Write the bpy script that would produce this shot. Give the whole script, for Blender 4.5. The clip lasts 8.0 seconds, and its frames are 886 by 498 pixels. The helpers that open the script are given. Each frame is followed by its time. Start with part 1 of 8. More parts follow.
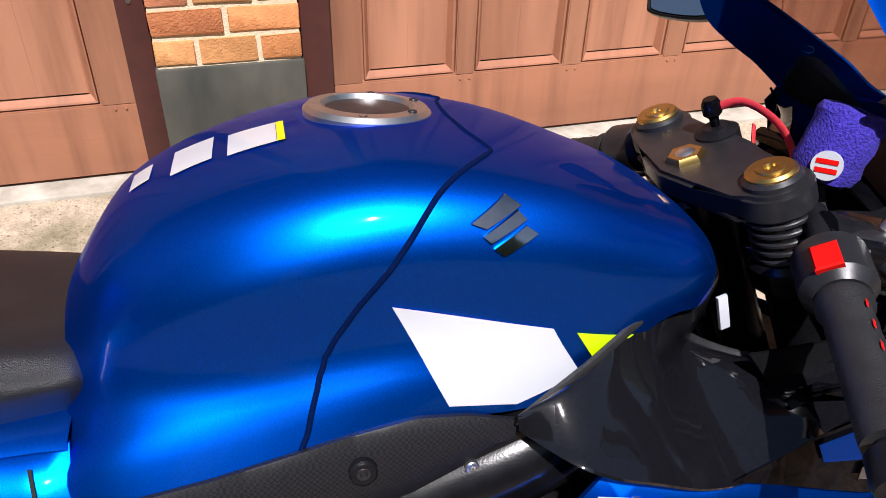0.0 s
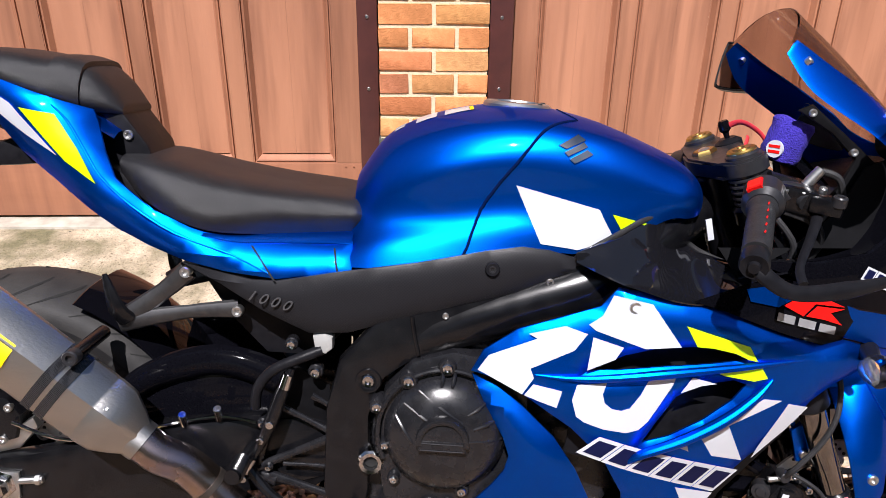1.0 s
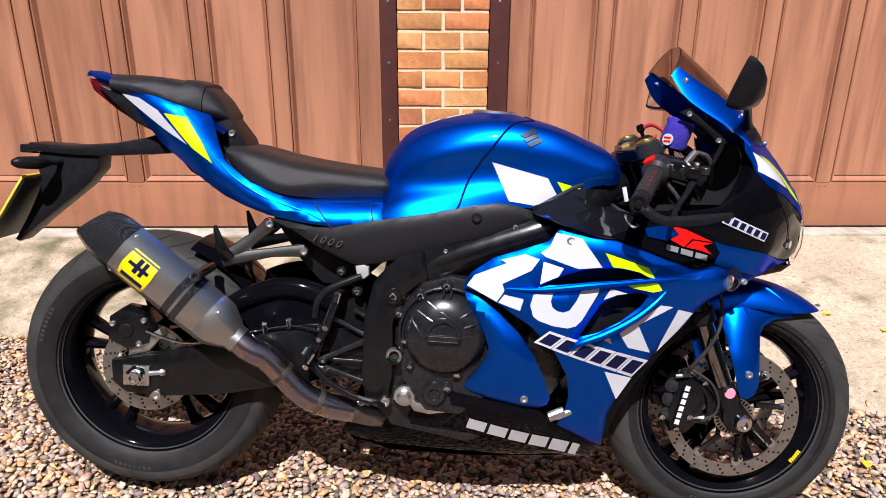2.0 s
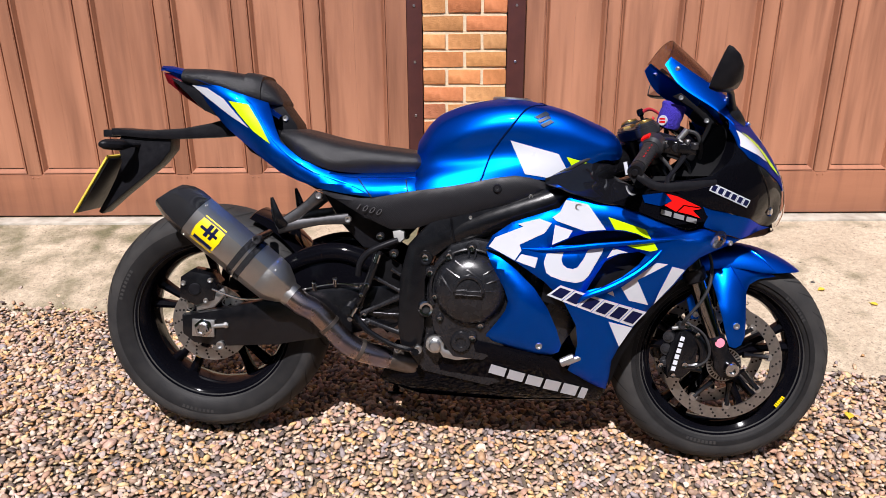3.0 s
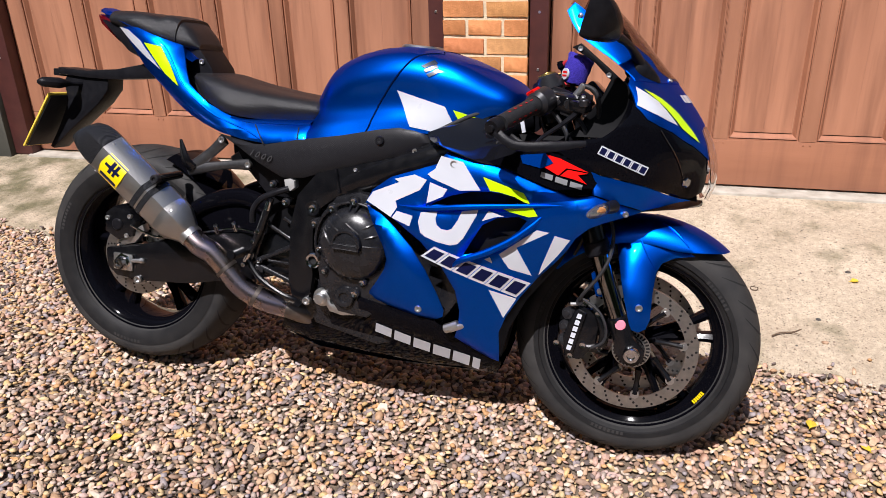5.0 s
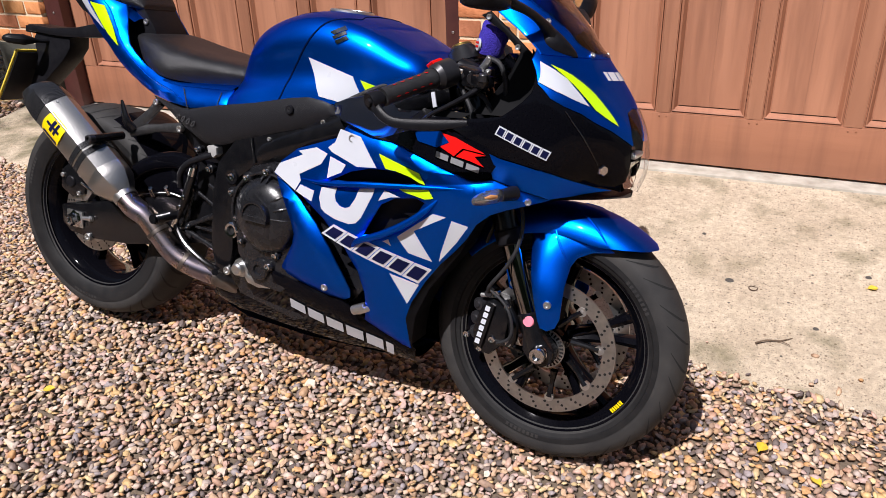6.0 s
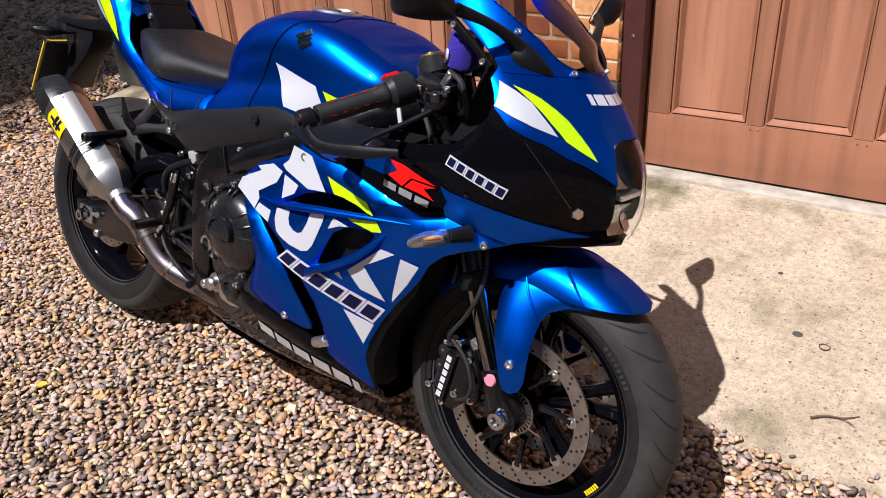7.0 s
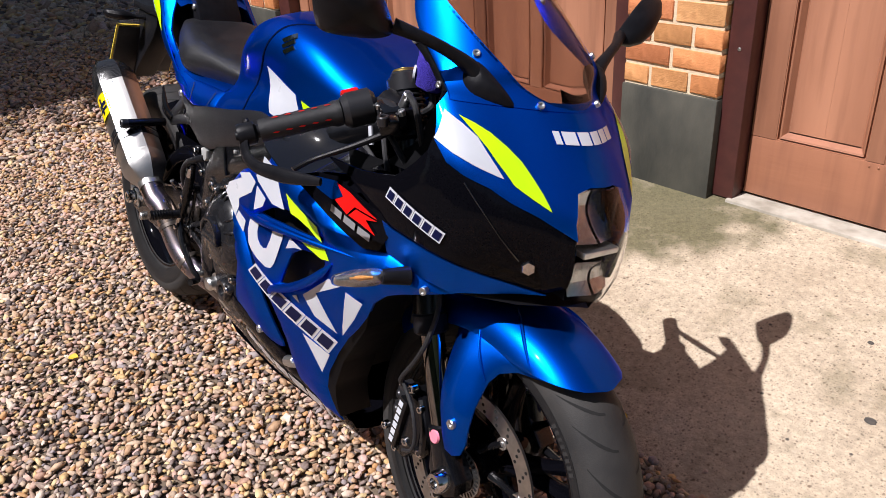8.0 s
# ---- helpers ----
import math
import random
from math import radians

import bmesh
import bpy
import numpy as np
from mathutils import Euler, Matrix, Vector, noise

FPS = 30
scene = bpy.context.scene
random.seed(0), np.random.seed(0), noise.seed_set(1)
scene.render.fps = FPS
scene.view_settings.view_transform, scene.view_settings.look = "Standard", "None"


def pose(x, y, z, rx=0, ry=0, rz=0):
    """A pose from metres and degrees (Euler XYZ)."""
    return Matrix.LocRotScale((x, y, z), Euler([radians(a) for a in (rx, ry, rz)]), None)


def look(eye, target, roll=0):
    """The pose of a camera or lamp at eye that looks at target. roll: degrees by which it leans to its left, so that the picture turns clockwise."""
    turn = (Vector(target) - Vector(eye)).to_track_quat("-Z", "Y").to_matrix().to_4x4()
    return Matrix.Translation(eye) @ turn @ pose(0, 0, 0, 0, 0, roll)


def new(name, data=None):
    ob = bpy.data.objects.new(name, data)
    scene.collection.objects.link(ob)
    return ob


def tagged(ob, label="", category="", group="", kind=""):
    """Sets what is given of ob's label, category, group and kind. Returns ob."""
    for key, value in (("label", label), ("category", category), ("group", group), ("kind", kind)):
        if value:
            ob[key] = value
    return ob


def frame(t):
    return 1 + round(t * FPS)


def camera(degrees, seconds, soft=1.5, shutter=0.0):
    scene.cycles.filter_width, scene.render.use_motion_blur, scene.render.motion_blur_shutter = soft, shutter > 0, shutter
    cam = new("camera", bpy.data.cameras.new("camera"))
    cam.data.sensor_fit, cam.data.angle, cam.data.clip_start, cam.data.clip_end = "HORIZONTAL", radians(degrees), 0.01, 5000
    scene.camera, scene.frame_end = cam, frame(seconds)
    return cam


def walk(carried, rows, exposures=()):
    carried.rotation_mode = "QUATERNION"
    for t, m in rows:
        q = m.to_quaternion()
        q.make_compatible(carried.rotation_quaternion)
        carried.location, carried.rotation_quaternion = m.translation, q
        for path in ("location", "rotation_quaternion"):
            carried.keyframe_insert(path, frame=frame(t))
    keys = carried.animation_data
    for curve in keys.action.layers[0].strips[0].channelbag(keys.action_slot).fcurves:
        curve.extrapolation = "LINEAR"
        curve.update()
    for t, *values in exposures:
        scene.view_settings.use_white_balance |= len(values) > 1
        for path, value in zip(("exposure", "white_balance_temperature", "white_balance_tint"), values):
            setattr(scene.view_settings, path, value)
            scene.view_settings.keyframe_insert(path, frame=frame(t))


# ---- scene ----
cam = camera(59.9, 8.0, soft=0.8)
METRES, EYE, TILT, LEAN, TURN = 3.63, 1.24, 0.0, 0.0, -17.1
ROWS = [
    (0.0, 0.0, 0.0, 0.0, 1.16, -35.68, -1.61),
    (0.5, 0.0207, -0.0783, 0.0072, 11.95, -30.15, -1.25),
    (1.0, 0.0345, -0.1686, 0.0131, 14.91, -26.05, -0.77),
    (1.5, 0.0646, -0.251, 0.0221, 15.61, -23.31, -0.53),
    (3.0, 0.1012, -0.4009, 0.0285, 17.12, -21.55, 0.31),
    (3.5, 0.1229, -0.3982, 0.0278, 19.24, -21.91, 0.6),
    (4.0, 0.1774, -0.3824, 0.0242, 22.4, -22.44, 0.97),
    (5.5, 0.3235, -0.2499, 0.0112, 35.14, -25.57, 1.59),
    (6.0, 0.3695, -0.1983, 0.0084, 39.98, -26.76, 1.92),
    (6.5, 0.3845, -0.1349, 0.005, 45.39, -27.5, 2.54),
    (7.0, 0.3941, -0.0763, 0.0043, 51.45, -27.55, 3.08),
    (7.5, 0.4099, -0.0177, 0.0065, 57.88, -27.47, 3.37),
    (8.0, 0.4063, 0.0326, 0.0027, 64.87, -27.89, 3.11),
]
walk(cam, [(t, pose(0, 0, EYE, TILT, LEAN, TURN) @ pose(METRES * x, METRES * y, METRES * z, 90 + pitch, roll, yaw)) for t, x, y, z, yaw, pitch, roll in ROWS],
     exposures=[(0.0, 0.60), (0.5, 0.80), (1.5, 0.73), (3.0, 0.50), (4.0, 0.48), (6.0, 0.42), (7.0, 0.45), (8.0, 0.49)])

# ---- light: clear sky and a high sun behind the camera ----
SUN = Vector((-0.11, -0.557, 0.885)).normalized()
world = bpy.data.worlds.new("sky")
scene.world = world
world.use_nodes = True
wn = world.node_tree
sky = wn.nodes.new("ShaderNodeTexSky")
sky.sky_type = "NISHITA"
sky.sun_disc = False
sky.sun_elevation = math.asin(SUN.z)
sky.sun_rotation = math.atan2(SUN.x, SUN.y)
back = wn.nodes["Background"]
wn.links.new(sky.outputs["Color"], back.inputs["Color"])
back.inputs["Strength"].default_value = 0.044
sun = new("sun", bpy.data.lights.new("sun", "SUN"))
sun.data.energy = 5.0
sun.data.angle = radians(0.5)
sun.data.color = (1.0, 0.955, 0.985)
sun.matrix_basis = look(SUN * 20, (0, 0, 0))


# ---- materials ----
def mat(name, a, b=None, scale=20.0, rough=0.5, metal=0.0, bump=0.0, bump_scale=120.0, coat=0.0, rough_var=0.08,
        stretch=(1, 1, 1), by="none", detail=5.0, spec=0.5):
    """A surface of two mottled colours with fine relief. by: 'object' or 'island' varies the colour piece by piece."""
    m = bpy.data.materials.new(name)
    m.use_nodes = True
    n, l = m.node_tree.nodes, m.node_tree.links
    p = n["Principled BSDF"]
    co = n.new("ShaderNodeTexCoord")
    mp = n.new("ShaderNodeMapping")
    mp.inputs["Scale"].default_value = stretch
    l.new(co.outputs["Object"], mp.inputs["Vector"])
    tex = n.new("ShaderNodeTexNoise")
    tex.inputs["Scale"].default_value = scale
    tex.inputs["Detail"].default_value = detail
    l.new(mp.outputs["Vector"], tex.inputs["Vector"])
    ramp = n.new("ShaderNodeMapRange")
    ramp.inputs["From Min"].default_value, ramp.inputs["From Max"].default_value = 0.3, 0.7
    l.new(tex.outputs["Fac"], ramp.inputs["Value"])
    mix = n.new("ShaderNodeMix")
    mix.data_type = "RGBA"
    b = b or tuple(c * 0.8 for c in a)
    mix.inputs[6].default_value, mix.inputs[7].default_value = (*a, 1), (*b, 1)
    l.new(ramp.outputs["Result"], mix.inputs[0])
    l.new(mix.outputs[2], p.inputs["Base Color"])
    rr = n.new("ShaderNodeMapRange")
    rr.inputs["To Min"].default_value, rr.inputs["To Max"].default_value = max(rough - rough_var, 0.02), min(rough + rough_var, 1)
    l.new(tex.outputs["Fac"], rr.inputs["Value"])
    l.new(rr.outputs["Result"], p.inputs["Roughness"])
    p.inputs["Metallic"].default_value = metal
    p.inputs["Specular IOR Level"].default_value = spec
    p.inputs["Coat Weight"].default_value = coat
    p.inputs["Coat Roughness"].default_value = 0.04
    if bump:
        t2 = n.new("ShaderNodeTexNoise")
        t2.inputs["Scale"].default_value = bump_scale
        t2.inputs["Detail"].default_value = 4
        l.new(mp.outputs["Vector"], t2.inputs["Vector"])
        bp = n.new("ShaderNodeBump")
        bp.inputs["Strength"].default_value = bump
        bp.inputs["Distance"].default_value = 0.004
        l.new(t2.outputs["Fac"], bp.inputs["Height"])
        l.new(bp.outputs["Normal"], p.inputs["Normal"])
    return m


def pieces(m, stops, by):
    """Colours a material's pieces one by one from a row of colours, with the mottling kept as a light modulation."""
    n, l = m.node_tree.nodes, m.node_tree.links
    p = n["Principled BSDF"]
    src = n.new("ShaderNodeObjectInfo") if by == "object" else n.new("ShaderNodeNewGeometry")
    out = src.outputs["Random"] if by == "object" else src.outputs["Random Per Island"]
    ramp = n.new("ShaderNodeValToRGB")
    ramp.color_ramp.interpolation = "CONSTANT"
    while len(ramp.color_ramp.elements) < len(stops):
        ramp.color_ramp.elements.new(0.5)
    for i, (e, c) in enumerate(zip(ramp.color_ramp.elements, stops)):
        e.position, e.color = i / len(stops), (*c, 1)
    l.new(out, ramp.inputs["Fac"])
    mul = n.new("ShaderNodeMix")
    mul.data_type, mul.blend_type = "RGBA", "MULTIPLY"
    mul.inputs[0].default_value = 1.0
    l.new(ramp.outputs["Color"], mul.inputs[6])
    l.new(p.inputs["Base Color"].links[0].from_socket, mul.inputs[7])
    l.new(mul.outputs[2], p.inputs["Base Color"])
    return m


def weave(name, a, b, scale, rough, bump=0.3):
    """A fine checker weave for carbon fibre and grained vinyl."""
    m = mat(name, a, a, rough=rough)
    n, l = m.node_tree.nodes, m.node_tree.links
    p = n["Principled BSDF"]
    co = n["Texture Coordinate"]
    ck = n.new("ShaderNodeTexChecker")
    ck.inputs["Scale"].default_value = scale
    ck.inputs["Color1"].default_value, ck.inputs["Color2"].default_value = (*a, 1), (*b, 1)
    l.new(co.outputs["Object"], ck.inputs["Vector"])
    l.new(ck.outputs["Color"], p.inputs["Base Color"])
    if bump:
        bp = n.new("ShaderNodeBump")
        bp.inputs["Strength"].default_value = bump
        bp.inputs["Distance"].default_value = 0.001
        l.new(ck.outputs["Fac"], bp.inputs["Height"])
        l.new(bp.outputs["Normal"], p.inputs["Normal"])
    return m


BLUE = mat("metallic_blue_paint", (0.0, 0.118, 0.76), (0.0, 0.080, 0.55), scale=900, rough=0.38, metal=0.98, coat=0.20, rough_var=0.04)
for n in BLUE.node_tree.nodes:
    if n.type == "BSDF_PRINCIPLED":
        n.inputs["Specular Tint"].default_value = (0.05, 0.22, 0.80, 1.0)  # tints grazing reflections blue, so the brown door shows less in them
BLUELINE = mat("deep_blue_joint", (0.0, 0.006, 0.045), (0.0, 0.004, 0.03), scale=300, rough=0.85, spec=0.05)
GLOSS = mat("gloss_black_paint", (0.002, 0.002, 0.0032), (0.003, 0.003, 0.0045), scale=300, rough=0.06, rough_var=0.03, spec=0.10)
POLISHED = mat("polished_black_plastic", (0.005, 0.005, 0.0065), (0.007, 0.007, 0.009), scale=300, rough=0.05, rough_var=0.03, spec=0.85)
BOWL = mat("silvered_bowl", (0.50, 0.51, 0.52), (0.30, 0.31, 0.32), scale=90, rough=0.22, metal=0.9)
SATIN = mat("satin_black_plastic", (0.006, 0.006, 0.0075), (0.010, 0.010, 0.012), scale=60, rough=0.36, spec=0.12, bump=0.12, bump_scale=900)
FRAME = mat("black_frame_paint", (0.003, 0.003, 0.004), (0.006, 0.006, 0.007), scale=40, rough=0.22, spec=0.40, bump=0.05, bump_scale=500)
ENGINE = mat("black_cast_metal", (0.007, 0.007, 0.0085), (0.012, 0.012, 0.014), scale=50, rough=0.27, metal=0.0, spec=0.5, bump=0.05, bump_scale=700)
RUBBER = mat("tyre_rubber", (0.017, 0.017, 0.018), (0.042, 0.040, 0.038), scale=11, rough=0.64, spec=0.22, bump=0.15, bump_scale=400)
RUBBER2 = mat("tyre_sidewall_rubber", (0.0085, 0.0085, 0.0095), (0.015, 0.0145, 0.0145), scale=30, rough=0.55, spec=0.22, bump=0.1, bump_scale=500)
GROOVE = mat("dark_groove", (0.006, 0.006, 0.006), scale=80, rough=0.9)
GRIP = mat("grip_rubber", (0.013, 0.013, 0.014), (0.022, 0.022, 0.024), scale=60, rough=0.5, spec=0.3, bump=0.3, bump_scale=800)
VINYL = mat("black_vinyl", (0.0075, 0.0075, 0.009), (0.013, 0.013, 0.015), scale=25, rough=0.42, spec=0.38, bump=0.3, bump_scale=1200)
STEEL = mat("brushed_titanium", (0.54, 0.53, 0.51), (0.37, 0.36, 0.35), scale=9, rough=0.38, metal=1.0, bump=0.10, bump_scale=260, stretch=(0.35, 1, 1), rough_var=0.14)
BURNT = mat("heat_tinted_steel", (0.44, 0.33, 0.24), (0.24, 0.23, 0.33), scale=14, rough=0.27, metal=1.0, stretch=(1, 1, 1))
DARKCHROME = mat("dark_polished_steel", (0.30, 0.29, 0.28), (0.20, 0.19, 0.19), scale=60, rough=0.10, metal=1.0, rough_var=0.04)
DARKPIPE = mat("sooty_steel", (0.10, 0.085, 0.075), (0.2, 0.17, 0.15), scale=22, rough=0.42, metal=0.9, bump=0.1)
CHROME = mat("chrome", (0.62, 0.62, 0.63), (0.5, 0.5, 0.51), scale=60, rough=0.12, metal=1.0, rough_var=0.04)
ALLOY = mat("bare_alloy", (0.66, 0.66, 0.65), (0.52, 0.52, 0.52), scale=50, rough=0.38, metal=1.0, bump=0.05)
DISC = mat("brake_disc_steel", (0.50, 0.49, 0.475), (0.36, 0.35, 0.34), scale=60, rough=0.36, metal=1.0, stretch=(1, 1, 1))
GOLD = mat("gold_anodised", (0.58, 0.40, 0.13), (0.46, 0.31, 0.09), scale=60, rough=0.36, metal=1.0)
DARKMETAL = mat("dark_grey_metal", (0.026, 0.026, 0.029), (0.017, 0.017, 0.020), scale=60, rough=0.38, metal=0.3, bump=0.05)
WHITE = mat("white_vinyl", (0.54, 0.56, 0.60), (0.48, 0.50, 0.545), scale=8, rough=0.3, coat=0.6)
NEON = mat("neon_yellow_vinyl", (0.52, 0.86, 0.0), (0.47, 0.8, 0.0), scale=10, rough=0.32, coat=0.5)
RED = mat("red_vinyl", (0.70, 0.006, 0.005), (0.60, 0.005, 0.004), scale=10, rough=0.4, coat=0.1, spec=0.2)
PINK = mat("pink_label", (0.85, 0.25, 0.33), (0.8, 0.2, 0.28), scale=40, rough=0.5)
YELLOW = mat("yellow_badge", (0.85, 0.62, 0.0), (0.78, 0.55, 0.0), scale=20, rough=0.4)
NAVY = mat("navy_print", (0.004, 0.006, 0.030), (0.006, 0.008, 0.042), scale=20, rough=0.4, spec=0.1)
SILVER = mat("silver_print", (0.45, 0.46, 0.48), (0.38, 0.39, 0.41), scale=30, rough=0.35, metal=0.6)
PLATE = mat("yellow_number_plate", (0.75, 0.58, 0.08), (0.68, 0.52, 0.06), scale=12, rough=0.4)
REDLENS = mat("red_lens", (0.11, 0.004, 0.008), (0.07, 0.002, 0.005), scale=80, rough=0.18, coat=1.0)
AMBER = mat("amber_bulb", (0.5, 0.22, 0.06), (0.4, 0.17, 0.05), scale=80, rough=0.3)
TOWEL = mat("purple_towelling", (0.05, 0.03, 0.42), (0.025, 0.015, 0.26), scale=260, rough=0.95, bump=1.0, bump_scale=420)
STRAP = mat("red_strap", (0.62, 0.03, 0.04), (0.5, 0.02, 0.03), scale=100, rough=0.7, bump=0.2)
CARBON = weave("carbon_weave", (0.005, 0.005, 0.006), (0.026, 0.026, 0.028), 620, 0.2, 0.1)
GRAIN = weave("grained_plastic", (0.009, 0.009, 0.011), (0.014, 0.014, 0.016), 420, 0.42, 0.35)
GRAIN.node_tree.nodes["Principled BSDF"].inputs["Specular IOR Level"].default_value = 0.18


def glass(name, colour, rough=0.03):
    m = bpy.data.materials.new(name)
    m.use_nodes = True
    n, l = m.node_tree.nodes, m.node_tree.links
    p = n["Principled BSDF"]
    p.inputs["Base Color"].default_value = (*colour, 1)
    p.inputs["Roughness"].default_value = rough
    p.inputs["Transmission Weight"].default_value = 1.0
    p.inputs["IOR"].default_value = 1.2
    return m


LINING = mat("matt_black_lining", (0.0025, 0.0025, 0.003), (0.004, 0.004, 0.005), scale=60, rough=0.55, spec=0.1)
HANGER = mat("polished_black_metal", (0.15, 0.15, 0.155), (0.10, 0.10, 0.105), scale=50, rough=0.46, metal=1.0, bump=0.05)
SMOKE = glass("smoked_screen", (0.50, 0.43, 0.40))
LENS = glass("clear_lens", (0.92, 0.93, 0.95))
MIRROR = mat("mirror_glass", (0.8, 0.8, 0.8), (0.8, 0.8, 0.8), rough=0.02, metal=1.0, rough_var=0.0)

PAINT = mat("weathered_brown_door_paint", (0.47, 0.22, 0.130), (0.31, 0.135, 0.077), scale=7, rough=0.5, bump=0.25, bump_scale=70, stretch=(1, 1, 0.12))
PAINT2 = mat("brown_rail_paint", (0.38, 0.165, 0.092), (0.30, 0.125, 0.07), scale=7, rough=0.5, bump=0.2, bump_scale=60, stretch=(0.15, 1, 1))
for m in (PAINT, PAINT2):
    # dark vertical weather streaks over the paint
    n, l = m.node_tree.nodes, m.node_tree.links
    p = n["Principled BSDF"]
    mp = n.new("ShaderNodeMapping")
    mp.inputs["Scale"].default_value = (9.0, 1.0, 0.7)
    l.new(n["Texture Coordinate"].outputs["Object"], mp.inputs["Vector"])
    tx = n.new("ShaderNodeTexNoise")
    tx.inputs["Scale"].default_value, tx.inputs["Detail"].default_value = 2.2, 7
    l.new(mp.outputs["Vector"], tx.inputs["Vector"])
    mr = n.new("ShaderNodeMapRange")
    mr.inputs["From Min"].default_value, mr.inputs["From Max"].default_value = 0.48, 0.74
    mr.inputs["To Min"].default_value, mr.inputs["To Max"].default_value = 0.0, 0.72
    l.new(tx.outputs["Fac"], mr.inputs["Value"])
    mx = n.new("ShaderNodeMix")
    mx.data_type = "RGBA"
    mx.inputs[7].default_value = (0.20, 0.085, 0.05, 1)
    l.new(mr.outputs["Result"], mx.inputs[0])
    l.new(p.inputs["Base Color"].links[0].from_socket, mx.inputs[6])
    l.new(mx.outputs[2], p.inputs["Base Color"])
MAROON = mat("maroon_frame_paint", (0.085, 0.026, 0.022), (0.06, 0.018, 0.016), scale=14, rough=0.5, bump=0.15, bump_scale=80)
BRICK = mat("clay_brick", (1.0, 1.0, 1.0), (0.78, 0.72, 0.66), scale=45, rough=0.88, bump=0.7, bump_scale=160)
pieces(BRICK, [(0.70, 0.29, 0.11), (0.78, 0.38, 0.14), (0.60, 0.22, 0.09), (0.76, 0.40, 0.17), (0.52, 0.20, 0.10), (0.68, 0.33, 0.13)], "object")
MORTAR = mat("pale_mortar", (0.74, 0.62, 0.43), (0.62, 0.51, 0.35), scale=60, rough=0.95, bump=0.6, bump_scale=200)
PLINTH = mat("dark_painted_plinth", (0.028, 0.030, 0.026), (0.088, 0.084, 0.066), scale=7.0, rough=0.72, bump=0.5, bump_scale=60, detail=10, stretch=(1, 1, 0.45))
STONE = mat("gravel_stone", (0.96, 0.94, 1.0), (0.58, 0.54, 0.54), scale=70, rough=0.72, bump=0.4, bump_scale=200)
STONES = [(0.66, 0.46, 0.28), (0.52, 0.33, 0.18), (0.72, 0.55, 0.37), (0.40, 0.27, 0.18), (0.66, 0.38, 0.16), (0.50, 0.41, 0.33), (0.78, 0.65, 0.49), (0.16, 0.125, 0.105), (0.64, 0.43, 0.32),
          (0.60, 0.46, 0.31), (0.72, 0.50, 0.22), (0.64, 0.46, 0.38), (0.26, 0.20, 0.165), (0.56, 0.38, 0.23), (0.68, 0.53, 0.40), (0.38, 0.33, 0.31), (0.74, 0.58, 0.30), (0.58, 0.36, 0.24)]
pieces(STONE, STONES, "island")
STONE1 = mat("gravel_stone_single", (0.96, 0.94, 1.0), (0.58, 0.54, 0.54), scale=70, rough=0.72, bump=0.4, bump_scale=200)
pieces(STONE1, STONES, "object")
EARTH = mat("dark_gravel_bed", (0.10, 0.074, 0.052), (0.17, 0.125, 0.085), scale=60, rough=0.95, bump=1.0, bump_scale=90)


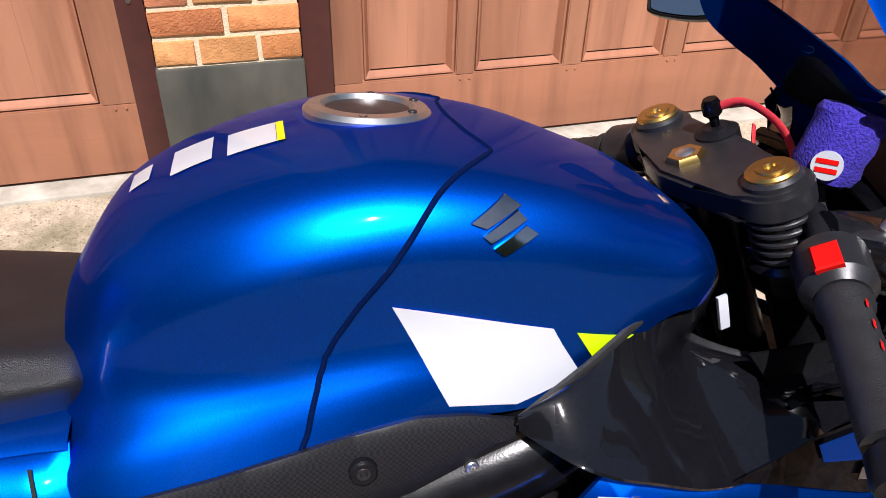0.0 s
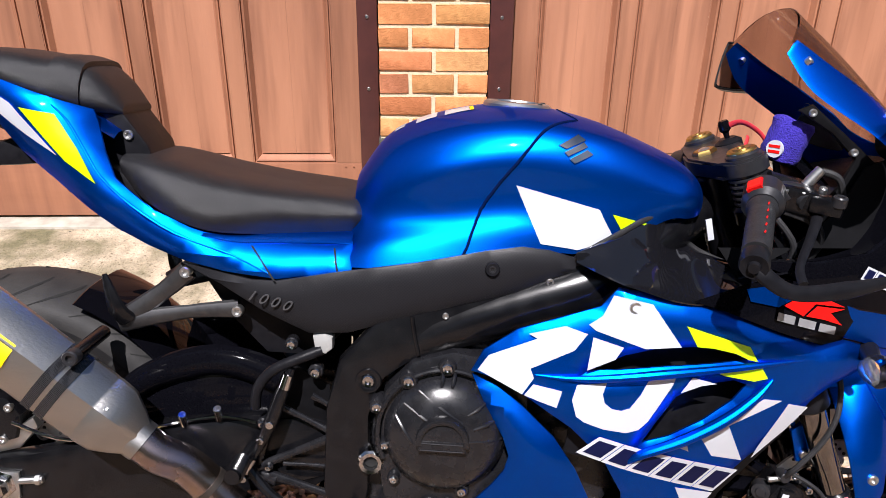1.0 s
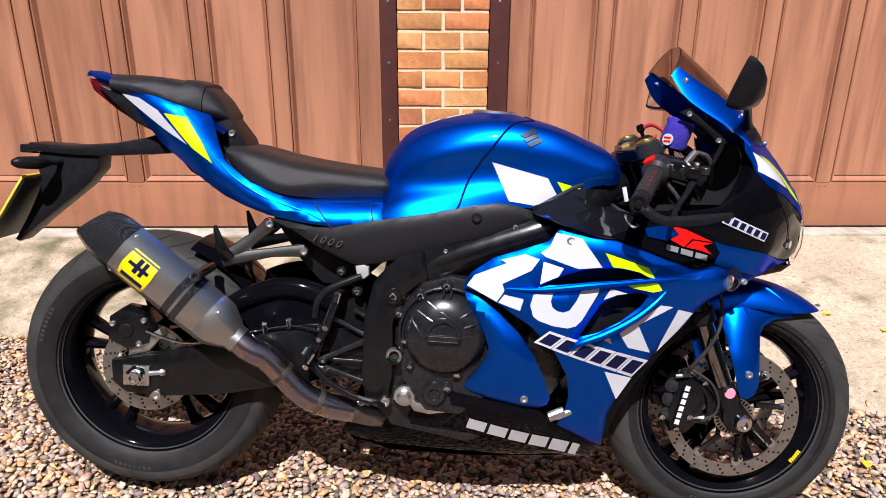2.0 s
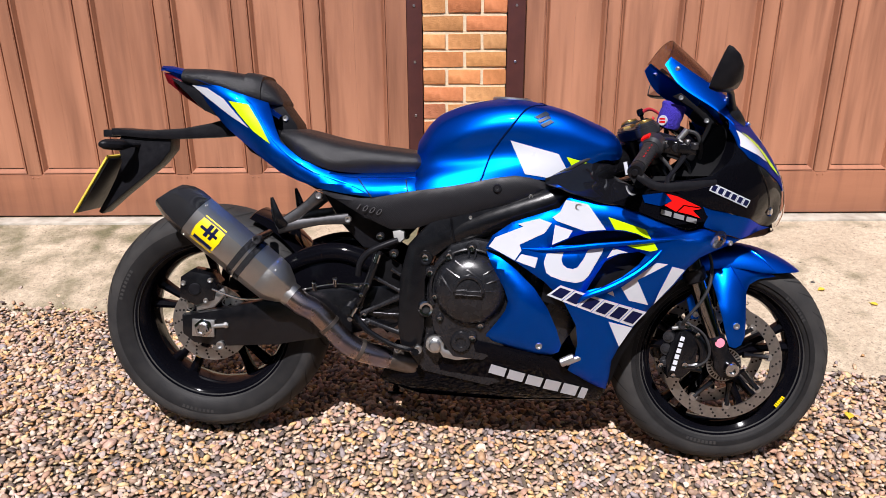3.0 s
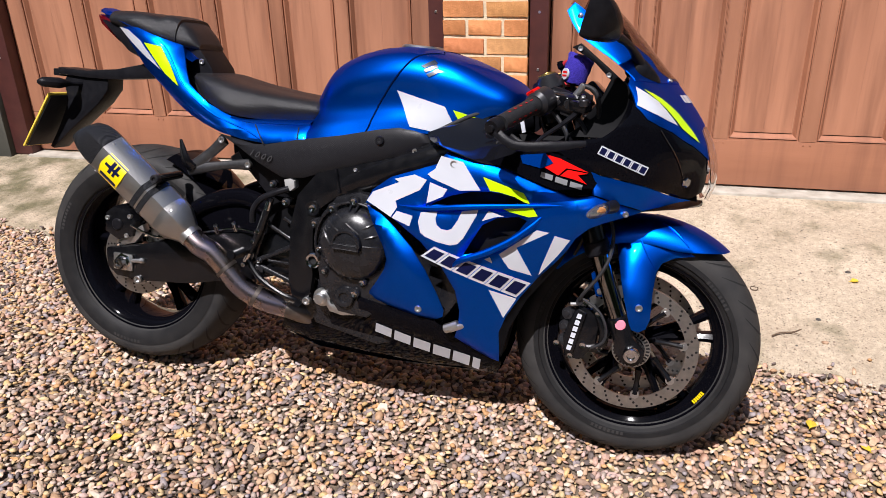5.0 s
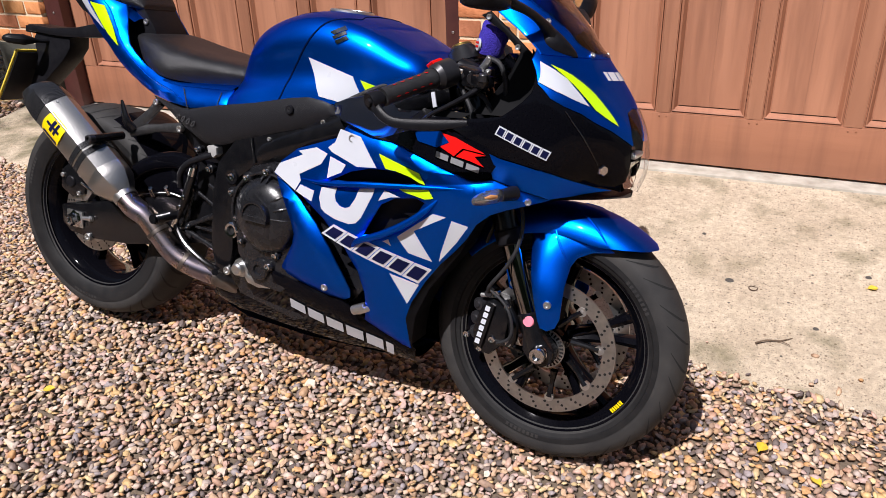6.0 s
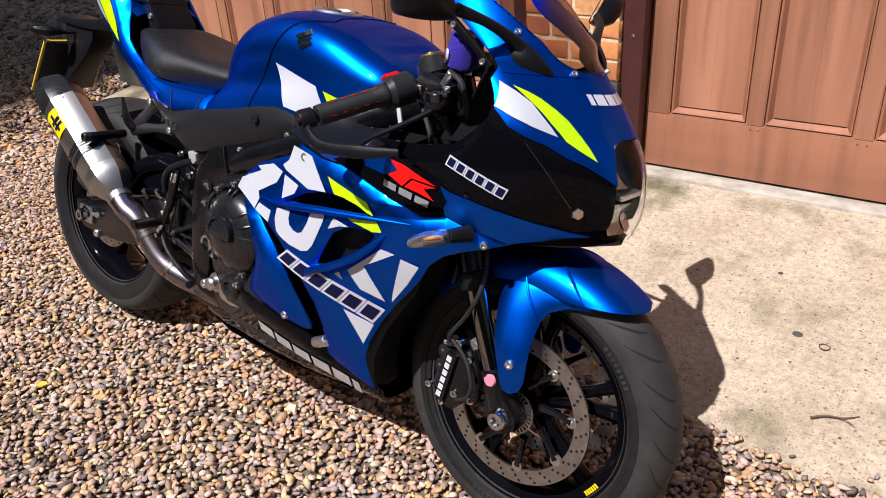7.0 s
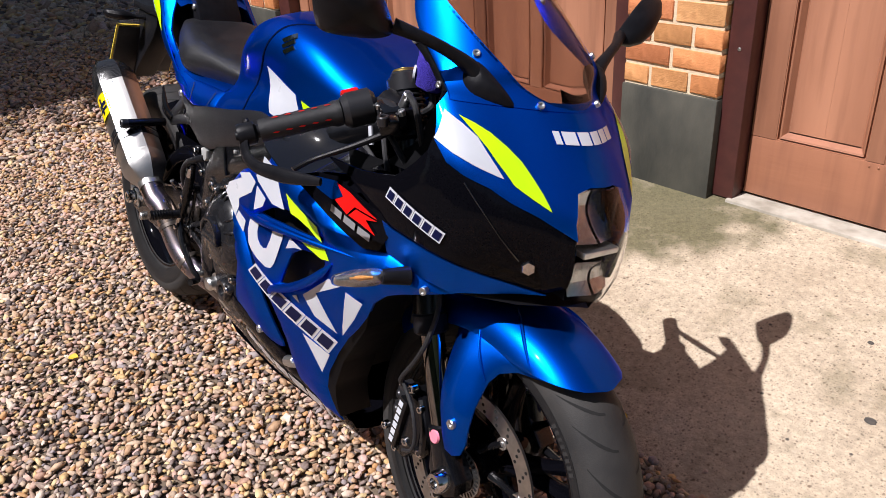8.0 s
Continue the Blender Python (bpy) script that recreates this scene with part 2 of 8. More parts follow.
def concrete():
    """Exposed-aggregate concrete: cream paste, brown and grey specks, mossy blotches."""
    m = mat("speckled_concrete", (0.55, 0.455, 0.335), (0.41, 0.33, 0.235), scale=3.2, rough=0.88, bump=0.9, bump_scale=130, detail=9)
    n, l = m.node_tree.nodes, m.node_tree.links
    p = n["Principled BSDF"]
    co = n["Texture Coordinate"]
    last = p.inputs["Base Color"].links[0].from_socket
    for scale, lo, hi, colour, amount in ((42, 0.12, 0.20, (0.15, 0.095, 0.06), 0.85), (17, 0.06, 0.09, (0.06, 0.05, 0.045), 0.95), (110, 0.2, 0.36, (0.17, 0.13, 0.095), 0.75), (230, 0.2, 0.4, (0.22, 0.17, 0.12), 0.7), (70, 0.2, 0.3, (0.55, 0.48, 0.38), 0.3), (7.0, 0.0, 0.5, (0.34, 0.265, 0.18), 0.32)):
        v = n.new("ShaderNodeTexVoronoi")
        v.inputs["Scale"].default_value = scale
        v.inputs["Randomness"].default_value = 1.0
        l.new(co.outputs["Object"], v.inputs["Vector"])
        r = n.new("ShaderNodeMapRange")
        r.inputs["From Min"].default_value, r.inputs["From Max"].default_value = lo, hi
        r.inputs["To Min"].default_value, r.inputs["To Max"].default_value = amount, 0.0
        l.new(v.outputs["Distance"], r.inputs["Value"])
        pick = n.new("ShaderNodeMath")
        pick.operation = "GREATER_THAN"
        pick.inputs[1].default_value = 0.55
        sep = n.new("ShaderNodeSeparateColor")
        l.new(v.outputs["Color"], sep.inputs["Color"])
        l.new(sep.outputs["Red"], pick.inputs[0])
        mul = n.new("ShaderNodeMath")
        mul.operation = "MULTIPLY"
        l.new(pick.outputs[0], mul.inputs[0])
        l.new(r.outputs["Result"], mul.inputs[1])
        mx = n.new("ShaderNodeMix")
        mx.data_type = "RGBA"
        mx.inputs[7].default_value = (*colour, 1)
        l.new(mul.outputs[0], mx.inputs[0])
        l.new(last, mx.inputs[6])
        last = mx.outputs[2]
    moss = n.new("ShaderNodeTexNoise")
    moss.inputs["Scale"].default_value = 7.0
    moss.inputs["Detail"].default_value = 9
    l.new(co.outputs["Object"], moss.inputs["Vector"])
    sep = n.new("ShaderNodeSeparateXYZ")
    l.new(co.outputs["Object"], sep.inputs["Vector"])
    # growth is thick on the western half and at the foot of the middle pier, thin elsewhere
    west = n.new("ShaderNodeMapRange")
    west.inputs["From Min"].default_value, west.inputs["From Max"].default_value = 0.5, -0.9
    west.inputs["To Min"].default_value, west.inputs["To Max"].default_value = 0.0, 0.17
    l.new(sep.outputs["X"], west.inputs["Value"])
    spot = n.new("ShaderNodeVectorMath")
    spot.operation = "DISTANCE"
    spot.inputs[1].default_value = (0.10, 1.86, 0.1)
    l.new(co.outputs["Object"], spot.inputs[0])
    near = n.new("ShaderNodeMapRange")
    near.inputs["From Min"].default_value, near.inputs["From Max"].default_value = 0.46, 0.06
    near.inputs["To Min"].default_value, near.inputs["To Max"].default_value = 0.0, 0.46
    l.new(spot.outputs["Value"], near.inputs["Value"])
    add = n.new("ShaderNodeMath")
    add.operation = "ADD"
    l.new(west.outputs["Result"], add.inputs[0])
    l.new(near.outputs["Result"], add.inputs[1])
    tot = n.new("ShaderNodeMath")
    tot.operation = "ADD"
    l.new(add.outputs[0], tot.inputs[0])
    l.new(moss.outputs["Fac"], tot.inputs[1])
    r = n.new("ShaderNodeMapRange")
    r.inputs["From Min"].default_value, r.inputs["From Max"].default_value, r.inputs["To Max"].default_value = 0.55, 0.82, 0.85
    l.new(tot.outputs[0], r.inputs["Value"])
    mx = n.new("ShaderNodeMix")
    mx.data_type = "RGBA"
    mx.inputs[7].default_value = (0.088, 0.082, 0.032, 1)
    l.new(r.outputs["Result"], mx.inputs[0])
    l.new(last, mx.inputs[6])
    # sandy grit: light and dark grains over everything
    grit = n.new("ShaderNodeTexNoise")
    grit.inputs["Scale"].default_value, grit.inputs["Detail"].default_value, grit.inputs["Roughness"].default_value = 55, 8, 0.75
    l.new(co.outputs["Object"], grit.inputs["Vector"])
    gr = n.new("ShaderNodeMapRange")
    gr.inputs["From Min"].default_value, gr.inputs["From Max"].default_value = 0.32, 0.66
    gr.inputs["To Min"].default_value, gr.inputs["To Max"].default_value = 0.66, 1.16
    l.new(grit.outputs["Fac"], gr.inputs["Value"])
    mul = n.new("ShaderNodeVectorMath")
    mul.operation = "SCALE"
    l.new(mx.outputs[2], mul.inputs[0])
    l.new(gr.outputs["Result"], mul.inputs["Scale"])
    l.new(mul.outputs[0], p.inputs["Base Color"])
    return m


CONCRETE = concrete()
SILL = mat("pale_concrete_sill", (0.50, 0.46, 0.39), (0.28, 0.25, 0.20), scale=14, rough=0.85, bump=0.4, bump_scale=120)
HEDGE = mat("hedge_leaves", (0.03, 0.06, 0.018), (0.06, 0.10, 0.03), scale=30, rough=0.6)


# ---- building helpers ----
def finish(bm, angle=35.0):
    bmesh.ops.recalc_face_normals(bm, faces=bm.faces[:])
    for f in bm.faces:
        f.smooth = True
    lim = radians(angle)
    for e in bm.edges:
        e.smooth = len(e.link_faces) == 2 and e.calc_face_angle(0.0) < lim
    return bm


def part(name, bm, material, parent=None, label="", angle=35.0):
    """Links a bmesh as one mesh object, under a thing or a part."""
    me = bpy.data.meshes.new(name)
    finish(bm, angle).to_mesh(me)
    bm.free()
    me.materials.append(material)
    ob = new(name, me)
    if parent is not None:
        ob.parent = parent
    if label:
        ob["label"] = label
    return ob


def box(bm, lo, hi, bevel=0.0, turn=None):
    """An upright box between two corners, with rounded edges."""
    c = [(a + b) / 2 for a, b in zip(lo, hi)]
    s = [abs(b - a) for a, b in zip(lo, hi)]
    m = Matrix.Translation(c) @ (turn or Matrix()) @ Matrix.Diagonal((*s, 1))
    r = bmesh.ops.create_cube(bm, size=1.0, matrix=m)
    if bevel:
        edges = list({e for v in r["verts"] for e in v.link_edges})
        bmesh.ops.bevel(bm, geom=edges, offset=bevel, segments=2, affect="EDGES", profile=0.6)
    return bm


def smooth_line(pts, n=6, closed=False):
    """A Catmull-Rom line through points."""
    P = [Vector(p) for p in pts]
    out, k = [], len(P)
    for i in range(k if closed else k - 1):
        a, b, c, d = (P[(i - 1) % k], P[i], P[(i + 1) % k], P[(i + 2) % k]) if closed else (P[max(i - 1, 0)], P[i], P[i + 1], P[min(i + 2, k - 1)])
        for j in range(n):
            t = j / n
            out.append(0.5 * (2 * b + (c - a) * t + (2 * a - 5 * b + 4 * c - d) * t * t + (3 * b - a - 3 * c + d) * t ** 3))
    return out if closed else out + [P[-1]]


def skin_rings(bm, rings, closed=True, caps=True):
    """Bridges rings of equal length."""
    rows = [[bm.verts.new(p) for p in r] for r in rings]
    n = len(rows[0])
    for a, b in zip(rows, rows[1:]):
        for i in range(n if closed else n - 1):
            j = (i + 1) % n
            bm.faces.new((a[i], a[j], b[j], b[i]))
    if caps and closed:
        bm.faces.new(rows[0][::-1])
        bm.faces.new(rows[-1])
    return bm


def tube(bm, pts, r, seg=12, n=6, flat=1.0, caps=True):
    """A rod along a smooth line; r is one radius, or one for each point. flat squeezes it."""
    line = smooth_line(pts, n) if n > 1 and len(pts) > 2 else [Vector(p) for p in pts]
    radii = [r] * len(pts) if isinstance(r, (int, float)) else list(r)
    k = (len(line) - 1) / max(len(pts) - 1, 1)
    rings, side = [], None
    for i, p in enumerate(line):
        d = (line[min(i + 1, len(line) - 1)] - line[max(i - 1, 0)]).normalized()
        if side is None:
            side = d.orthogonal().normalized() if abs(d.y) > 0.9 else d.cross(Vector((0, 1, 0))).normalized()
        side = (side - d * side.dot(d)).normalized()
        up = d.cross(side)
        q = min(i / k, len(pts) - 1.0001) if len(pts) > 1 else 0
        a = int(q)
        rr = radii[a] + (radii[min(a + 1, len(radii) - 1)] - radii[a]) * (q - a)
        rings.append([p + side * rr * math.cos(2 * math.pi * j / seg) + up * rr * flat * math.sin(2 * math.pi * j / seg) for j in range(seg)])
    return skin_rings(bm, rings, True, caps)


def lathe(bm, profile, c=(0, 0, 0), axis=(0, 1, 0), seg=48, closed=False):
    """Turns a profile of (radius, along) round an axis through c."""
    ax = Vector(axis).normalized()
    u = ax.orthogonal().normalized()
    w = ax.cross(u)
    c = Vector(c)
    rows = []
    for j in range(seg):
        a = 2 * math.pi * j / seg
        d = u * math.cos(a) + w * math.sin(a)
        rows.append([bm.verts.new(c + ax * h + d * max(r, 1e-5)) for r, h in profile])
    m = len(profile)
    for j in range(seg):
        a, b = rows[j], rows[(j + 1) % seg]
        for i in range(m if closed else m - 1):
            bm.faces.new((a[i], a[(i + 1) % m], b[(i + 1) % m], b[i]))
    return bm


def rod(bm, a, b, r, seg=16, bevel=0.0):
    """A round bar from a to b with chamfered ends."""
    a, b = Vector(a), Vector(b)
    h = (b - a).length
    e = min(bevel or r * 0.15, h / 3)
    return lathe(bm, [(0, 0), (r - e, 0), (r, e), (r, h - e), (r - e, h), (0, h)], a, b - a, seg)


def prism(bm, outline, y0, y1, bevel=0.0):
    """A plate with an outline in (x, z), from y0 to y1."""
    bottom = [bm.verts.new((x, y0, z)) for x, z in outline]
    top = [bm.verts.new((x, y1, z)) for x, z in outline]
    faces = [bm.faces.new(bottom), bm.faces.new(top[::-1])]
    k = len(outline)
    for i in range(k):
        faces.append(bm.faces.new((bottom[i], top[i], top[(i + 1) % k], bottom[(i + 1) % k])))
    bmesh.ops.recalc_face_normals(bm, faces=faces)
    if bevel:
        edges = list({e for f in faces[:2] for e in f.edges})
        bmesh.ops.bevel(bm, geom=edges, offset=bevel, segments=2, affect="EDGES", profile=0.6, clamp_overlap=True)
    return bm


def edge_gap(x, z, poly):
    best = 9.0
    for (x0, z0), (x1, z1) in zip(poly, poly[1:] + poly[:1]):
        dx, dz = x1 - x0, z1 - z0
        t = max(0.0, min(1.0, ((x - x0) * dx + (z - z0) * dz) / (dx * dx + dz * dz + 1e-12)))
        best = min(best, math.hypot(x - x0 - t * dx, z - z0 - t * dz))
    return best


def flat_fill(outline, holes=(), step=0.02):
    """A flat sheet in (x, z) with holes, cut into a grid so that it can be bent."""
    bm = bmesh.new()
    edges = []
    for loop in (outline, *holes):
        vs = [bm.verts.new((x, 0, z)) for x, z in loop]
        edges += [bm.edges.new((vs[i], vs[(i + 1) % len(vs)])) for i in range(len(vs))]
    if holes:
        bmesh.ops.triangle_fill(bm, use_beauty=True, edges=edges, normal=(0, -1, 0))
    else:
        bm.faces.new([e.verts[0] for e in edges])
    for axis in (0, 2):
        vals = [p[axis // 2] for p in outline]
        v = min(vals) + step * 0.5
        while v < max(vals):
            co, no = [0, 0, 0], [0, 0, 0]
            co[axis], no[axis] = v, 1
            bmesh.ops.bisect_plane(bm, geom=bm.verts[:] + bm.edges[:] + bm.faces[:], dist=1e-6, plane_co=co, plane_no=no)
            v += step
    return bm


def panel(outline, surface, holes=(), thick=0.003, proud=0.0, step=0.02, roll=0.0, width=0.02, side=-1, curve=0):
    """A bent sheet over a surface(x, z) -> (x, half width, z). roll turns its rim inward. side -1 is the right of the machine."""
    if curve:
        outline = [(p.x, p.z) for p in smooth_line([(x, 0, z) for x, z in outline], curve, True)]
    bm = flat_fill(list(outline), holes, step)
    for v in bm.verts:
        x, z = v.co.x, v.co.z
        gap = min(edge_gap(x, z, list(l)) for l in (outline, *holes)) if roll else 9
        drop = roll * max(0.0, 1 - gap / width) ** 2
        px, py, pz = surface(x, z)
        v.co = (px, side * (py + proud - drop), pz)
    if thick:
        r = bmesh.ops.extrude_face_region(bm, geom=bm.faces[:])
        for v in [g for g in r["geom"] if isinstance(g, bmesh.types.BMVert)]:
            v.co.y -= side * thick
    return bm


def empty(name, m, label, category, group=""):
    ob = new(name)
    ob.empty_display_size = 0.1
    ob.matrix_basis = m
    return tagged(ob, label, category, group)


def structure(name, bm, material, label, category="", angle=35.0):
    return tagged(part(name, bm, material, None, "", angle), label, category or name.split("_")[0], "", "structure")


# ---- ground ----
def slab_edge(x):
    return 0.985 - 0.147 * x + 0.03 * noise.noise((x * 2.3, 3.1, 0)) + 0.015 * noise.noise((x * 9, 7.7, 0))


def slab_height(x, y):
    return -0.147 + 0.1265 * min(y, 2.12)


def gravel_height(x, y):
    plane = -0.010 - 0.031 * max(min(x, 3), -4) + 0.017 * max(min(y, 3), -3)
    if -2.95 < x < 4:
        w = max(0.0, min(1.0, (y - 0.45) / 0.5))
        w = w * w * (3 - 2 * w) * min(1.0, (x + 2.95) / 0.3)
        plane += w * (slab_height(x, slab_edge(x)) - 0.006 - plane)
    # the front tyre stands in a shallow hollow
    plane -= 0.016 * math.exp(-((x - 0.686) ** 2 + (y - 0.359) ** 2) / 0.09)
    return plane + 0.006 * noise.noise((x * 2.0, y * 2.0, 0.5))


bm = bmesh.new()
xs = [-60, -25, -10] + [-6 + 0.2 * i for i in range(51)] + [8, 25, 60]
ys = [-60, -25, -10, -5, -3] + [-2 + 0.1 * i for i in range(42)] + [2.4, 3, 4, 6, 10, 25, 60]
grid = [[bm.verts.new((x, y, gravel_height(x, y) - 0.012 - (0.03 if y > slab_edge(x) + 0.1 and x > -2.8 else 0))) for y in ys] for x in xs]
for i in range(len(xs) - 1):
    for j in range(len(ys) - 1):
        bm.faces.new((grid[i][j], grid[i + 1][j], grid[i + 1][j + 1], grid[i][j + 1]))
ground = structure("ground", bm, EARTH, "dark earth bed under loose gravel drive", "ground")

bm = bmesh.new()
top = []
for i in range(61):
    x = -2.85 + i * 0.11
    e = slab_edge(x)
    col = []
    for j in range(9):
        y = e + (2.16 - e) * j / 8
        col.append((x, y, slab_height(x, y) + 0.002 * noise.noise((x * 3, y * 3, 1)) - (0.012 if j == 0 else 0)))
    top.append([(x, e, slab_height(x, e) - 0.10)] + col + [(x, 2.16, -0.1)])
skin_rings(bm, top, closed=False, caps=False)
structure("pavement", bm, CONCRETE, "worn speckled concrete apron with mossy stains", "pavement")

# ---- garage wall: doors, frames, brick piers ----
bm = bmesh.new()
for x0, x1 in ((-2.45, -0.243), (0.285, 2.49)):
    box(bm, (x0 - 0.02, 1.978, slab_height(0, 2.0) - 0.03), (x1 + 0.02, 2.10, 0.1135), 0.004)
structure("sill", bm, SILL, "pale concrete sill below the garage doors", "sill")


def garage_door(name, x0, x1, starts, label):
    """A framed door: bottom rail, stiles, recessed panels with a sloping bead round them."""
    y, z0, z1, zp = 2.06, 0.123, 2.25, 0.327
    door = empty(name, pose(0, 0, 0), label, "door")
    tagged(door, kind="structure")
    part("bottom_rail", box(bmesh.new(), (x0, y, z0), (x1, y + 0.045, zp), 0.003), PAINT2, door)
    part("top_rail", box(bmesh.new(), (x0, y, 2.08), (x1, y + 0.045, z1), 0.003), PAINT2, door)
    ends = [x0] + [v for a, b in starts for v in (a, b)] + [x1]
    for a, b in zip(ends[::2], ends[1::2]):
        part("stile", box(bmesh.new(), (a, y, zp + 0.001), (b, y + 0.045, 2.079), 0.003), PAINT, door)
    for a, b in starts:
        bm = bmesh.new()
        w, d = 0.026, 0.026
        rows = []
        for inset, depth in ((0.0, 0.002), (0.003, 0.002), (0.004, 0.014), (0.008, 0.014), (0.009, 0.004), (0.014, 0.006), (w, d), (w + 0.004, d)):
            rows.append([(a + inset, y + depth, zp + inset), (b - inset, y + depth, zp + inset), (b - inset, y + depth, 2.08 - inset), (a + inset, y + depth, 2.08 - inset)])
        skin_rings(bm, rows, True, False)
        part("bead", bm, PAINT2, door, angle=10)
        bm = bmesh.new()
        # three vertical boards with fine joints
        n = 2
        for i in range(n):
            u = a + w + 0.004 + (b - a - 2 * w - 0.008) * i / n
            v = a + w + 0.004 + (b - a - 2 * w - 0.008) * (i + 1) / n
            box(bm, (u + 0.0002, y + d, zp + w), (v - 0.0002, y + d + 0.012, 2.08 - w))
        part("panel", bm, PAINT, door)
    bm = bmesh.new()
    for k in range(len(starts)):
        for dx in (-0.035, 0.035):
            x = (starts[k][1] + (starts[k + 1][0] if k + 1 < len(starts) else x1)) / 2 + dx * 0.4
            rod(bm, (x, y + 0.001, zp - 0.012), (x, y - 0.003, zp - 0.012), 0.0035, 10)
    part("peg", bm, PAINT2, door)
    return door


garage_door("door_1", -2.447, -0.243, [(-2.36, -2.07), (-2.010, -1.716), (-1.656, -1.358), (-1.296, -1.013), (-0.953, -0.694), (-0.634, -0.33)],
            "tall brown painted timber garage door with recessed panels")
garage_door("door_2", 0.285, 2.49, [(0.372, 0.656), (0.708, 1.0), (1.056, 1.346), (1.408, 1.694), (1.752, 2.045), (2.1, 2.39)],
            "tall brown painted timber garage door with recessed panels")
for k, (a, b) in enumerate(((-0.239, -0.172), (0.202, 0.281), (-2.56, -2.451))):
    bm = bmesh.new()
    box(bm, (a, 1.995, 0.11), (b, 2.10, 2.30), 0.004)
    ob = structure("trim_%d" % (k + 1), bm, MAROON, "maroon painted timber door frame post", "door frame")
    bm = bmesh.new()
    for z in (0.62, 0.86, 1.1):
        rod(bm, ((a + b) / 2, 1.9955, z), ((a + b) / 2, 1.992, z), 0.006, 10)
    part("screw", bm, ALLOY, ob)


def brick_mesh(w, d, h, seed):
    random.seed(seed)
    bm = bmesh.new()
    box(bm, (-w / 2, -d / 2, -h / 2), (w / 2, d / 2, h / 2), 0.004)
    for v in bm.verts:
        v.co += Vector((random.uniform(-1, 1), random.uniform(-1, 1), random.uniform(-1, 1))) * 0.0022
    me = bpy.data.meshes.new("brick")
    finish(bm, 50).to_mesh(me)
    bm.free()
    me.materials.append(BRICK)
    return me


BRICKS = {}


def pier(name, x0, x1, label):
    bm = bmesh.new()
    box(bm, (x0 + 0.004, 1.971, 0.45), (x1 - 0.004, 2.3, 2.40))
    wall = structure(name, bm, MORTAR, label, "brick pier")
    bm = bmesh.new()
    box(bm, (x0 - 0.004, 1.962, 0.05), (x1 + 0.004, 2.29, 0.452), 0.008)
    part("plinth", bm, PLINTH, wall, "dark painted rendered plinth")
    w = x1 - x0
    row, z = 0, 0.459
    while z < 2.32:
        cuts = [0, 0.5, 1] if row % 2 else [0, 0.287, 0.705, 1]
        for a, b in zip(cuts, cuts[1:]):
            xa = x0 + w * a + (0.0045 if a > 0 else 0)
            xb = x0 + w * b - (0.0045 if b < 1 else 0)
            key = (round(xb - xa, 3), (row * 7 + int(a * 10)) % 3)
            if key not in BRICKS:
                BRICKS[key] = brick_mesh(key[0] - 0.004, 0.10, 0.0632, key[1])
            ob = new("brick", BRICKS[key])
            ob.parent = wall
            ob.location = ((xa + xb) / 2, 1.966 + 0.05 + random.uniform(-0.001, 0.001), z + 0.033)
        for side in (x0, x1):
            key = (0.215, row % 2)
            if key not in BRICKS:
                BRICKS[key] = brick_mesh(0.213, 0.06, 0.0632, row % 2)
            ob = new("brick", BRICKS[key])
            ob.parent = wall
            ob.rotation_euler = (0, 0, radians(90))
            ob.location = (side + (0.031 if side == x0 else -0.031), 2.178, z + 0.033)
        z += 0.0765
        row += 1
    return wall


pier("wall_1", -0.170, 0.200, "orange-red brick pier with pale mortar on a dark plinth")
pier("wall_2", -2.95, -2.565, "orange-red brick pier with pale mortar on a dark plinth")
pier("wall_3", 2.52, 2.90, "orange-red brick pier with pale mortar on a dark plinth")
bm = bmesh.new()
box(bm, (-2.56, 1.99, 2.302), (2.515, 2.35, 2.42), 0.01)
structure("lintel", bm, MAROON, "maroon timber lintel above the garage doors", "lintel")
bm = bmesh.new()
box(bm, (-2.9, 2.35, 0.0), (2.9, 2.45, 2.42))
box(bm, (-2.9, 2.45, 0.0), (-2.8, 6.5, 2.42))
box(bm, (2.8, 2.45, 0.0), (2.9, 6.5, 2.42))
structure("wall_4", bm, MORTAR, "plain rear wall of the garage", "wall")
# Made-up roof out of view; low eaves leave more sky to reflect below.
bm = bmesh.new()
skin_rings(bm, [[(x, 1.90, 2.42), (x, 1.90, 2.50), (x, 4.4, 4.0), (x, 6.8, 2.50), (x, 6.8, 2.42)] for x in (-3.1, 3.1)])
structure("roof", bm, PLINTH, "unseen dark pitched garage roof, eaves set low for sky reflections", "roof")


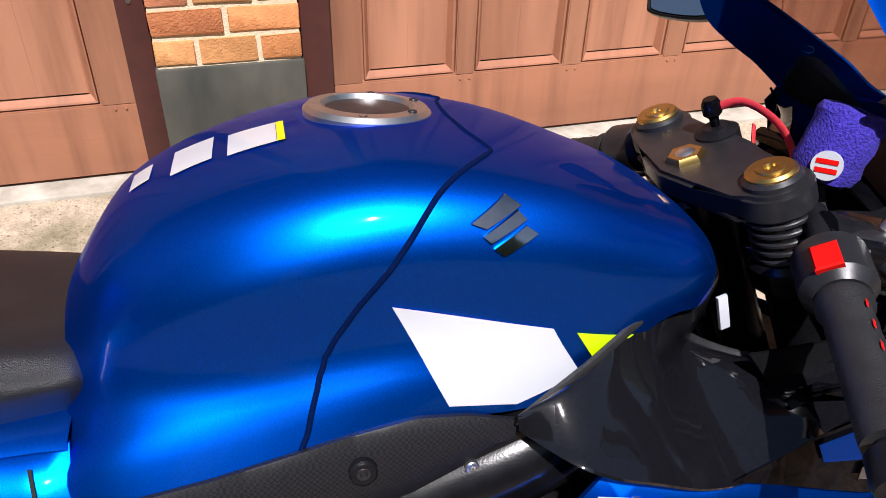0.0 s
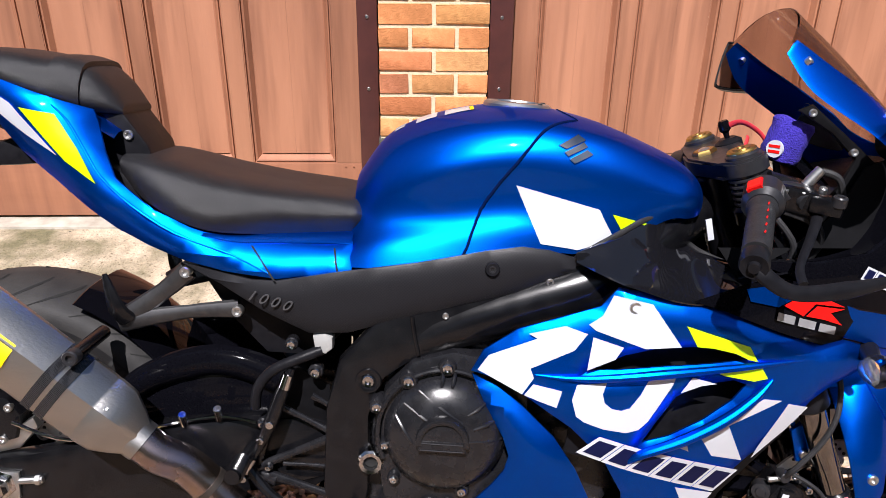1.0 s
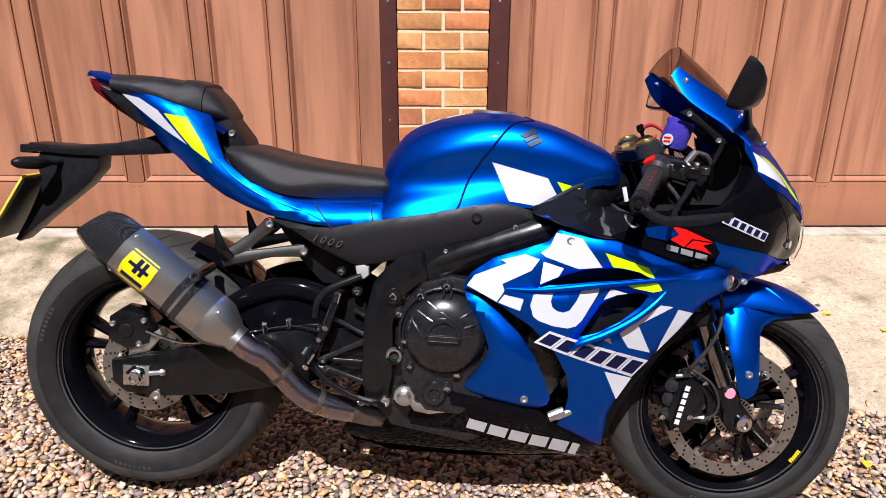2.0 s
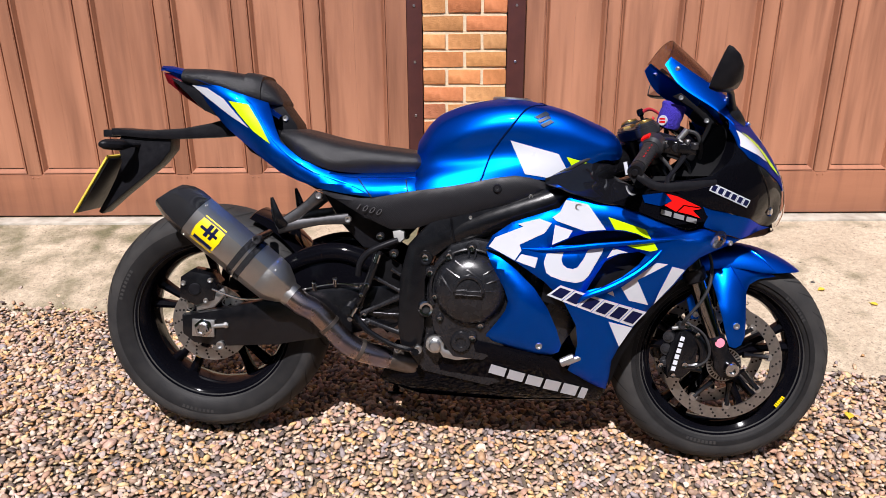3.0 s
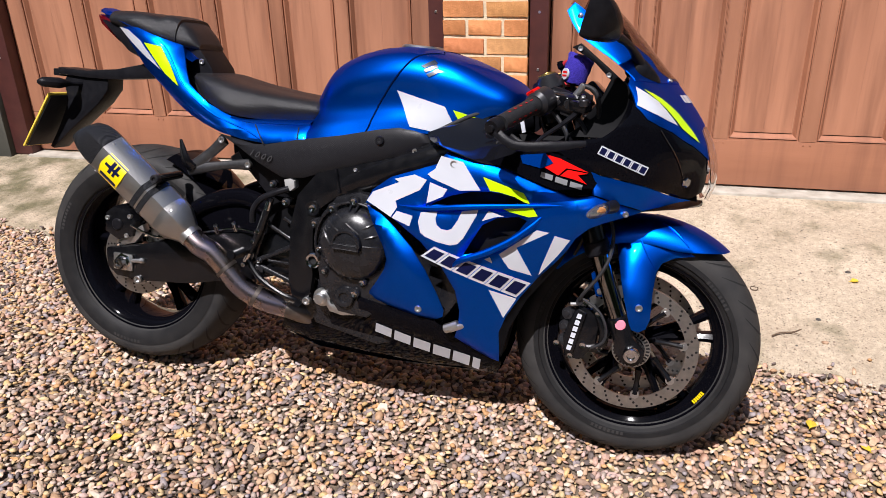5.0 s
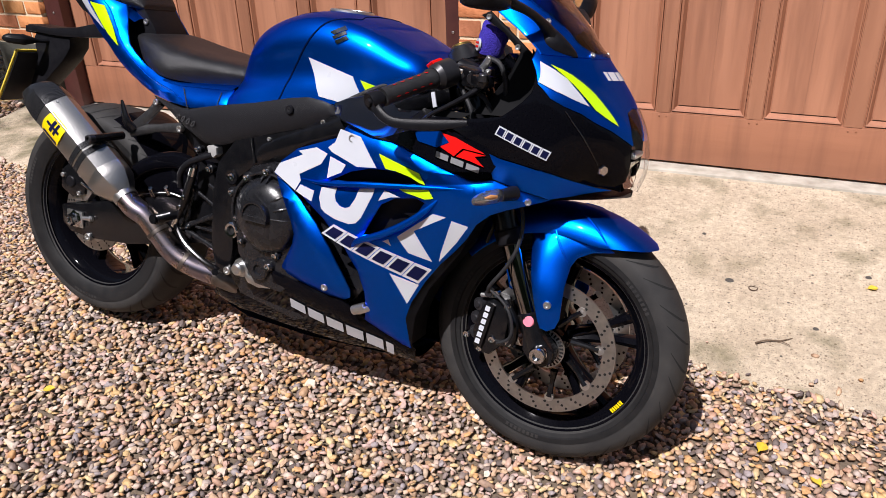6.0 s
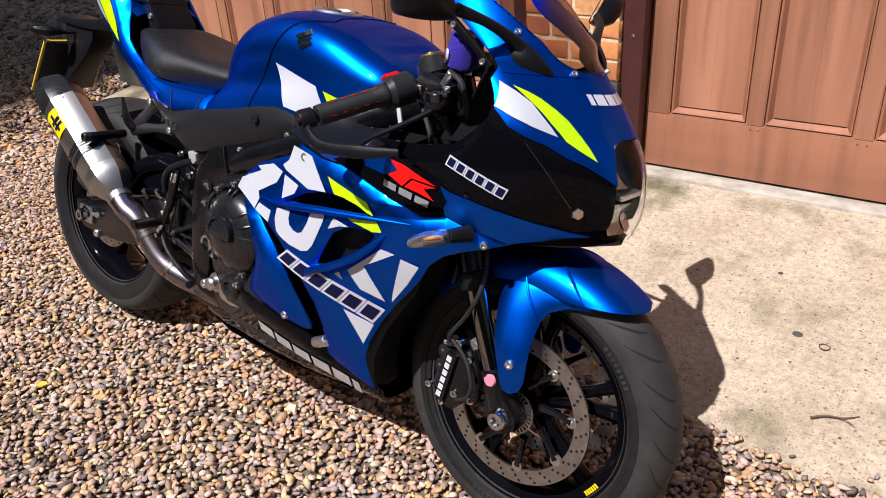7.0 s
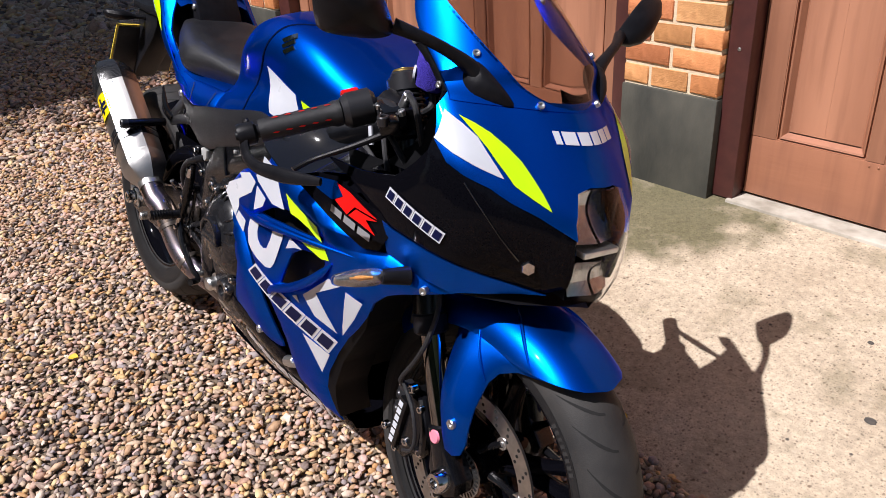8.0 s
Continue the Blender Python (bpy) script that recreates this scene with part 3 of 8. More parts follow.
# ---- hedges, three unseen and added for shade: a core and many leaf sprays ----
def hedge(name, x0, x1, y0, y1, height, count, seed, label):
    rng = np.random.default_rng(seed)
    ob = empty(name, pose(0, 0, 0), label, "hedge")
    part("core", box(bmesh.new(), (x0 + 0.25, y0 + 0.25, -0.1), (x1 - 0.25, y1 - 0.25, height - 0.2), 0.1), HEDGE, ob)
    verts, faces = [], []
    for i in range(count):
        face = rng.integers(0, 5)
        u, v = rng.random(2)
        p = [x0 + (x1 - x0) * u, y0 + (y1 - y0) * rng.random(), height * v]
        if face == 0: p[0] = x0
        elif face == 1: p[0] = x1
        elif face == 2: p[1] = y0
        elif face == 3: p[1] = y1
        else: p[2] = height
        p = np.array(p) + rng.normal(0, 0.1, 3)
        a, b = rng.normal(0, 1, 3), rng.normal(0, 1, 3)
        a /= np.linalg.norm(a)
        b = np.cross(a, b)
        b /= np.linalg.norm(b)
        s = rng.uniform(0.05, 0.11)
        k = len(verts)
        verts += [tuple(p - a * s), tuple(p + b * s * 0.45), tuple(p + a * s), tuple(p - b * s * 0.45)]
        faces.append((k, k + 1, k + 2, k + 3))
    me = bpy.data.meshes.new("leaves")
    me.from_pydata(verts, [], faces)
    me.materials.append(HEDGE)
    lv = new("leaves", me)
    lv.parent = ob
    tagged(lv, kind="stuff")


# Out of view: added, and made this tall, to shade the drive's far end.
hedge("hedge", -8.5, -3.98, -9.0, -1.2, 9.5, 9000, 3, "unseen tall dark green hedge, added to cast shade on the drive")
# Two more unseen ones, added to cut sky fill and darken reflections.
hedge("hedge", -3.9, 14.0, -13.0, -10.5, 5.5, 6000, 6, "unseen dark green hedge across the drive, added to darken reflections")
hedge("hedge", 11.0, 13.5, -10.4, 1.5, 4.5, 5000, 7, "unseen dark green hedge along the drive, added to darken reflections")
hedge("hedge", -11.0, -9.2, -1.0, 9.0, 3.4, 5000, 4, "tall shaded dark green hedge at the end of the drive")


from mathutils.bvhtree import BVHTree


# ---- the motorcycle: x forward from the rear axle, y to its left, z up from the tyres' foot ----
bike = empty("motorcycle", pose(-0.745, 0.4465, 0.034, -12.0, 2.8, -3.5),
             "blue sports motorcycle with white graphics leaning on its side stand", "motorcycle")


def sheet(rows, thick=0.003):
    bm = bmesh.new()
    skin_rings(bm, rows, False, False)
    bmesh.ops.recalc_face_normals(bm, faces=bm.faces[:])
    r = bmesh.ops.extrude_face_region(bm, geom=bm.faces[:])
    for v in [g for g in r["geom"] if isinstance(g, bmesh.types.BMVert)]:
        v.co.x -= thick
        v.co.z -= thick * 0.5
    return bm


def web(points, loose=2e-4):
    """A smooth surface (x, z) -> half width through a few known places (thin plate)."""
    P = np.array(points, dtype=float)
    n = len(P)

    def phi(r2):
        return 0.5 * r2 * np.log(r2 + 1e-9)
    d2 = (P[:, None, 0] - P[None, :, 0]) ** 2 + (P[:, None, 1] - P[None, :, 1]) ** 2
    A = np.zeros((n + 3, n + 3))
    A[:n, :n] = phi(d2) + np.eye(n) * loose
    A[:n, n], A[:n, n + 1:] = 1, P[:, :2]
    A[n, :n], A[n + 1:, :n] = 1, P[:, :2].T
    w = np.linalg.solve(A, np.concatenate([P[:, 2], np.zeros(3)]))

    def surface(x, z):
        k = phi((P[:, 0] - x) ** 2 + (P[:, 1] - z) ** 2)
        return x, float(k @ w[:n] + w[n] + w[n + 1] * x + w[n + 2] * z), z
    return surface


def loft(stations, n=4, m=3, closed_top=True):
    """A body symmetrical about y = 0 from stations (x, [(half width, z) from the top's middle down])."""
    bm = bmesh.new()
    ks = len(stations[0][1])
    lines = [smooth_line([(x, ys[i][0], ys[i][1]) for x, ys in stations], n) for i in range(ks)]
    rings = []
    for s in range(len(lines[0])):
        half = smooth_line([lines[i][s] for i in range(ks)], m)
        left = [Vector((p.x, max(p.y, 0), p.z)) for p in half]
        right = [Vector((p.x, -max(p.y, 0), p.z)) for p in half]
        rings.append(right[::-1] + left[1:])
    return skin_rings(bm, rings, True, True)


def bolt(parent, c, r=0.008, axis=(0, -1, 0), material=None, name="bolt", label=""):
    bm = bmesh.new()
    lathe(bm, [(0, 0.0005), (r * 0.45, 0.0005), (r * 0.5, r * 0.45), (r * 0.85, r * 0.5), (r, r * 0.3), (r, -r)], c, axis, 14)
    return part(name, bm, material or ALLOY, parent, label)


def both(name, build, material, parent, label=""):
    """The right-hand part, and its twin on the left."""
    return [part(name, build(side), material, parent, label) for side in (-1, 1)]


# -- tank: a wide flat top, steep flanks, knee hollows and a flared skirt --
TANK_STATIONS = [
    (0.552, [(0.0, 0.856), (0.035, 0.853), (0.058, 0.845), (0.072, 0.834), (0.080, 0.820), (0.087, 0.805), (0.098, 0.785), (0.118, 0.766), (0.148, 0.748), (0.160, 0.732)]),
    (0.60, [(0.0, 0.922), (0.042, 0.919), (0.078, 0.908), (0.102, 0.891), (0.117, 0.868), (0.125, 0.842), (0.127, 0.815), (0.136, 0.792), (0.160, 0.768), (0.174, 0.738)]),
    (0.69, [(0.0, 0.963), (0.055, 0.960), (0.100, 0.950), (0.130, 0.936), (0.149, 0.912), (0.158, 0.885), (0.150, 0.848), (0.150, 0.815), (0.166, 0.786), (0.178, 0.755)]),
    (0.80, [(0.0, 0.980), (0.060, 0.978), (0.112, 0.970), (0.144, 0.957), (0.163, 0.934), (0.170, 0.906), (0.163, 0.868), (0.163, 0.835), (0.173, 0.808), (0.178, 0.780)]),
    (0.92, [(0.0, 0.963), (0.060, 0.962), (0.112, 0.956), (0.146, 0.946), (0.163, 0.926), (0.170, 0.900), (0.168, 0.868), (0.169, 0.838), (0.171, 0.810), (0.172, 0.782)])]
FRONT = [(0.0, 0.925), (0.060, 0.923), (0.104, 0.917), (0.132, 0.908), (0.148, 0.894), (0.156, 0.878), (0.157, 0.864), (0.156, 0.852), (0.153, 0.842), (0.150, 0.832)]
for x, wide, top, low in ((1.02, 1.0, 0.929, 0.832), (1.058, 0.93, 0.912, 0.836), (1.078, 0.82, 0.894, 0.840), (1.090, 0.60, 0.872, 0.846)):
    TANK_STATIONS.append((x, [(y * wide, low + (z - 0.832) / 0.093 * (top - low)) for y, z in FRONT]))
tank_body = part("fuel_tank", loft(TANK_STATIONS, 6, 3), BLUE, bike)
tree = BVHTree.FromObject(tank_body, bpy.context.evaluated_depsgraph_get())


def TANK(x, z):
    """The tank's half width at a place of its flank."""
    hit = tree.ray_cast(Vector((x, -1.0, z)), Vector((0, 1, 0)))[0]
    return x, (-hit.y if hit else 0.15), z


def on_top(x, y):
    hit = tree.ray_cast(Vector((x, y, 2.0)), Vector((0, 0, -1)))[0]
    return Vector((x, y, hit.z if hit else 0.95))


seam = smooth_line([(0.722, 0.190, 0.768), (0.729, 0.185, 0.785), (0.738, 0.175, 0.823), (0.755, 0.170, 0.850), (0.788, 0.172, 0.899), (0.806, 0.168, 0.925), (0.830, 0.150, 0.952), (0.858, 0.125, 0.964), (0.880, 0.100, 0.966),
                    (0.884, 0.092, 0.967), (0.880, 0.078, 0.969), (0.872, 0.050, 0.971), (0.868, 0.0, 0.972)], 5)
for s in (-1, 1):
    line = [tree.find_nearest(Vector((p.x, s * p.y, p.z)))[0] for p in seam]
    part("seam", tube(bmesh.new(), line, [0.0024] * 40 + [0.0017] * (len(line) - 40), 8, 1), BLUELINE, tank_body)
both("tank_graphic", lambda s: panel([(0.794, 0.873), (0.918, 0.846), (0.926, 0.832), (0.945, 0.803), (0.891, 0.785), (0.876, 0.787), (0.836, 0.791)], TANK, thick=0.0005, proud=0.0014, step=0.015, side=s), WHITE, tank_body, "white tank graphic")
both("tank_flash", lambda s: panel([(0.938, 0.84), (0.992, 0.828), (0.958, 0.810)], TANK, thick=0.0005, proud=0.0014, step=0.012, side=s), NEON, tank_body, "neon yellow flash")
# badge: three raised slanting bars, kept plain
for o in ([(0.850, 0.935), (0.878, 0.951), (0.889, 0.944), (0.861, 0.931)], [(0.858, 0.926), (0.886, 0.941), (0.892, 0.935), (0.864, 0.921)], [(0.866, 0.917), (0.891, 0.931), (0.900, 0.925), (0.874, 0.911)]):
    both("badge", lambda s: panel(o, TANK, thick=0.003, proud=0.003, step=0.01, side=s), CHROME, tank_body, "chrome badge bar")

# fuel cap on the tank's top
CAPZ = on_top(0.80, 0).z - 0.003
cap = part("fuel_cap", lathe(bmesh.new(), [(0.0, 0.002), (0.038, 0.002), (0.040, 0.007), (0.051, 0.006), (0.055, 0.002), (0.055, -0.012)], (0.80, 0, CAPZ), (0.03, 0, 1), 56), ALLOY, tank_body, "silver ring of the fuel cap")
part("lid", lathe(bmesh.new(), [(0.0, 0.0045), (0.030, 0.0045), (0.0365, 0.003), (0.0365, 0.001)], (0.80, 0, CAPZ), (0.03, 0, 1), 48), DARKMETAL, cap, "dark filler lid")
for k in range(6):
    a = 2 * math.pi * (k + 0.3) / 6
    bolt(cap, (0.80 + 0.045 * math.cos(a), 0.045 * math.sin(a), CAPZ + 0.005), 0.004, (0, 0, 1), DARKMETAL)
for x0, x1, y0, y1, m in ((0.606, 0.622, -0.035, 0.0, WHITE), (0.640, 0.672, -0.052, 0.0, WHITE), (0.684, 0.722, -0.058, -0.01, WHITE), (0.7225, 0.7285, -0.058, -0.01, YELLOW)):
    bm = bmesh.new()
    skin_rings(bm, [[on_top(x, y) + Vector((-0.0004, 0, 0.0012)) for y in np.linspace(y0, y1, 6)] for x in np.linspace(x0, x1, 5)], False, False)
    part("warning_label", bm, m, tank_body, "printed warning label")

# -- seat, pillion pad and tail --
seat = part("rider_seat", loft([
    (0.185, [(0.0, 0.868), (0.05, 0.866), (0.075, 0.862), (0.085, 0.853), (0.08, 0.84)]),
    (0.24, [(0.0, 0.866), (0.07, 0.865), (0.105, 0.852), (0.118, 0.825), (0.115, 0.80)]),
    (0.33, [(0.0, 0.846), (0.085, 0.846), (0.125, 0.832), (0.145, 0.795), (0.14, 0.770)]),
    (0.43, [(0.0, 0.832), (0.085, 0.833), (0.120, 0.82), (0.129, 0.795), (0.117, 0.764)]),
    (0.51, [(0.0, 0.826), (0.080, 0.827), (0.108, 0.817), (0.119, 0.797), (0.106, 0.766)]),
    (0.555, [(0.0, 0.822), (0.075, 0.822), (0.102, 0.814), (0.112, 0.798), (0.100, 0.769)]),
    (0.570, [(0.0, 0.815), (0.068, 0.815), (0.093, 0.808), (0.103, 0.797), (0.096, 0.778)])], 5, 4), VINYL, bike, "black vinyl rider seat")
pad = part("pillion_pad", loft([
    (-0.088, [(0.0, 1.014), (0.05, 1.012), (0.075, 1.0), (0.08, 0.985), (0.07, 0.975)]),
    (0.0, [(0.0, 1.014), (0.07, 1.012), (0.098, 0.995), (0.102, 0.975), (0.09, 0.96)]),
    (0.08, [(0.0, 1.006), (0.066, 1.003), (0.094, 0.983), (0.101, 0.955), (0.09, 0.94)]),
    (0.125, [(0.0, 0.998), (0.058, 0.995), (0.082, 0.972), (0.088, 0.945), (0.078, 0.93)]),
    (0.160, [(0.0, 0.972), (0.048, 0.970), (0.068, 0.956), (0.074, 0.940), (0.066, 0.928)]),
    (0.182, [(0.0, 0.940), (0.040, 0.939), (0.055, 0.936), (0.060, 0.931), (0.056, 0.926)])], 5, 4), VINYL, bike, "black vinyl pillion pad")
part("strap", loft([
    (0.085, [(0.0, 1.0115), (0.067, 1.008), (0.097, 0.985), (0.1035, 0.955), (0.094, 0.937)]),
    (0.105, [(0.0, 1.010), (0.066, 1.0065), (0.094, 0.983), (0.100, 0.952), (0.091, 0.935)]),
    (0.128, [(0.0, 1.0035), (0.060, 1.0005), (0.085, 0.975), (0.091, 0.945), (0.081, 0.929)])], 2, 3), VINYL, pad, "broad vinyl strap")

TAIL = web([(-0.17, 1.01, 0.026), (-0.1, 0.995, 0.070), (0, 0.972, 0.108), (0.1, 0.945, 0.118), (0.06, 0.925, 0.124), (0.12, 0.885, 0.132), (0.16, 0.84, 0.136), (0.16, 0.92, 0.094), (0.19, 0.85, 0.124), (0.2, 0.80, 0.140), (0.2, 0.752, 0.118),
            (0.3, 0.768, 0.142), (0.3, 0.745, 0.156), (0.3, 0.72, 0.146), (0.38, 0.754, 0.142), (0.38, 0.735, 0.162), (0.45, 0.757, 0.140), (0.45, 0.735, 0.162), (0.45, 0.710, 0.176), (0.54, 0.762, 0.142), (0.54, 0.74, 0.166), (0.54, 0.727, 0.178),
            (0.04, 0.865, 0.098), (0.0, 0.91, 0.094), (-0.08, 0.97, 0.060), (0.1, 0.82, 0.106)], 1.2e-3)
tail = part("tail_unit", panel([(-0.168, 1.013), (-0.100, 1.008), (-0.048, 0.990), (0.1, 0.948), (0.15, 0.934), (0.175, 0.872), (0.193, 0.836), (0.248, 0.793), (0.306, 0.772), (0.383, 0.756), (0.557, 0.766),
                                (0.560, 0.728), (0.449, 0.708), (0.37, 0.712), (0.303, 0.720), (0.240, 0.736), (0.193, 0.753), (0.145, 0.785), (0.098, 0.818), (0.036, 0.864), (-0.004, 0.909), (-0.074, 0.970), (-0.138, 1.000)],
                               TAIL, thick=0.004, step=0.018, roll=0.010, width=0.02), BLUE, bike)
part("side_skin", panel([(-0.168, 1.013), (-0.100, 1.008), (-0.048, 0.990), (0.1, 0.948), (0.15, 0.934), (0.175, 0.872), (0.193, 0.836), (0.248, 0.793), (0.306, 0.772), (0.383, 0.756), (0.557, 0.766),
                         (0.560, 0.728), (0.449, 0.708), (0.303, 0.720), (0.193, 0.753), (0.098, 0.818), (0.036, 0.864), (-0.004, 0.909), (-0.074, 0.970), (-0.138, 1.000)],
                        TAIL, thick=0.004, step=0.018, roll=0.010, width=0.02, side=1), BLUE, tail)
bm = bmesh.new()
skin_rings(bm, [[(x, -w, z - 0.008), (x, -w * 0.8, z), (x, 0, z + 0.006), (x, w * 0.8, z), (x, w, z - 0.008)] for x, w, z in ((-0.170, 0.014, 1.013), (-0.14, 0.046, 1.013), (-0.1, 0.07, 1.006), (-0.03, 0.10, 0.988), (0.05, 0.11, 0.962), (0.12, 0.11, 0.938), (0.18, 0.09, 0.9))], False, False)
part("tail_deck", bm, BLUE, tail)


def tail_shelf(s):
    """The tail's upper edge turned in under the seat."""
    rows = []
    for x in np.linspace(0.33, 0.556, 12):
        z = 0.756 + 0.010 * max(0, x - 0.383) / 0.174 + 0.010 * max(0, 0.383 - x) / 0.077
        w = TAIL(x, z)[1]
        rows.append([(x, s * (w - 0.004), z - 0.002), (x, s * (w - 0.010), z + 0.002), (x, s * (w - 0.024), z + 0.007), (x, s * 0.095, z + 0.010)])
    return sheet(rows, 0.002)


both("seat_ledge", tail_shelf, BLUE, tail)
both("tail_graphic", lambda s: panel([(-0.062, 0.970), (-0.009, 0.963), (0.039, 0.938), (0.109, 0.866), (0.060, 0.893)], TAIL, thick=0.0004, proud=0.0016, step=0.015, side=s), WHITE, tail, "white tail graphic")
both("tail_flash", lambda s: panel([(0.054, 0.933), (0.106, 0.927), (0.140, 0.878), (0.169, 0.828), (0.122, 0.858), (0.086, 0.896)], TAIL, thick=0.0004, proud=0.0016, step=0.015, side=s), NEON, tail, "neon yellow flash")
both("seam", lambda s: panel([(0.405, 0.752), (0.4085, 0.752), (0.4495, 0.708), (0.446, 0.708)], TAIL, thick=0, proud=0.001, step=0.015, side=s), GROOVE, tail)
both("seam", lambda s: panel([(0.530, 0.757), (0.533, 0.757), (0.541, 0.729), (0.538, 0.729)], TAIL, thick=0, proud=0.001, step=0.015, side=s), GROOVE, tail)
both("tail_crease", lambda s: tube(bmesh.new(), [TAIL(x, z)[0:1] + (s * (TAIL(x, z)[1] - 0.0005), z) for x, z in ((0.10, 0.940), (0.122, 0.918), (0.152, 0.872), (0.176, 0.838), (0.22, 0.800), (0.29, 0.762), (0.38, 0.738), (0.44, 0.716))], [0.001, 0.002, 0.0022, 0.0022, 0.0022, 0.002, 0.002, 0.001], 8, 3), BLUE, tail)
bm = bmesh.new()
prism(bm, [(0.13, 0.93), (0.176, 0.935), (0.220, 0.880), (0.230, 0.850), (0.16, 0.82)], -0.058, 0.058, 0.006)
support = part("seat_support", bm, SATIN, bike, "black plastic riser behind the seat")
bolt(support, (0.190, -0.059, 0.895), 0.008)
bm = bmesh.new()
prism(bm, [(-0.150, 1.000), (-0.10, 0.985), (-0.015, 0.915), (-0.035, 0.902), (-0.085, 0.932), (-0.138, 0.972)], -0.056, 0.056, 0.012)
part("tail_lamp", bm, REDLENS, bike, "dark red tail lamp")
bm = bmesh.new()
prism(bm, [(-0.12, 0.985), (0.05, 0.93), (0.3, 0.76), (0.5, 0.74), (0.5, 0.70), (0.28, 0.71), (0.1, 0.80), (0.03, 0.88), (-0.03, 0.905)], -0.08, 0.08, 0.01)
part("undertail", bm, SATIN, bike, "black plastic undertail")

# number plate carrier
bm = bmesh.new()
prism(bm, [(-0.300, 0.842), (-0.300, 0.822), (-0.200, 0.818), (-0.125, 0.820), (0.0, 0.832), (0.06, 0.84), (0.02, 0.885), (-0.02, 0.871), (-0.10, 0.852), (-0.198, 0.841)], -0.045, 0.045, 0.008)
carrier = part("plate_carrier", bm, SATIN, bike, "black plastic number plate carrier")
bm = bmesh.new()
prism(bm, [(-0.290, 0.800), (-0.276, 0.822), (-0.134, 0.824), (-0.137, 0.788), (-0.170, 0.747), (-0.280, 0.652), (-0.336, 0.600), (-0.346, 0.605), (-0.318, 0.655), (-0.296, 0.70), (-0.276, 0.75)], -0.035, 0.035, 0.008)
part("plate_arm", bm, SATIN, carrier)
bm = bmesh.new()
box(bm, (-0.003, -0.10, -0.095), (0.003, 0.10, 0.095), 0.003)
bm.transform(pose(-0.333, 0, 0.688, 0, 31, 0))
plate = part("number_plate", bm, PLATE, carrier, "yellow rear number plate")
bm = bmesh.new()
box(bm, (0.0032, -0.094, -0.089), (0.008, 0.094, 0.089), 0.002)
bm.transform(pose(-0.333, 0, 0.688, 0, 31, 0))
part("plate_back", bm, DARKMETAL, plate)
both("rear_indicator", lambda s: tube(bmesh.new(), [(-0.225, s * 0.03, 0.800), (-0.238, s * 0.06, 0.799), (-0.252, s * 0.095, 0.800), (-0.278, s * 0.125, 0.801), (-0.290, s * 0.135, 0.801)], [0.007, 0.006, 0.016, 0.014, 0.004], 10, 4), SATIN, carrier, "slim rear indicator")
bm = bmesh.new()
box(bm, (-0.329, -0.030, 0.816), (-0.288, 0.030, 0.836), 0.003)
part("plate_lamp", bm, SATIN, carrier, "black plate lamp housing")

# -- wheels --


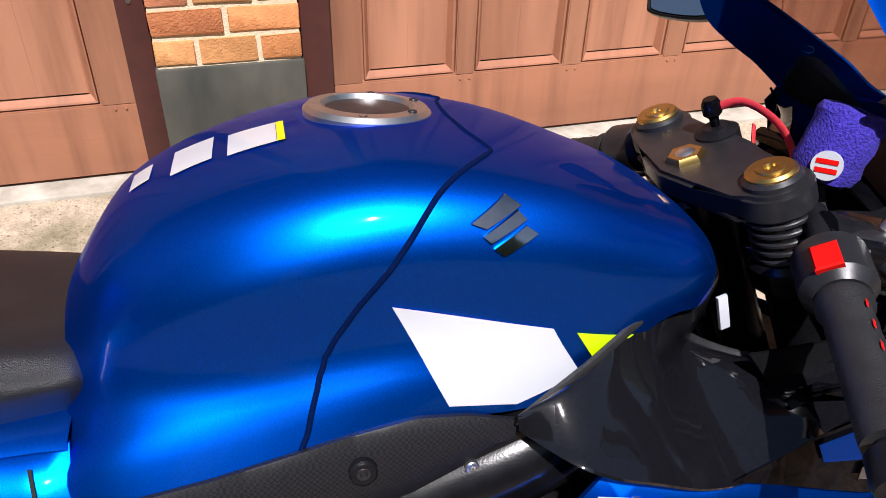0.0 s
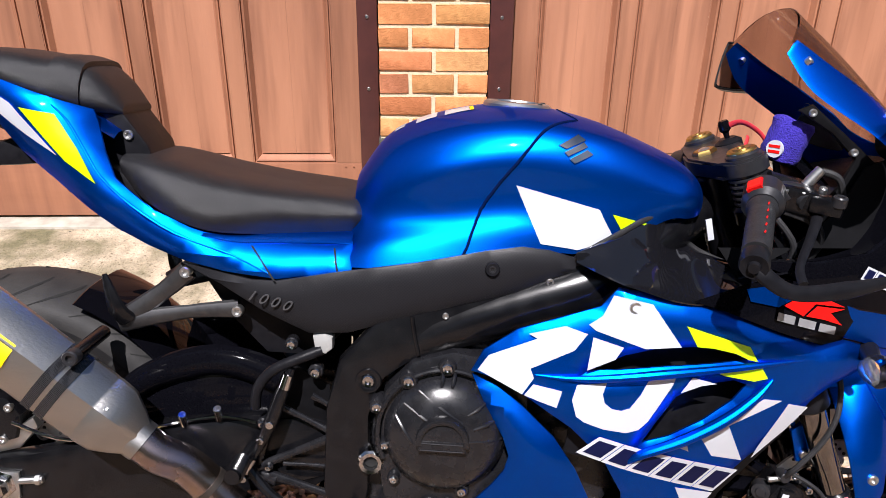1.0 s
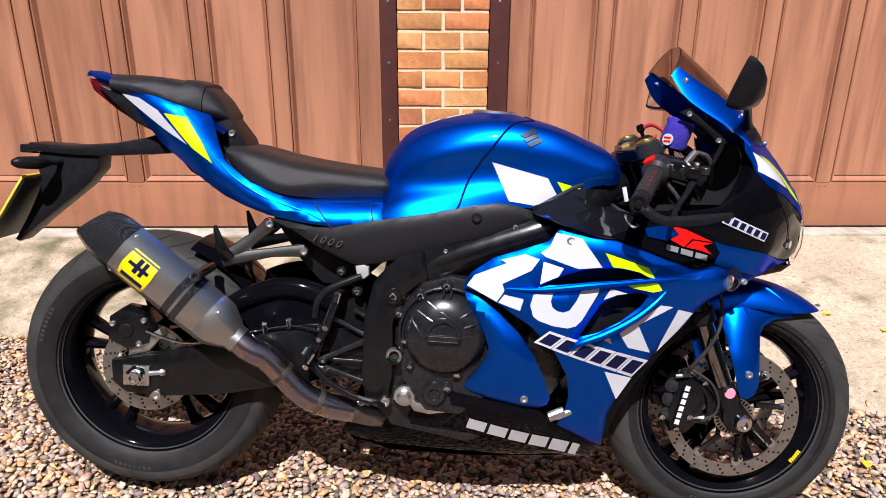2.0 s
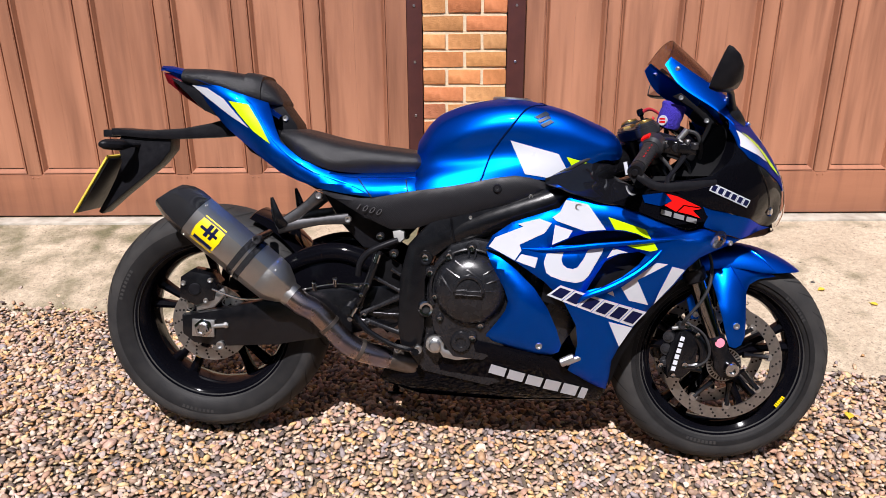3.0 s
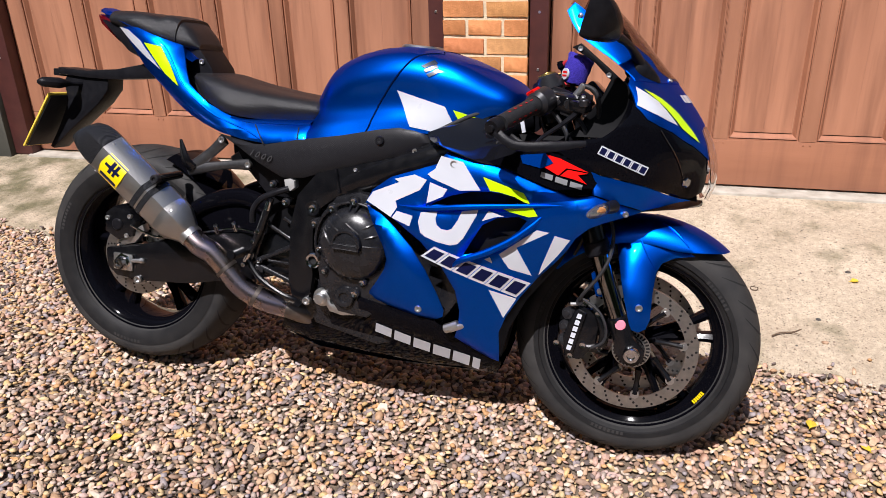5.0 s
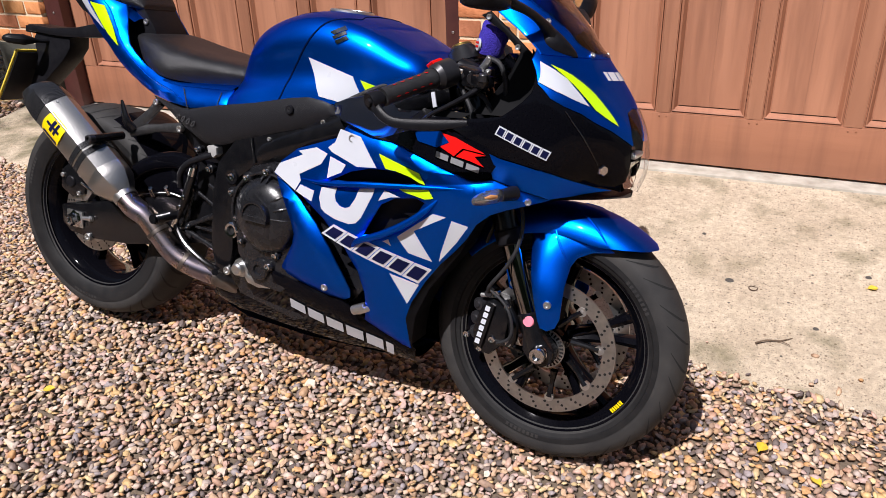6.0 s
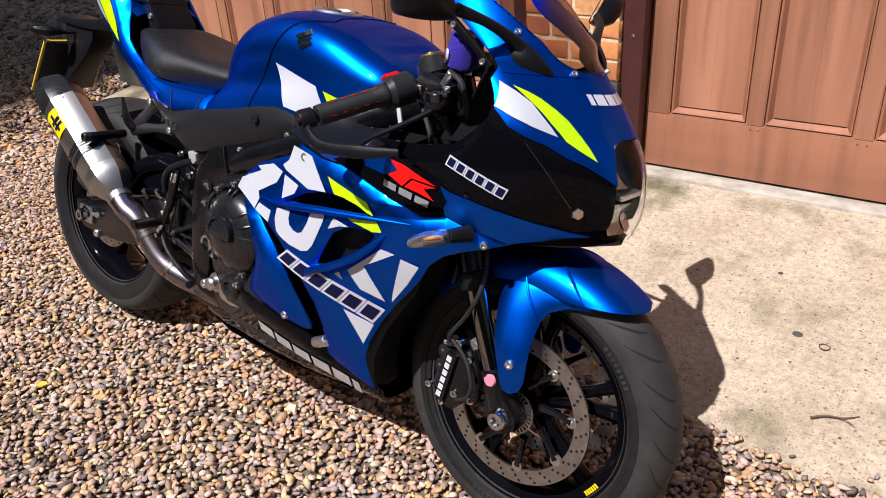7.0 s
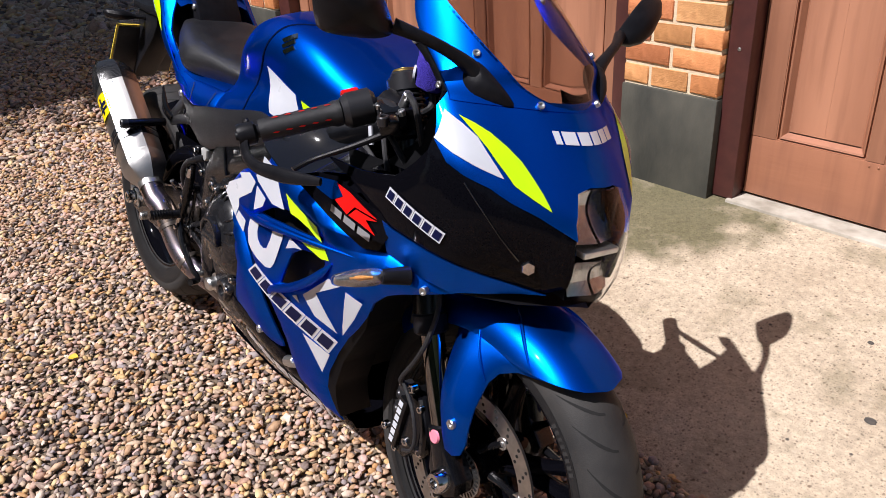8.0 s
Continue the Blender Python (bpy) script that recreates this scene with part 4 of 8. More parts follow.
def wheel(name, x, radius, width, rim_w, label):
    w2, rw = width / 2, rim_w / 2
    c = (x, 0, radius)
    tyre_p = [(0.214, -rw), (0.224, -rw - 0.004), (0.240, -w2 * 0.93), (radius - 0.062, -w2 * 1.0), (radius - 0.048, -w2 * 1.0)]
    for i in range(13):
        a = -75 + 150 * i / 12
        tyre_p.append((radius - 0.045 + 0.045 * math.cos(radians(a)) ** 1.1, w2 * math.sin(radians(a)) / math.sin(radians(75)) * 0.985))
    tyre_p += [(r, -y) for r, y in reversed(tyre_p[:5])]
    wh = part(name, lathe(bmesh.new(), tyre_p, c, (0, 1, 0), 96), RUBBER, bike, label)
    # smoother band on each flank, fine relief rings
    for s in (-1, 1):
        part("sidewall", lathe(bmesh.new(), [(0.226, s * (w2 * 0.9)), (0.235, s * (w2 * 0.955)), (radius - 0.066, s * (w2 * 1.0 + 0.0012)), (radius - 0.054, s * (w2 * 1.0 + 0.0012))], c, (0, 1, 0), 96), RUBBER2, wh)
    # tread cuts
    bm = bmesh.new()
    for k in range(30):
        for s in (-1, 1):
            a0 = 2 * math.pi * (k + (0.5 if s > 0 else 0)) / 30
            ring = []
            for j in range(7):
                u = j / 6
                th = math.radians(12 + 58 * u)
                rr = radius - 0.045 + 0.045 * math.cos(th) ** 1.1 + 0.0006
                yy = s * w2 * math.sin(th) / math.sin(radians(75)) * 0.985
                a = a0 + 0.20 * u ** 1.6 + 0.02 * math.sin(k * 2.4)
                wd = 0.0030 * math.sin(math.pi * min(max(u, 0.06), 0.94)) + 0.001
                ring.append([(x + (rr) * math.cos(a + q * wd / radius), yy, radius + rr * math.sin(a + q * wd / radius)) for q in (-1, 1)])
            skin_rings(bm, ring, False, False)
    tagged(part("tread_cut", bm, GROOVE, wh), kind="stuff")
    # raised lettering on the flank stays as plain bars
    bm = bmesh.new()
    for base in (0.55, 2.6, 4.4):
        for k in range(8):
            a = base + k * 0.046
            ring = [[(x + r * math.cos(a + q), -(w2 + 0.0018), radius + r * math.sin(a + q)) for q in (0, 0.027)] for r in (radius - 0.067, radius - 0.058)]
            skin_rings(bm, ring, False, False)
    tagged(part("moulded_bar", bm, RUBBER, wh), kind="stuff")
    rim_p = [(0.2165, -rw - 0.003), (0.222, -rw - 0.004), (0.223, -rw + 0.001), (0.212, -rw + 0.006), (0.200, -rw + 0.018), (0.192, -rw * 0.5), (0.188, 0), (0.192, rw * 0.5), (0.200, rw - 0.018), (0.212, rw - 0.006), (0.223, rw - 0.001), (0.222, rw + 0.004), (0.2165, rw + 0.003)]
    rim = part("rim", lathe(bmesh.new(), rim_p, c, (0, 1, 0), 80), GLOSS, wh, "gloss black rim")
    for k in range(5):
        a = 2 * math.pi * k / 5 + 0.35
        for q in (-0.13, 0.13):
            bm = bmesh.new()
            rings = []
            for r, wd, th, off in ((0.035, 0.02, 0.03, 0.4), (0.08, 0.014, 0.022, 0.75), (0.14, 0.012, 0.018, 1.0), (0.195, 0.016, 0.022, 1.25)):
                ang = a + q * off
                d, t = Vector((math.cos(ang), 0, math.sin(ang))), Vector((-math.sin(ang), 0, math.cos(ang)))
                o = Vector(c) + d * r
                rings.append([o + t * wd * math.cos(b) + Vector((0, th * math.sin(b), 0)) for b in [2 * math.pi * j / 8 for j in range(8)]])
            skin_rings(bm, rings, True, True)
            part("spoke", bm, GLOSS, wh)
    part("hub", lathe(bmesh.new(), [(0.0, -0.06), (0.03, -0.06), (0.036, -0.045), (0.04, 0), (0.036, 0.045), (0.03, 0.06), (0, 0.06)], c, (0, 1, 0), 32), GLOSS, wh)
    # small yellow sticker: on the front rim's lip, on a rear spoke
    bm = bmesh.new()
    if x > 1:
        for k in range(6):
            a = -0.66 + 0.030 * k
            skin_rings(bm, [[(x + r * math.cos(a + q), -rw - 0.002 - (r - 0.2) * 0.02, radius + r * math.sin(a + q)) for q in (0.004, 0.026)] for r in (0.202, 0.212)], False, False)
    else:
        for k in range(2):
            skin_rings(bm, [[(x + r * math.cos(4.245 + q), -0.0205, radius + r * math.sin(4.245 + q)) for q in (-0.055, 0.055)] for r in (0.118 + 0.014 * k, 0.129 + 0.014 * k)], False, False)
    part("rim_sticker", bm, YELLOW, rim, "yellow rim sticker")
    return wh


rear = wheel("rear_wheel", 0.0, 0.322, 0.190, 0.152, "wide rear wheel with worn black tyre")
front = wheel("front_wheel", 1.422, 0.303, 0.120, 0.09, "front wheel with black tyre")


def disc(parent, x, y, z, r0, r1, holes, label):
    d = part("brake_disc", lathe(bmesh.new(), [(r0, -0.0025), (r1, -0.0025), (r1, 0.0025), (r0, 0.0025)], (x, y, z), (0, 1, 0), 72, True), DISC, parent, label, 20)
    bm = bmesh.new()
    for k in range(holes):
        a = 2 * math.pi * k / holes
        for j, f in enumerate((0.2, 0.5, 0.8)):
            b = a + j * 0.05
            r = r0 + (r1 - r0) * f
            lathe(bm, [(0, 0.0029), (0.0032, 0.0029), (0.0032, -0.0029), (0, -0.0029)], (x + r * math.cos(b), y, z + r * math.sin(b)), (0, 1, 0), 8)
    tagged(part("drilling", bm, GROOVE, d), kind="stuff")
    for k in range(8):
        a = 2 * math.pi * k / 8 + 0.2
        bm = bmesh.new()
        o = Vector((x + (r0 - 0.006) * math.cos(a), y, z + (r0 - 0.006) * math.sin(a)))
        lathe(bm, [(0.0, -0.006), (0.004, -0.006), (0.0045, -0.004), (0.011, -0.004), (0.011, 0.004), (0, 0.004)], o, (0, 1, 0), 14)
        part("disc_bobbin", bm, ALLOY, d)
        bm = bmesh.new()
        i0 = Vector((x + 0.06 * math.cos(a + 0.25), y + 0.002, z + 0.06 * math.sin(a + 0.25)))
        tube(bm, [i0, (i0 + o) / 2 + Vector((0, 0.002, 0)), o], [0.009, 0.006, 0.008], 8, 2)
        part("carrier_arm", bm, FRAME, d)
    return d


disc(front, 1.42, -0.068, 0.299, 0.129, 0.160, 26, "drilled front brake disc")
disc(front, 1.42, 0.068, 0.299, 0.129, 0.160, 26, "drilled front brake disc")
disc(rear, 0.0, -0.085, 0.322, 0.078, 0.110, 18, "drilled rear brake disc")
part("abs_ring", lathe(bmesh.new(), [(0.032, -0.001), (0.047, -0.001), (0.047, 0.001), (0.032, 0.001)], (1.42, -0.082, 0.299), (0, 1, 0), 40, True), DISC, front, "slotted sensor ring")
bm = bmesh.new()
for k in range(30):
    a = 2 * math.pi * k / 30
    skin_rings(bm, [[(1.42 + r * math.cos(a + q), -0.0834, 0.299 + r * math.sin(a + q)) for q in (-0.055, 0.055)] for r in (0.0355, 0.0445)], False, False)
tagged(part("ring_slot", bm, GROOVE, front), kind="stuff")


# -- side fairings --
SIDE = web([(0.76, 0.62, 0.222), (0.80, 0.44, 0.232), (0.90, 0.35, 0.21), (0.965, 0.72, 0.238), (0.98, 0.48, 0.238), (1.19, 0.76, 0.232), (1.19, 0.60, 0.230), (1.36, 0.65, 0.184), (1.28, 0.76, 0.214),
            (1.0, 0.30, 0.18), (1.1, 0.22, 0.13), (1.12, 0.42, 0.195), (1.23, 0.51, 0.195), (0.79, 0.26, 0.165), (1.065, 0.174, 0.09), (0.55, 0.16, 0.12), (1.47, 0.70, 0.115), (1.05, 0.62, 0.244), (1.041, 0.699, 0.246), (1.171, 0.628, 0.233)])
MAIN = [(0.947, 0.746), (1.04, 0.737), (1.097, 0.724), (1.183, 0.695), (1.249, 0.677), (1.289, 0.683), (1.345, 0.668), (1.40, 0.653), (1.32, 0.622), (1.29, 0.607), (1.262, 0.580), (1.244, 0.545), (1.215, 0.506), (1.184, 0.470), (1.150, 0.420), (1.116, 0.358), (1.100, 0.31), (1.102, 0.26), (1.100, 0.217), (1.080, 0.222),
        (1.04, 0.243), (0.988, 0.276), (1.000, 0.315), (1.003, 0.36), (0.992, 0.415), (0.952, 0.482), (0.90, 0.528), (0.83, 0.570), (0.785, 0.592), (0.748, 0.600), (0.764, 0.634), (0.811, 0.671), (0.925, 0.716)]
SLOT = [(0.918, 0.620), (0.966, 0.647), (1.015, 0.663), (1.060, 0.668), (1.085, 0.668), (1.120, 0.662), (1.143, 0.651), (1.10, 0.644), (1.018, 0.634), (0.96, 0.624)]
INTAKE = [(1.008, 0.510), (1.024, 0.543), (1.048, 0.588), (1.081, 0.609), (1.13, 0.618), (1.15, 0.611), (1.134, 0.585), (1.095, 0.549), (1.048, 0.521)]
sides = {}
for s in (-1, 1):
    sides[s] = part("side_fairing", panel(MAIN, SIDE, (SLOT, INTAKE), 0.004, 0.0, 0.02, 0.012, 0.022, s), BLUE, bike, "blue side fairing with white graphics")
BLADE = [(0.750, 0.593), (0.785, 0.580), (0.827, 0.552), (0.878, 0.507), (0.916, 0.455), (0.945, 0.398), (0.962, 0.352), (0.958, 0.332), (0.938, 0.321), (0.895, 0.322), (0.833, 0.336), (0.778, 0.351), (0.764, 0.360), (0.766, 0.372), (0.790, 0.408), (0.809, 0.442), (0.814, 0.468), (0.803, 0.498), (0.772, 0.548)]
for s in (-1, 1):
    blade = part("lower_blade", panel(BLADE, SIDE, (), 0.004, -0.004, 0.02, 0.014, 0.03, s), BLUE, sides[s])
    p = SIDE(0.902, 0.352)
    bolt(blade, (p[0], s * (p[1] - 0.003), p[2]), 0.009, (0, s, 0))
    p = SIDE(0.952, 0.722)
    bolt(sides[s], (p[0] + 0.018, s * (p[1] - 0.001), p[2]), 0.0095, (0, s, 0), ALLOY, label="bright bolt in a blue collar")
    p = SIDE(1.365, 0.648)
    bolt(sides[s], (p[0], s * (p[1] + 0.001), p[2]), 0.007, (0.3, s, 0))
    # bright folded lips below the slot and the intake
    part("slot_fin", tube(bmesh.new(), [(x, s * (SIDE(x, z)[1] + o), z) for x, z, o in ((0.826, 0.608, -0.003), (0.885, 0.610, 0.003), (0.940, 0.617, 0.007), (1.018, 0.631, 0.009), (1.140, 0.647, 0.005), (1.235, 0.657, -0.002))], [0.001, 0.004, 0.006, 0.007, 0.005, 0.001], 10, 4), BLUE, sides[s])
    part("intake_fin", tube(bmesh.new(), [(x, s * (SIDE(x, z)[1] + o), z) for x, z, o in ((0.985, 0.476, -0.003), (1.004, 0.498, 0.006), (1.062, 0.526, 0.012), (1.119, 0.562, 0.012), (1.160, 0.598, 0.006), (1.183, 0.625, 0.0))], [0.002, 0.007, 0.0085, 0.0085, 0.007, 0.002], 10, 4), BLUE, sides[s])


def decal(name, outline, m, s=-1, proud=0.0014, label="", step=0.02, curve=0, surface=None):
    return part(name, panel(outline, surface or SIDE, (), 0.0004, proud, step, 0, 0.02, s, curve), m, sides[s], label)


# big white graphic kept as plain angular shapes
for s in (-1, 1):
    for o in ([(0.756, 0.608), (0.771, 0.632), (0.838, 0.664), (0.825, 0.670), (0.876, 0.687), (0.908, 0.678), (0.892, 0.652), (0.832, 0.618), (0.838, 0.604), (0.823, 0.578)],
              [(0.826, 0.577), (0.838, 0.595), (0.880, 0.589), (0.874, 0.563), (0.845, 0.571)],
              [(0.908, 0.692), (0.926, 0.707), (0.938, 0.738), (0.993, 0.730), (1.040, 0.671), (0.990, 0.664), (0.919, 0.684)],
              [(0.916, 0.674), (0.960, 0.663), (0.950, 0.644), (0.912, 0.624)],
              [(0.900, 0.601), (0.942, 0.608), (0.938, 0.590), (0.942, 0.577), (0.953, 0.569), (0.967, 0.567), (0.979, 0.572), (0.992, 0.594), (1.001, 0.618), (1.039, 0.625), (1.036, 0.612),
               (1.018, 0.573), (1.008, 0.552), (0.996, 0.538), (0.978, 0.532), (0.944, 0.536), (0.915, 0.545), (0.903, 0.553), (0.895, 0.577)],
              [(1.049, 0.600), (1.063, 0.626), (1.100, 0.617), (1.078, 0.613)],
              [(1.061, 0.508), (1.074, 0.515), (1.080, 0.500)],
              [(1.176, 0.594), (1.205, 0.591), (1.133, 0.546), (1.172, 0.478), (1.119, 0.490), (1.094, 0.525)],
              [(1.217, 0.585), (1.252, 0.577), (1.226, 0.534), (1.187, 0.481), (1.192, 0.505)],
              [(1.074, 0.430), (1.140, 0.413), (1.112, 0.358)]):
        decal("graphic", o, WHITE, s, label="white plain graphic")
    decal("flash", [(1.043, 0.703), (1.090, 0.690), (1.139, 0.676), (1.155, 0.653), (1.140, 0.656), (1.120, 0.665), (1.085, 0.672), (1.062, 0.673)], NEON, s, label="neon yellow flash")
    decal("flash", [(1.093, 0.636), (1.162, 0.645), (1.175, 0.627), (1.155, 0.622), (1.109, 0.630)], NEON, s, label="neon yellow flash")
    # black field with a blue patch, a red emblem and a silver band
    decal("emblem_field", [(1.049, 0.738), (1.12, 0.767), (1.174, 0.777), (1.276, 0.748), (1.301, 0.726), (1.281, 0.686), (1.249, 0.679), (1.183, 0.697), (1.097, 0.726)], GLOSS, s, -0.003)
    decal("patch", [(1.12, 0.761), (1.177, 0.770), (1.197, 0.751), (1.171, 0.736), (1.129, 0.743)], BLUE, s, 0.0)
    decal("emblem", [(1.178, 0.768), (1.21, 0.762), (1.274, 0.737), (1.226, 0.742), (1.21, 0.724), (1.178, 0.739), (1.197, 0.75)], RED, s, 0.001, "red emblem")
    decal("emblem", [(1.229, 0.739), (1.274, 0.734), (1.252, 0.729), (1.274, 0.710), (1.243, 0.719), (1.214, 0.724)], RED, s, 0.001, "red emblem")
    for k in range(3):
        x, z = 1.172 + 0.033 * k, 0.729 - 0.0075 * k
        decal("emblem_bar", [(x, z), (x + 0.027, z - 0.006), (x + 0.026, z - 0.018), (x - 0.001, z - 0.012)], SILVER, s, 0.001, "silver bar")
    # outlined lettering band as plain bars
    def lean(t, e, gx=0.0, gz=0.0):
        return 0.936 + 0.232 * t - e * 0.024 + gx, 0.521 - 0.068 * t - e * (0.021 + 0.011 * t) + gz
    for k in range(6):
        a, b = (k + 0.02) / 6, (k + 0.98) / 6
        decal("band_outline", [lean(a, -0.16), lean(b, -0.16), lean(b, 1.16), lean(a, 1.16)], WHITE, s, 0.0022, "", 0.03)
        decal("band_bar", [lean(a + 0.022, 0.04), lean(b - 0.022, 0.04), lean(b - 0.022, 0.96), lean(a + 0.022, 0.96)], NAVY, s, 0.0034, "", 0.03)

# dark inner ducts behind the openings
for s in (-1, 1):
    bm = panel([(0.90, 0.47), (0.92, 0.66), (1.2, 0.67), (1.2, 0.50), (1.02, 0.44)], lambda x, z: (x, SIDE(x, z)[1] - 0.045, z), (), 0.004, 0, 0.05, 0, 0.02, s)
    part("inner_duct", bm, SATIN, sides[s])
    bm = bmesh.new()
    prism(bm, [(1.02, 0.49), (1.06, 0.60), (1.16, 0.61), (1.09, 0.53)], s * 0.135, s * 0.175, 0.01)
    part("radiator_side", bm, DARKMETAL, sides[s], "dark finned radiator side")

# belly pan, gloss black
BELLY = web([(0.5, 0.25, 0.145), (0.79, 0.33, 0.205), (0.79, 0.26, 0.168), (1.0, 0.29, 0.172), (1.065, 0.18, 0.10), (1.1, 0.22, 0.125), (0.5, 0.17, 0.11), (0.8, 0.17, 0.12), (1.0, 0.17, 0.1), (0.95, 0.31, 0.195)])
BPAN = [(0.50, 0.245), (0.62, 0.262), (0.74, 0.352), (0.83, 0.336), (0.94, 0.316), (0.985, 0.28), (1.09, 0.24), (1.104, 0.21), (1.092, 0.165), (0.9, 0.160), (0.57, 0.158), (0.48, 0.20)]
belly = part("belly_pan", panel(BPAN, BELLY, (), 0.004, -0.006, 0.025, 0.014, 0.03), GLOSS, bike, "gloss black belly pan")
part("belly_side", panel(BPAN, BELLY, (), 0.004, -0.006, 0.025, 0.014, 0.03, 1), GLOSS, belly)
bm = bmesh.new()
skin_rings(bm, [[(x, -w, z + 0.012), (x, -w * 0.6, z), (x, 0, z - 0.006), (x, w * 0.6, z), (x, w, z + 0.012)] for x, w, z in ((0.5, 0.1, 0.175), (0.6, 0.108, 0.152), (0.8, 0.11, 0.152), (1.0, 0.088, 0.157), (1.09, 0.075, 0.165))], False, False)
part("belly_floor", bm, GLOSS, belly)
for s in (-1, 1):
    x0, z0, x1, z1 = 0.782, 0.286, 1.066, 0.212
    for k in range(6):
        a, b = (k * 1.06 + 0.04) / 6, (k * 1.06 + (0.44 if k == 5 else 0.94)) / 6
        h = 0.029 + 0.0016 * k
        o = [(x0 + (x1 - x0) * t - e * 0.006, z0 + (z1 - z0) * t - e * h) for t, e in ((a, 0), (b, 0), (b, 1), (a, 1))]
        part("belly_bar", panel(o, BELLY, (), 0.0004, -0.0025, 0.02, 0, 0.02, s), WHITE, belly, "white bar on the belly pan")


# gloss black panel between tank and fairing
MID = web([(0.89, 0.775, 0.185), (0.96, 0.745, 0.226), (1.06, 0.86, 0.150), (1.10, 0.80, 0.185), (1.19, 0.765, 0.222), (1.04, 0.74, 0.228), (1.0, 0.80, 0.178)])
def mid_tray(s):
    """A shallow tray from the tank's edge out to the fairing's top."""
    inner = smooth_line([(x, s * y, z) for x, y, z in ((0.890, 0.187, 0.775), (0.949, 0.174, 0.810), (0.990, 0.158, 0.832), (1.024, 0.140, 0.842), (1.046, 0.124, 0.820), (1.064, 0.114, 0.797), (1.094, 0.112, 0.778), (1.142, 0.120, 0.764), (1.190, 0.140, 0.772), (1.235, 0.158, 0.786))], 5, False)
    outer = smooth_line([(x, s * y, z) for x, y, z in ((0.892, 0.191, 0.772), (0.921, 0.228, 0.766), (0.949, 0.240, 0.757), (0.985, 0.2435, 0.748), (1.024, 0.2450, 0.738), (1.063, 0.2400, 0.734), (1.085, 0.2370, 0.744), (1.120, 0.2350, 0.763), (1.145, 0.2330, 0.775), (1.190, 0.222, 0.785), (1.240, 0.203, 0.792))], 5, False)
    rows = []
    for a, b in zip(inner, outer):
        row = []
        rise = min(0.05, max(a[2] - b[2], 0.0) + 0.02)
        for u in np.linspace(0, 1, 16):
            p = Vector(a).lerp(Vector(b), u)
            p.z = b[2] + rise * (1 - u) ** 1.2 + (a[2] - b[2] - rise) * (1 - u) ** 7
            row.append(p)
        rows.append(row)
    return sheet(rows, 0.003)


both("mid_panel", mid_tray, POLISHED, bike, "gloss black panel beside the tank")
both("mid_bridge", lambda s: panel([(1.12, 0.772), (1.15, 0.783), (1.24, 0.775), (1.19, 0.745), (1.13, 0.752)], lambda x, z: (x, MID(x, z)[1] - 0.006, z), (), 0.004, 0.0, 0.02, 0.004, 0.012, s), GLOSS, bike, "gloss black bridge to the nose")
both("edge_trim", lambda s: tube(bmesh.new(), [(0.89, s * 0.187, 0.778), (0.949, s * 0.174, 0.813), (0.990, s * 0.159, 0.835), (1.024, s * 0.141, 0.845), (1.047, s * 0.124, 0.822), (1.065, s * 0.114, 0.799), (1.094, s * 0.111, 0.780), (1.142, s * 0.119, 0.766), (1.19, s * 0.139, 0.774)], 0.0045, 8, 4, 0.7), GRIP, bike, "rubber edge trim")

# satin side cover below the seat and tank
COVER = web([(0.31, 0.72, 0.148), (0.45, 0.70, 0.178), (0.55, 0.65, 0.182), (0.75, 0.75, 0.190), (0.9, 0.77, 0.188), (0.66, 0.68, 0.188), (0.55, 0.72, 0.186)])
COV = [(0.295, 0.716), (0.41, 0.703), (0.449, 0.706), (0.54, 0.728), (0.66, 0.752), (0.76, 0.777), (0.81, 0.786), (0.85, 0.783), (0.888, 0.774), (0.905, 0.764), (0.81, 0.717), (0.68, 0.676), (0.60, 0.648), (0.56, 0.633), (0.50, 0.627), (0.43, 0.655), (0.36, 0.69)]
covers = both("side_cover", lambda s: panel(COV, COVER, (), 0.004, 0.0, 0.02, 0.008, 0.018, s), GRAIN, bike, "grained black side cover")
for s, ob in zip((-1, 1), covers):
    bolt(ob, (0.768, s * 0.1905, 0.752), 0.011, (0, s, 0), SATIN)
    bolt(ob, (0.768, s * 0.193, 0.752), 0.006, (0, s, 0), DARKMETAL)
num = bpy.data.curves.new("model_number", "FONT")
num.body = "1000"
num.size, num.extrude, num.shear, num.space_character = 0.024, 0.0008, 0.45, 1.55
tmp = new("model_number", num)
me = bpy.data.meshes.new_from_object(tmp.evaluated_get(bpy.context.evaluated_depsgraph_get()))
bpy.data.objects.remove(tmp)
me.materials.append(mat("raised_grey_lettering", (0.055, 0.055, 0.058), (0.045, 0.045, 0.048), scale=50, rough=0.4))
ob = new("model_number", me)
ob.parent = covers[0]
ob.matrix_basis = Matrix.Translation((0.404, -0.1745, 0.676)) @ pose(0, 0, 0, 90, 10, -7)
ob["label"] = "raised grey number 1000"

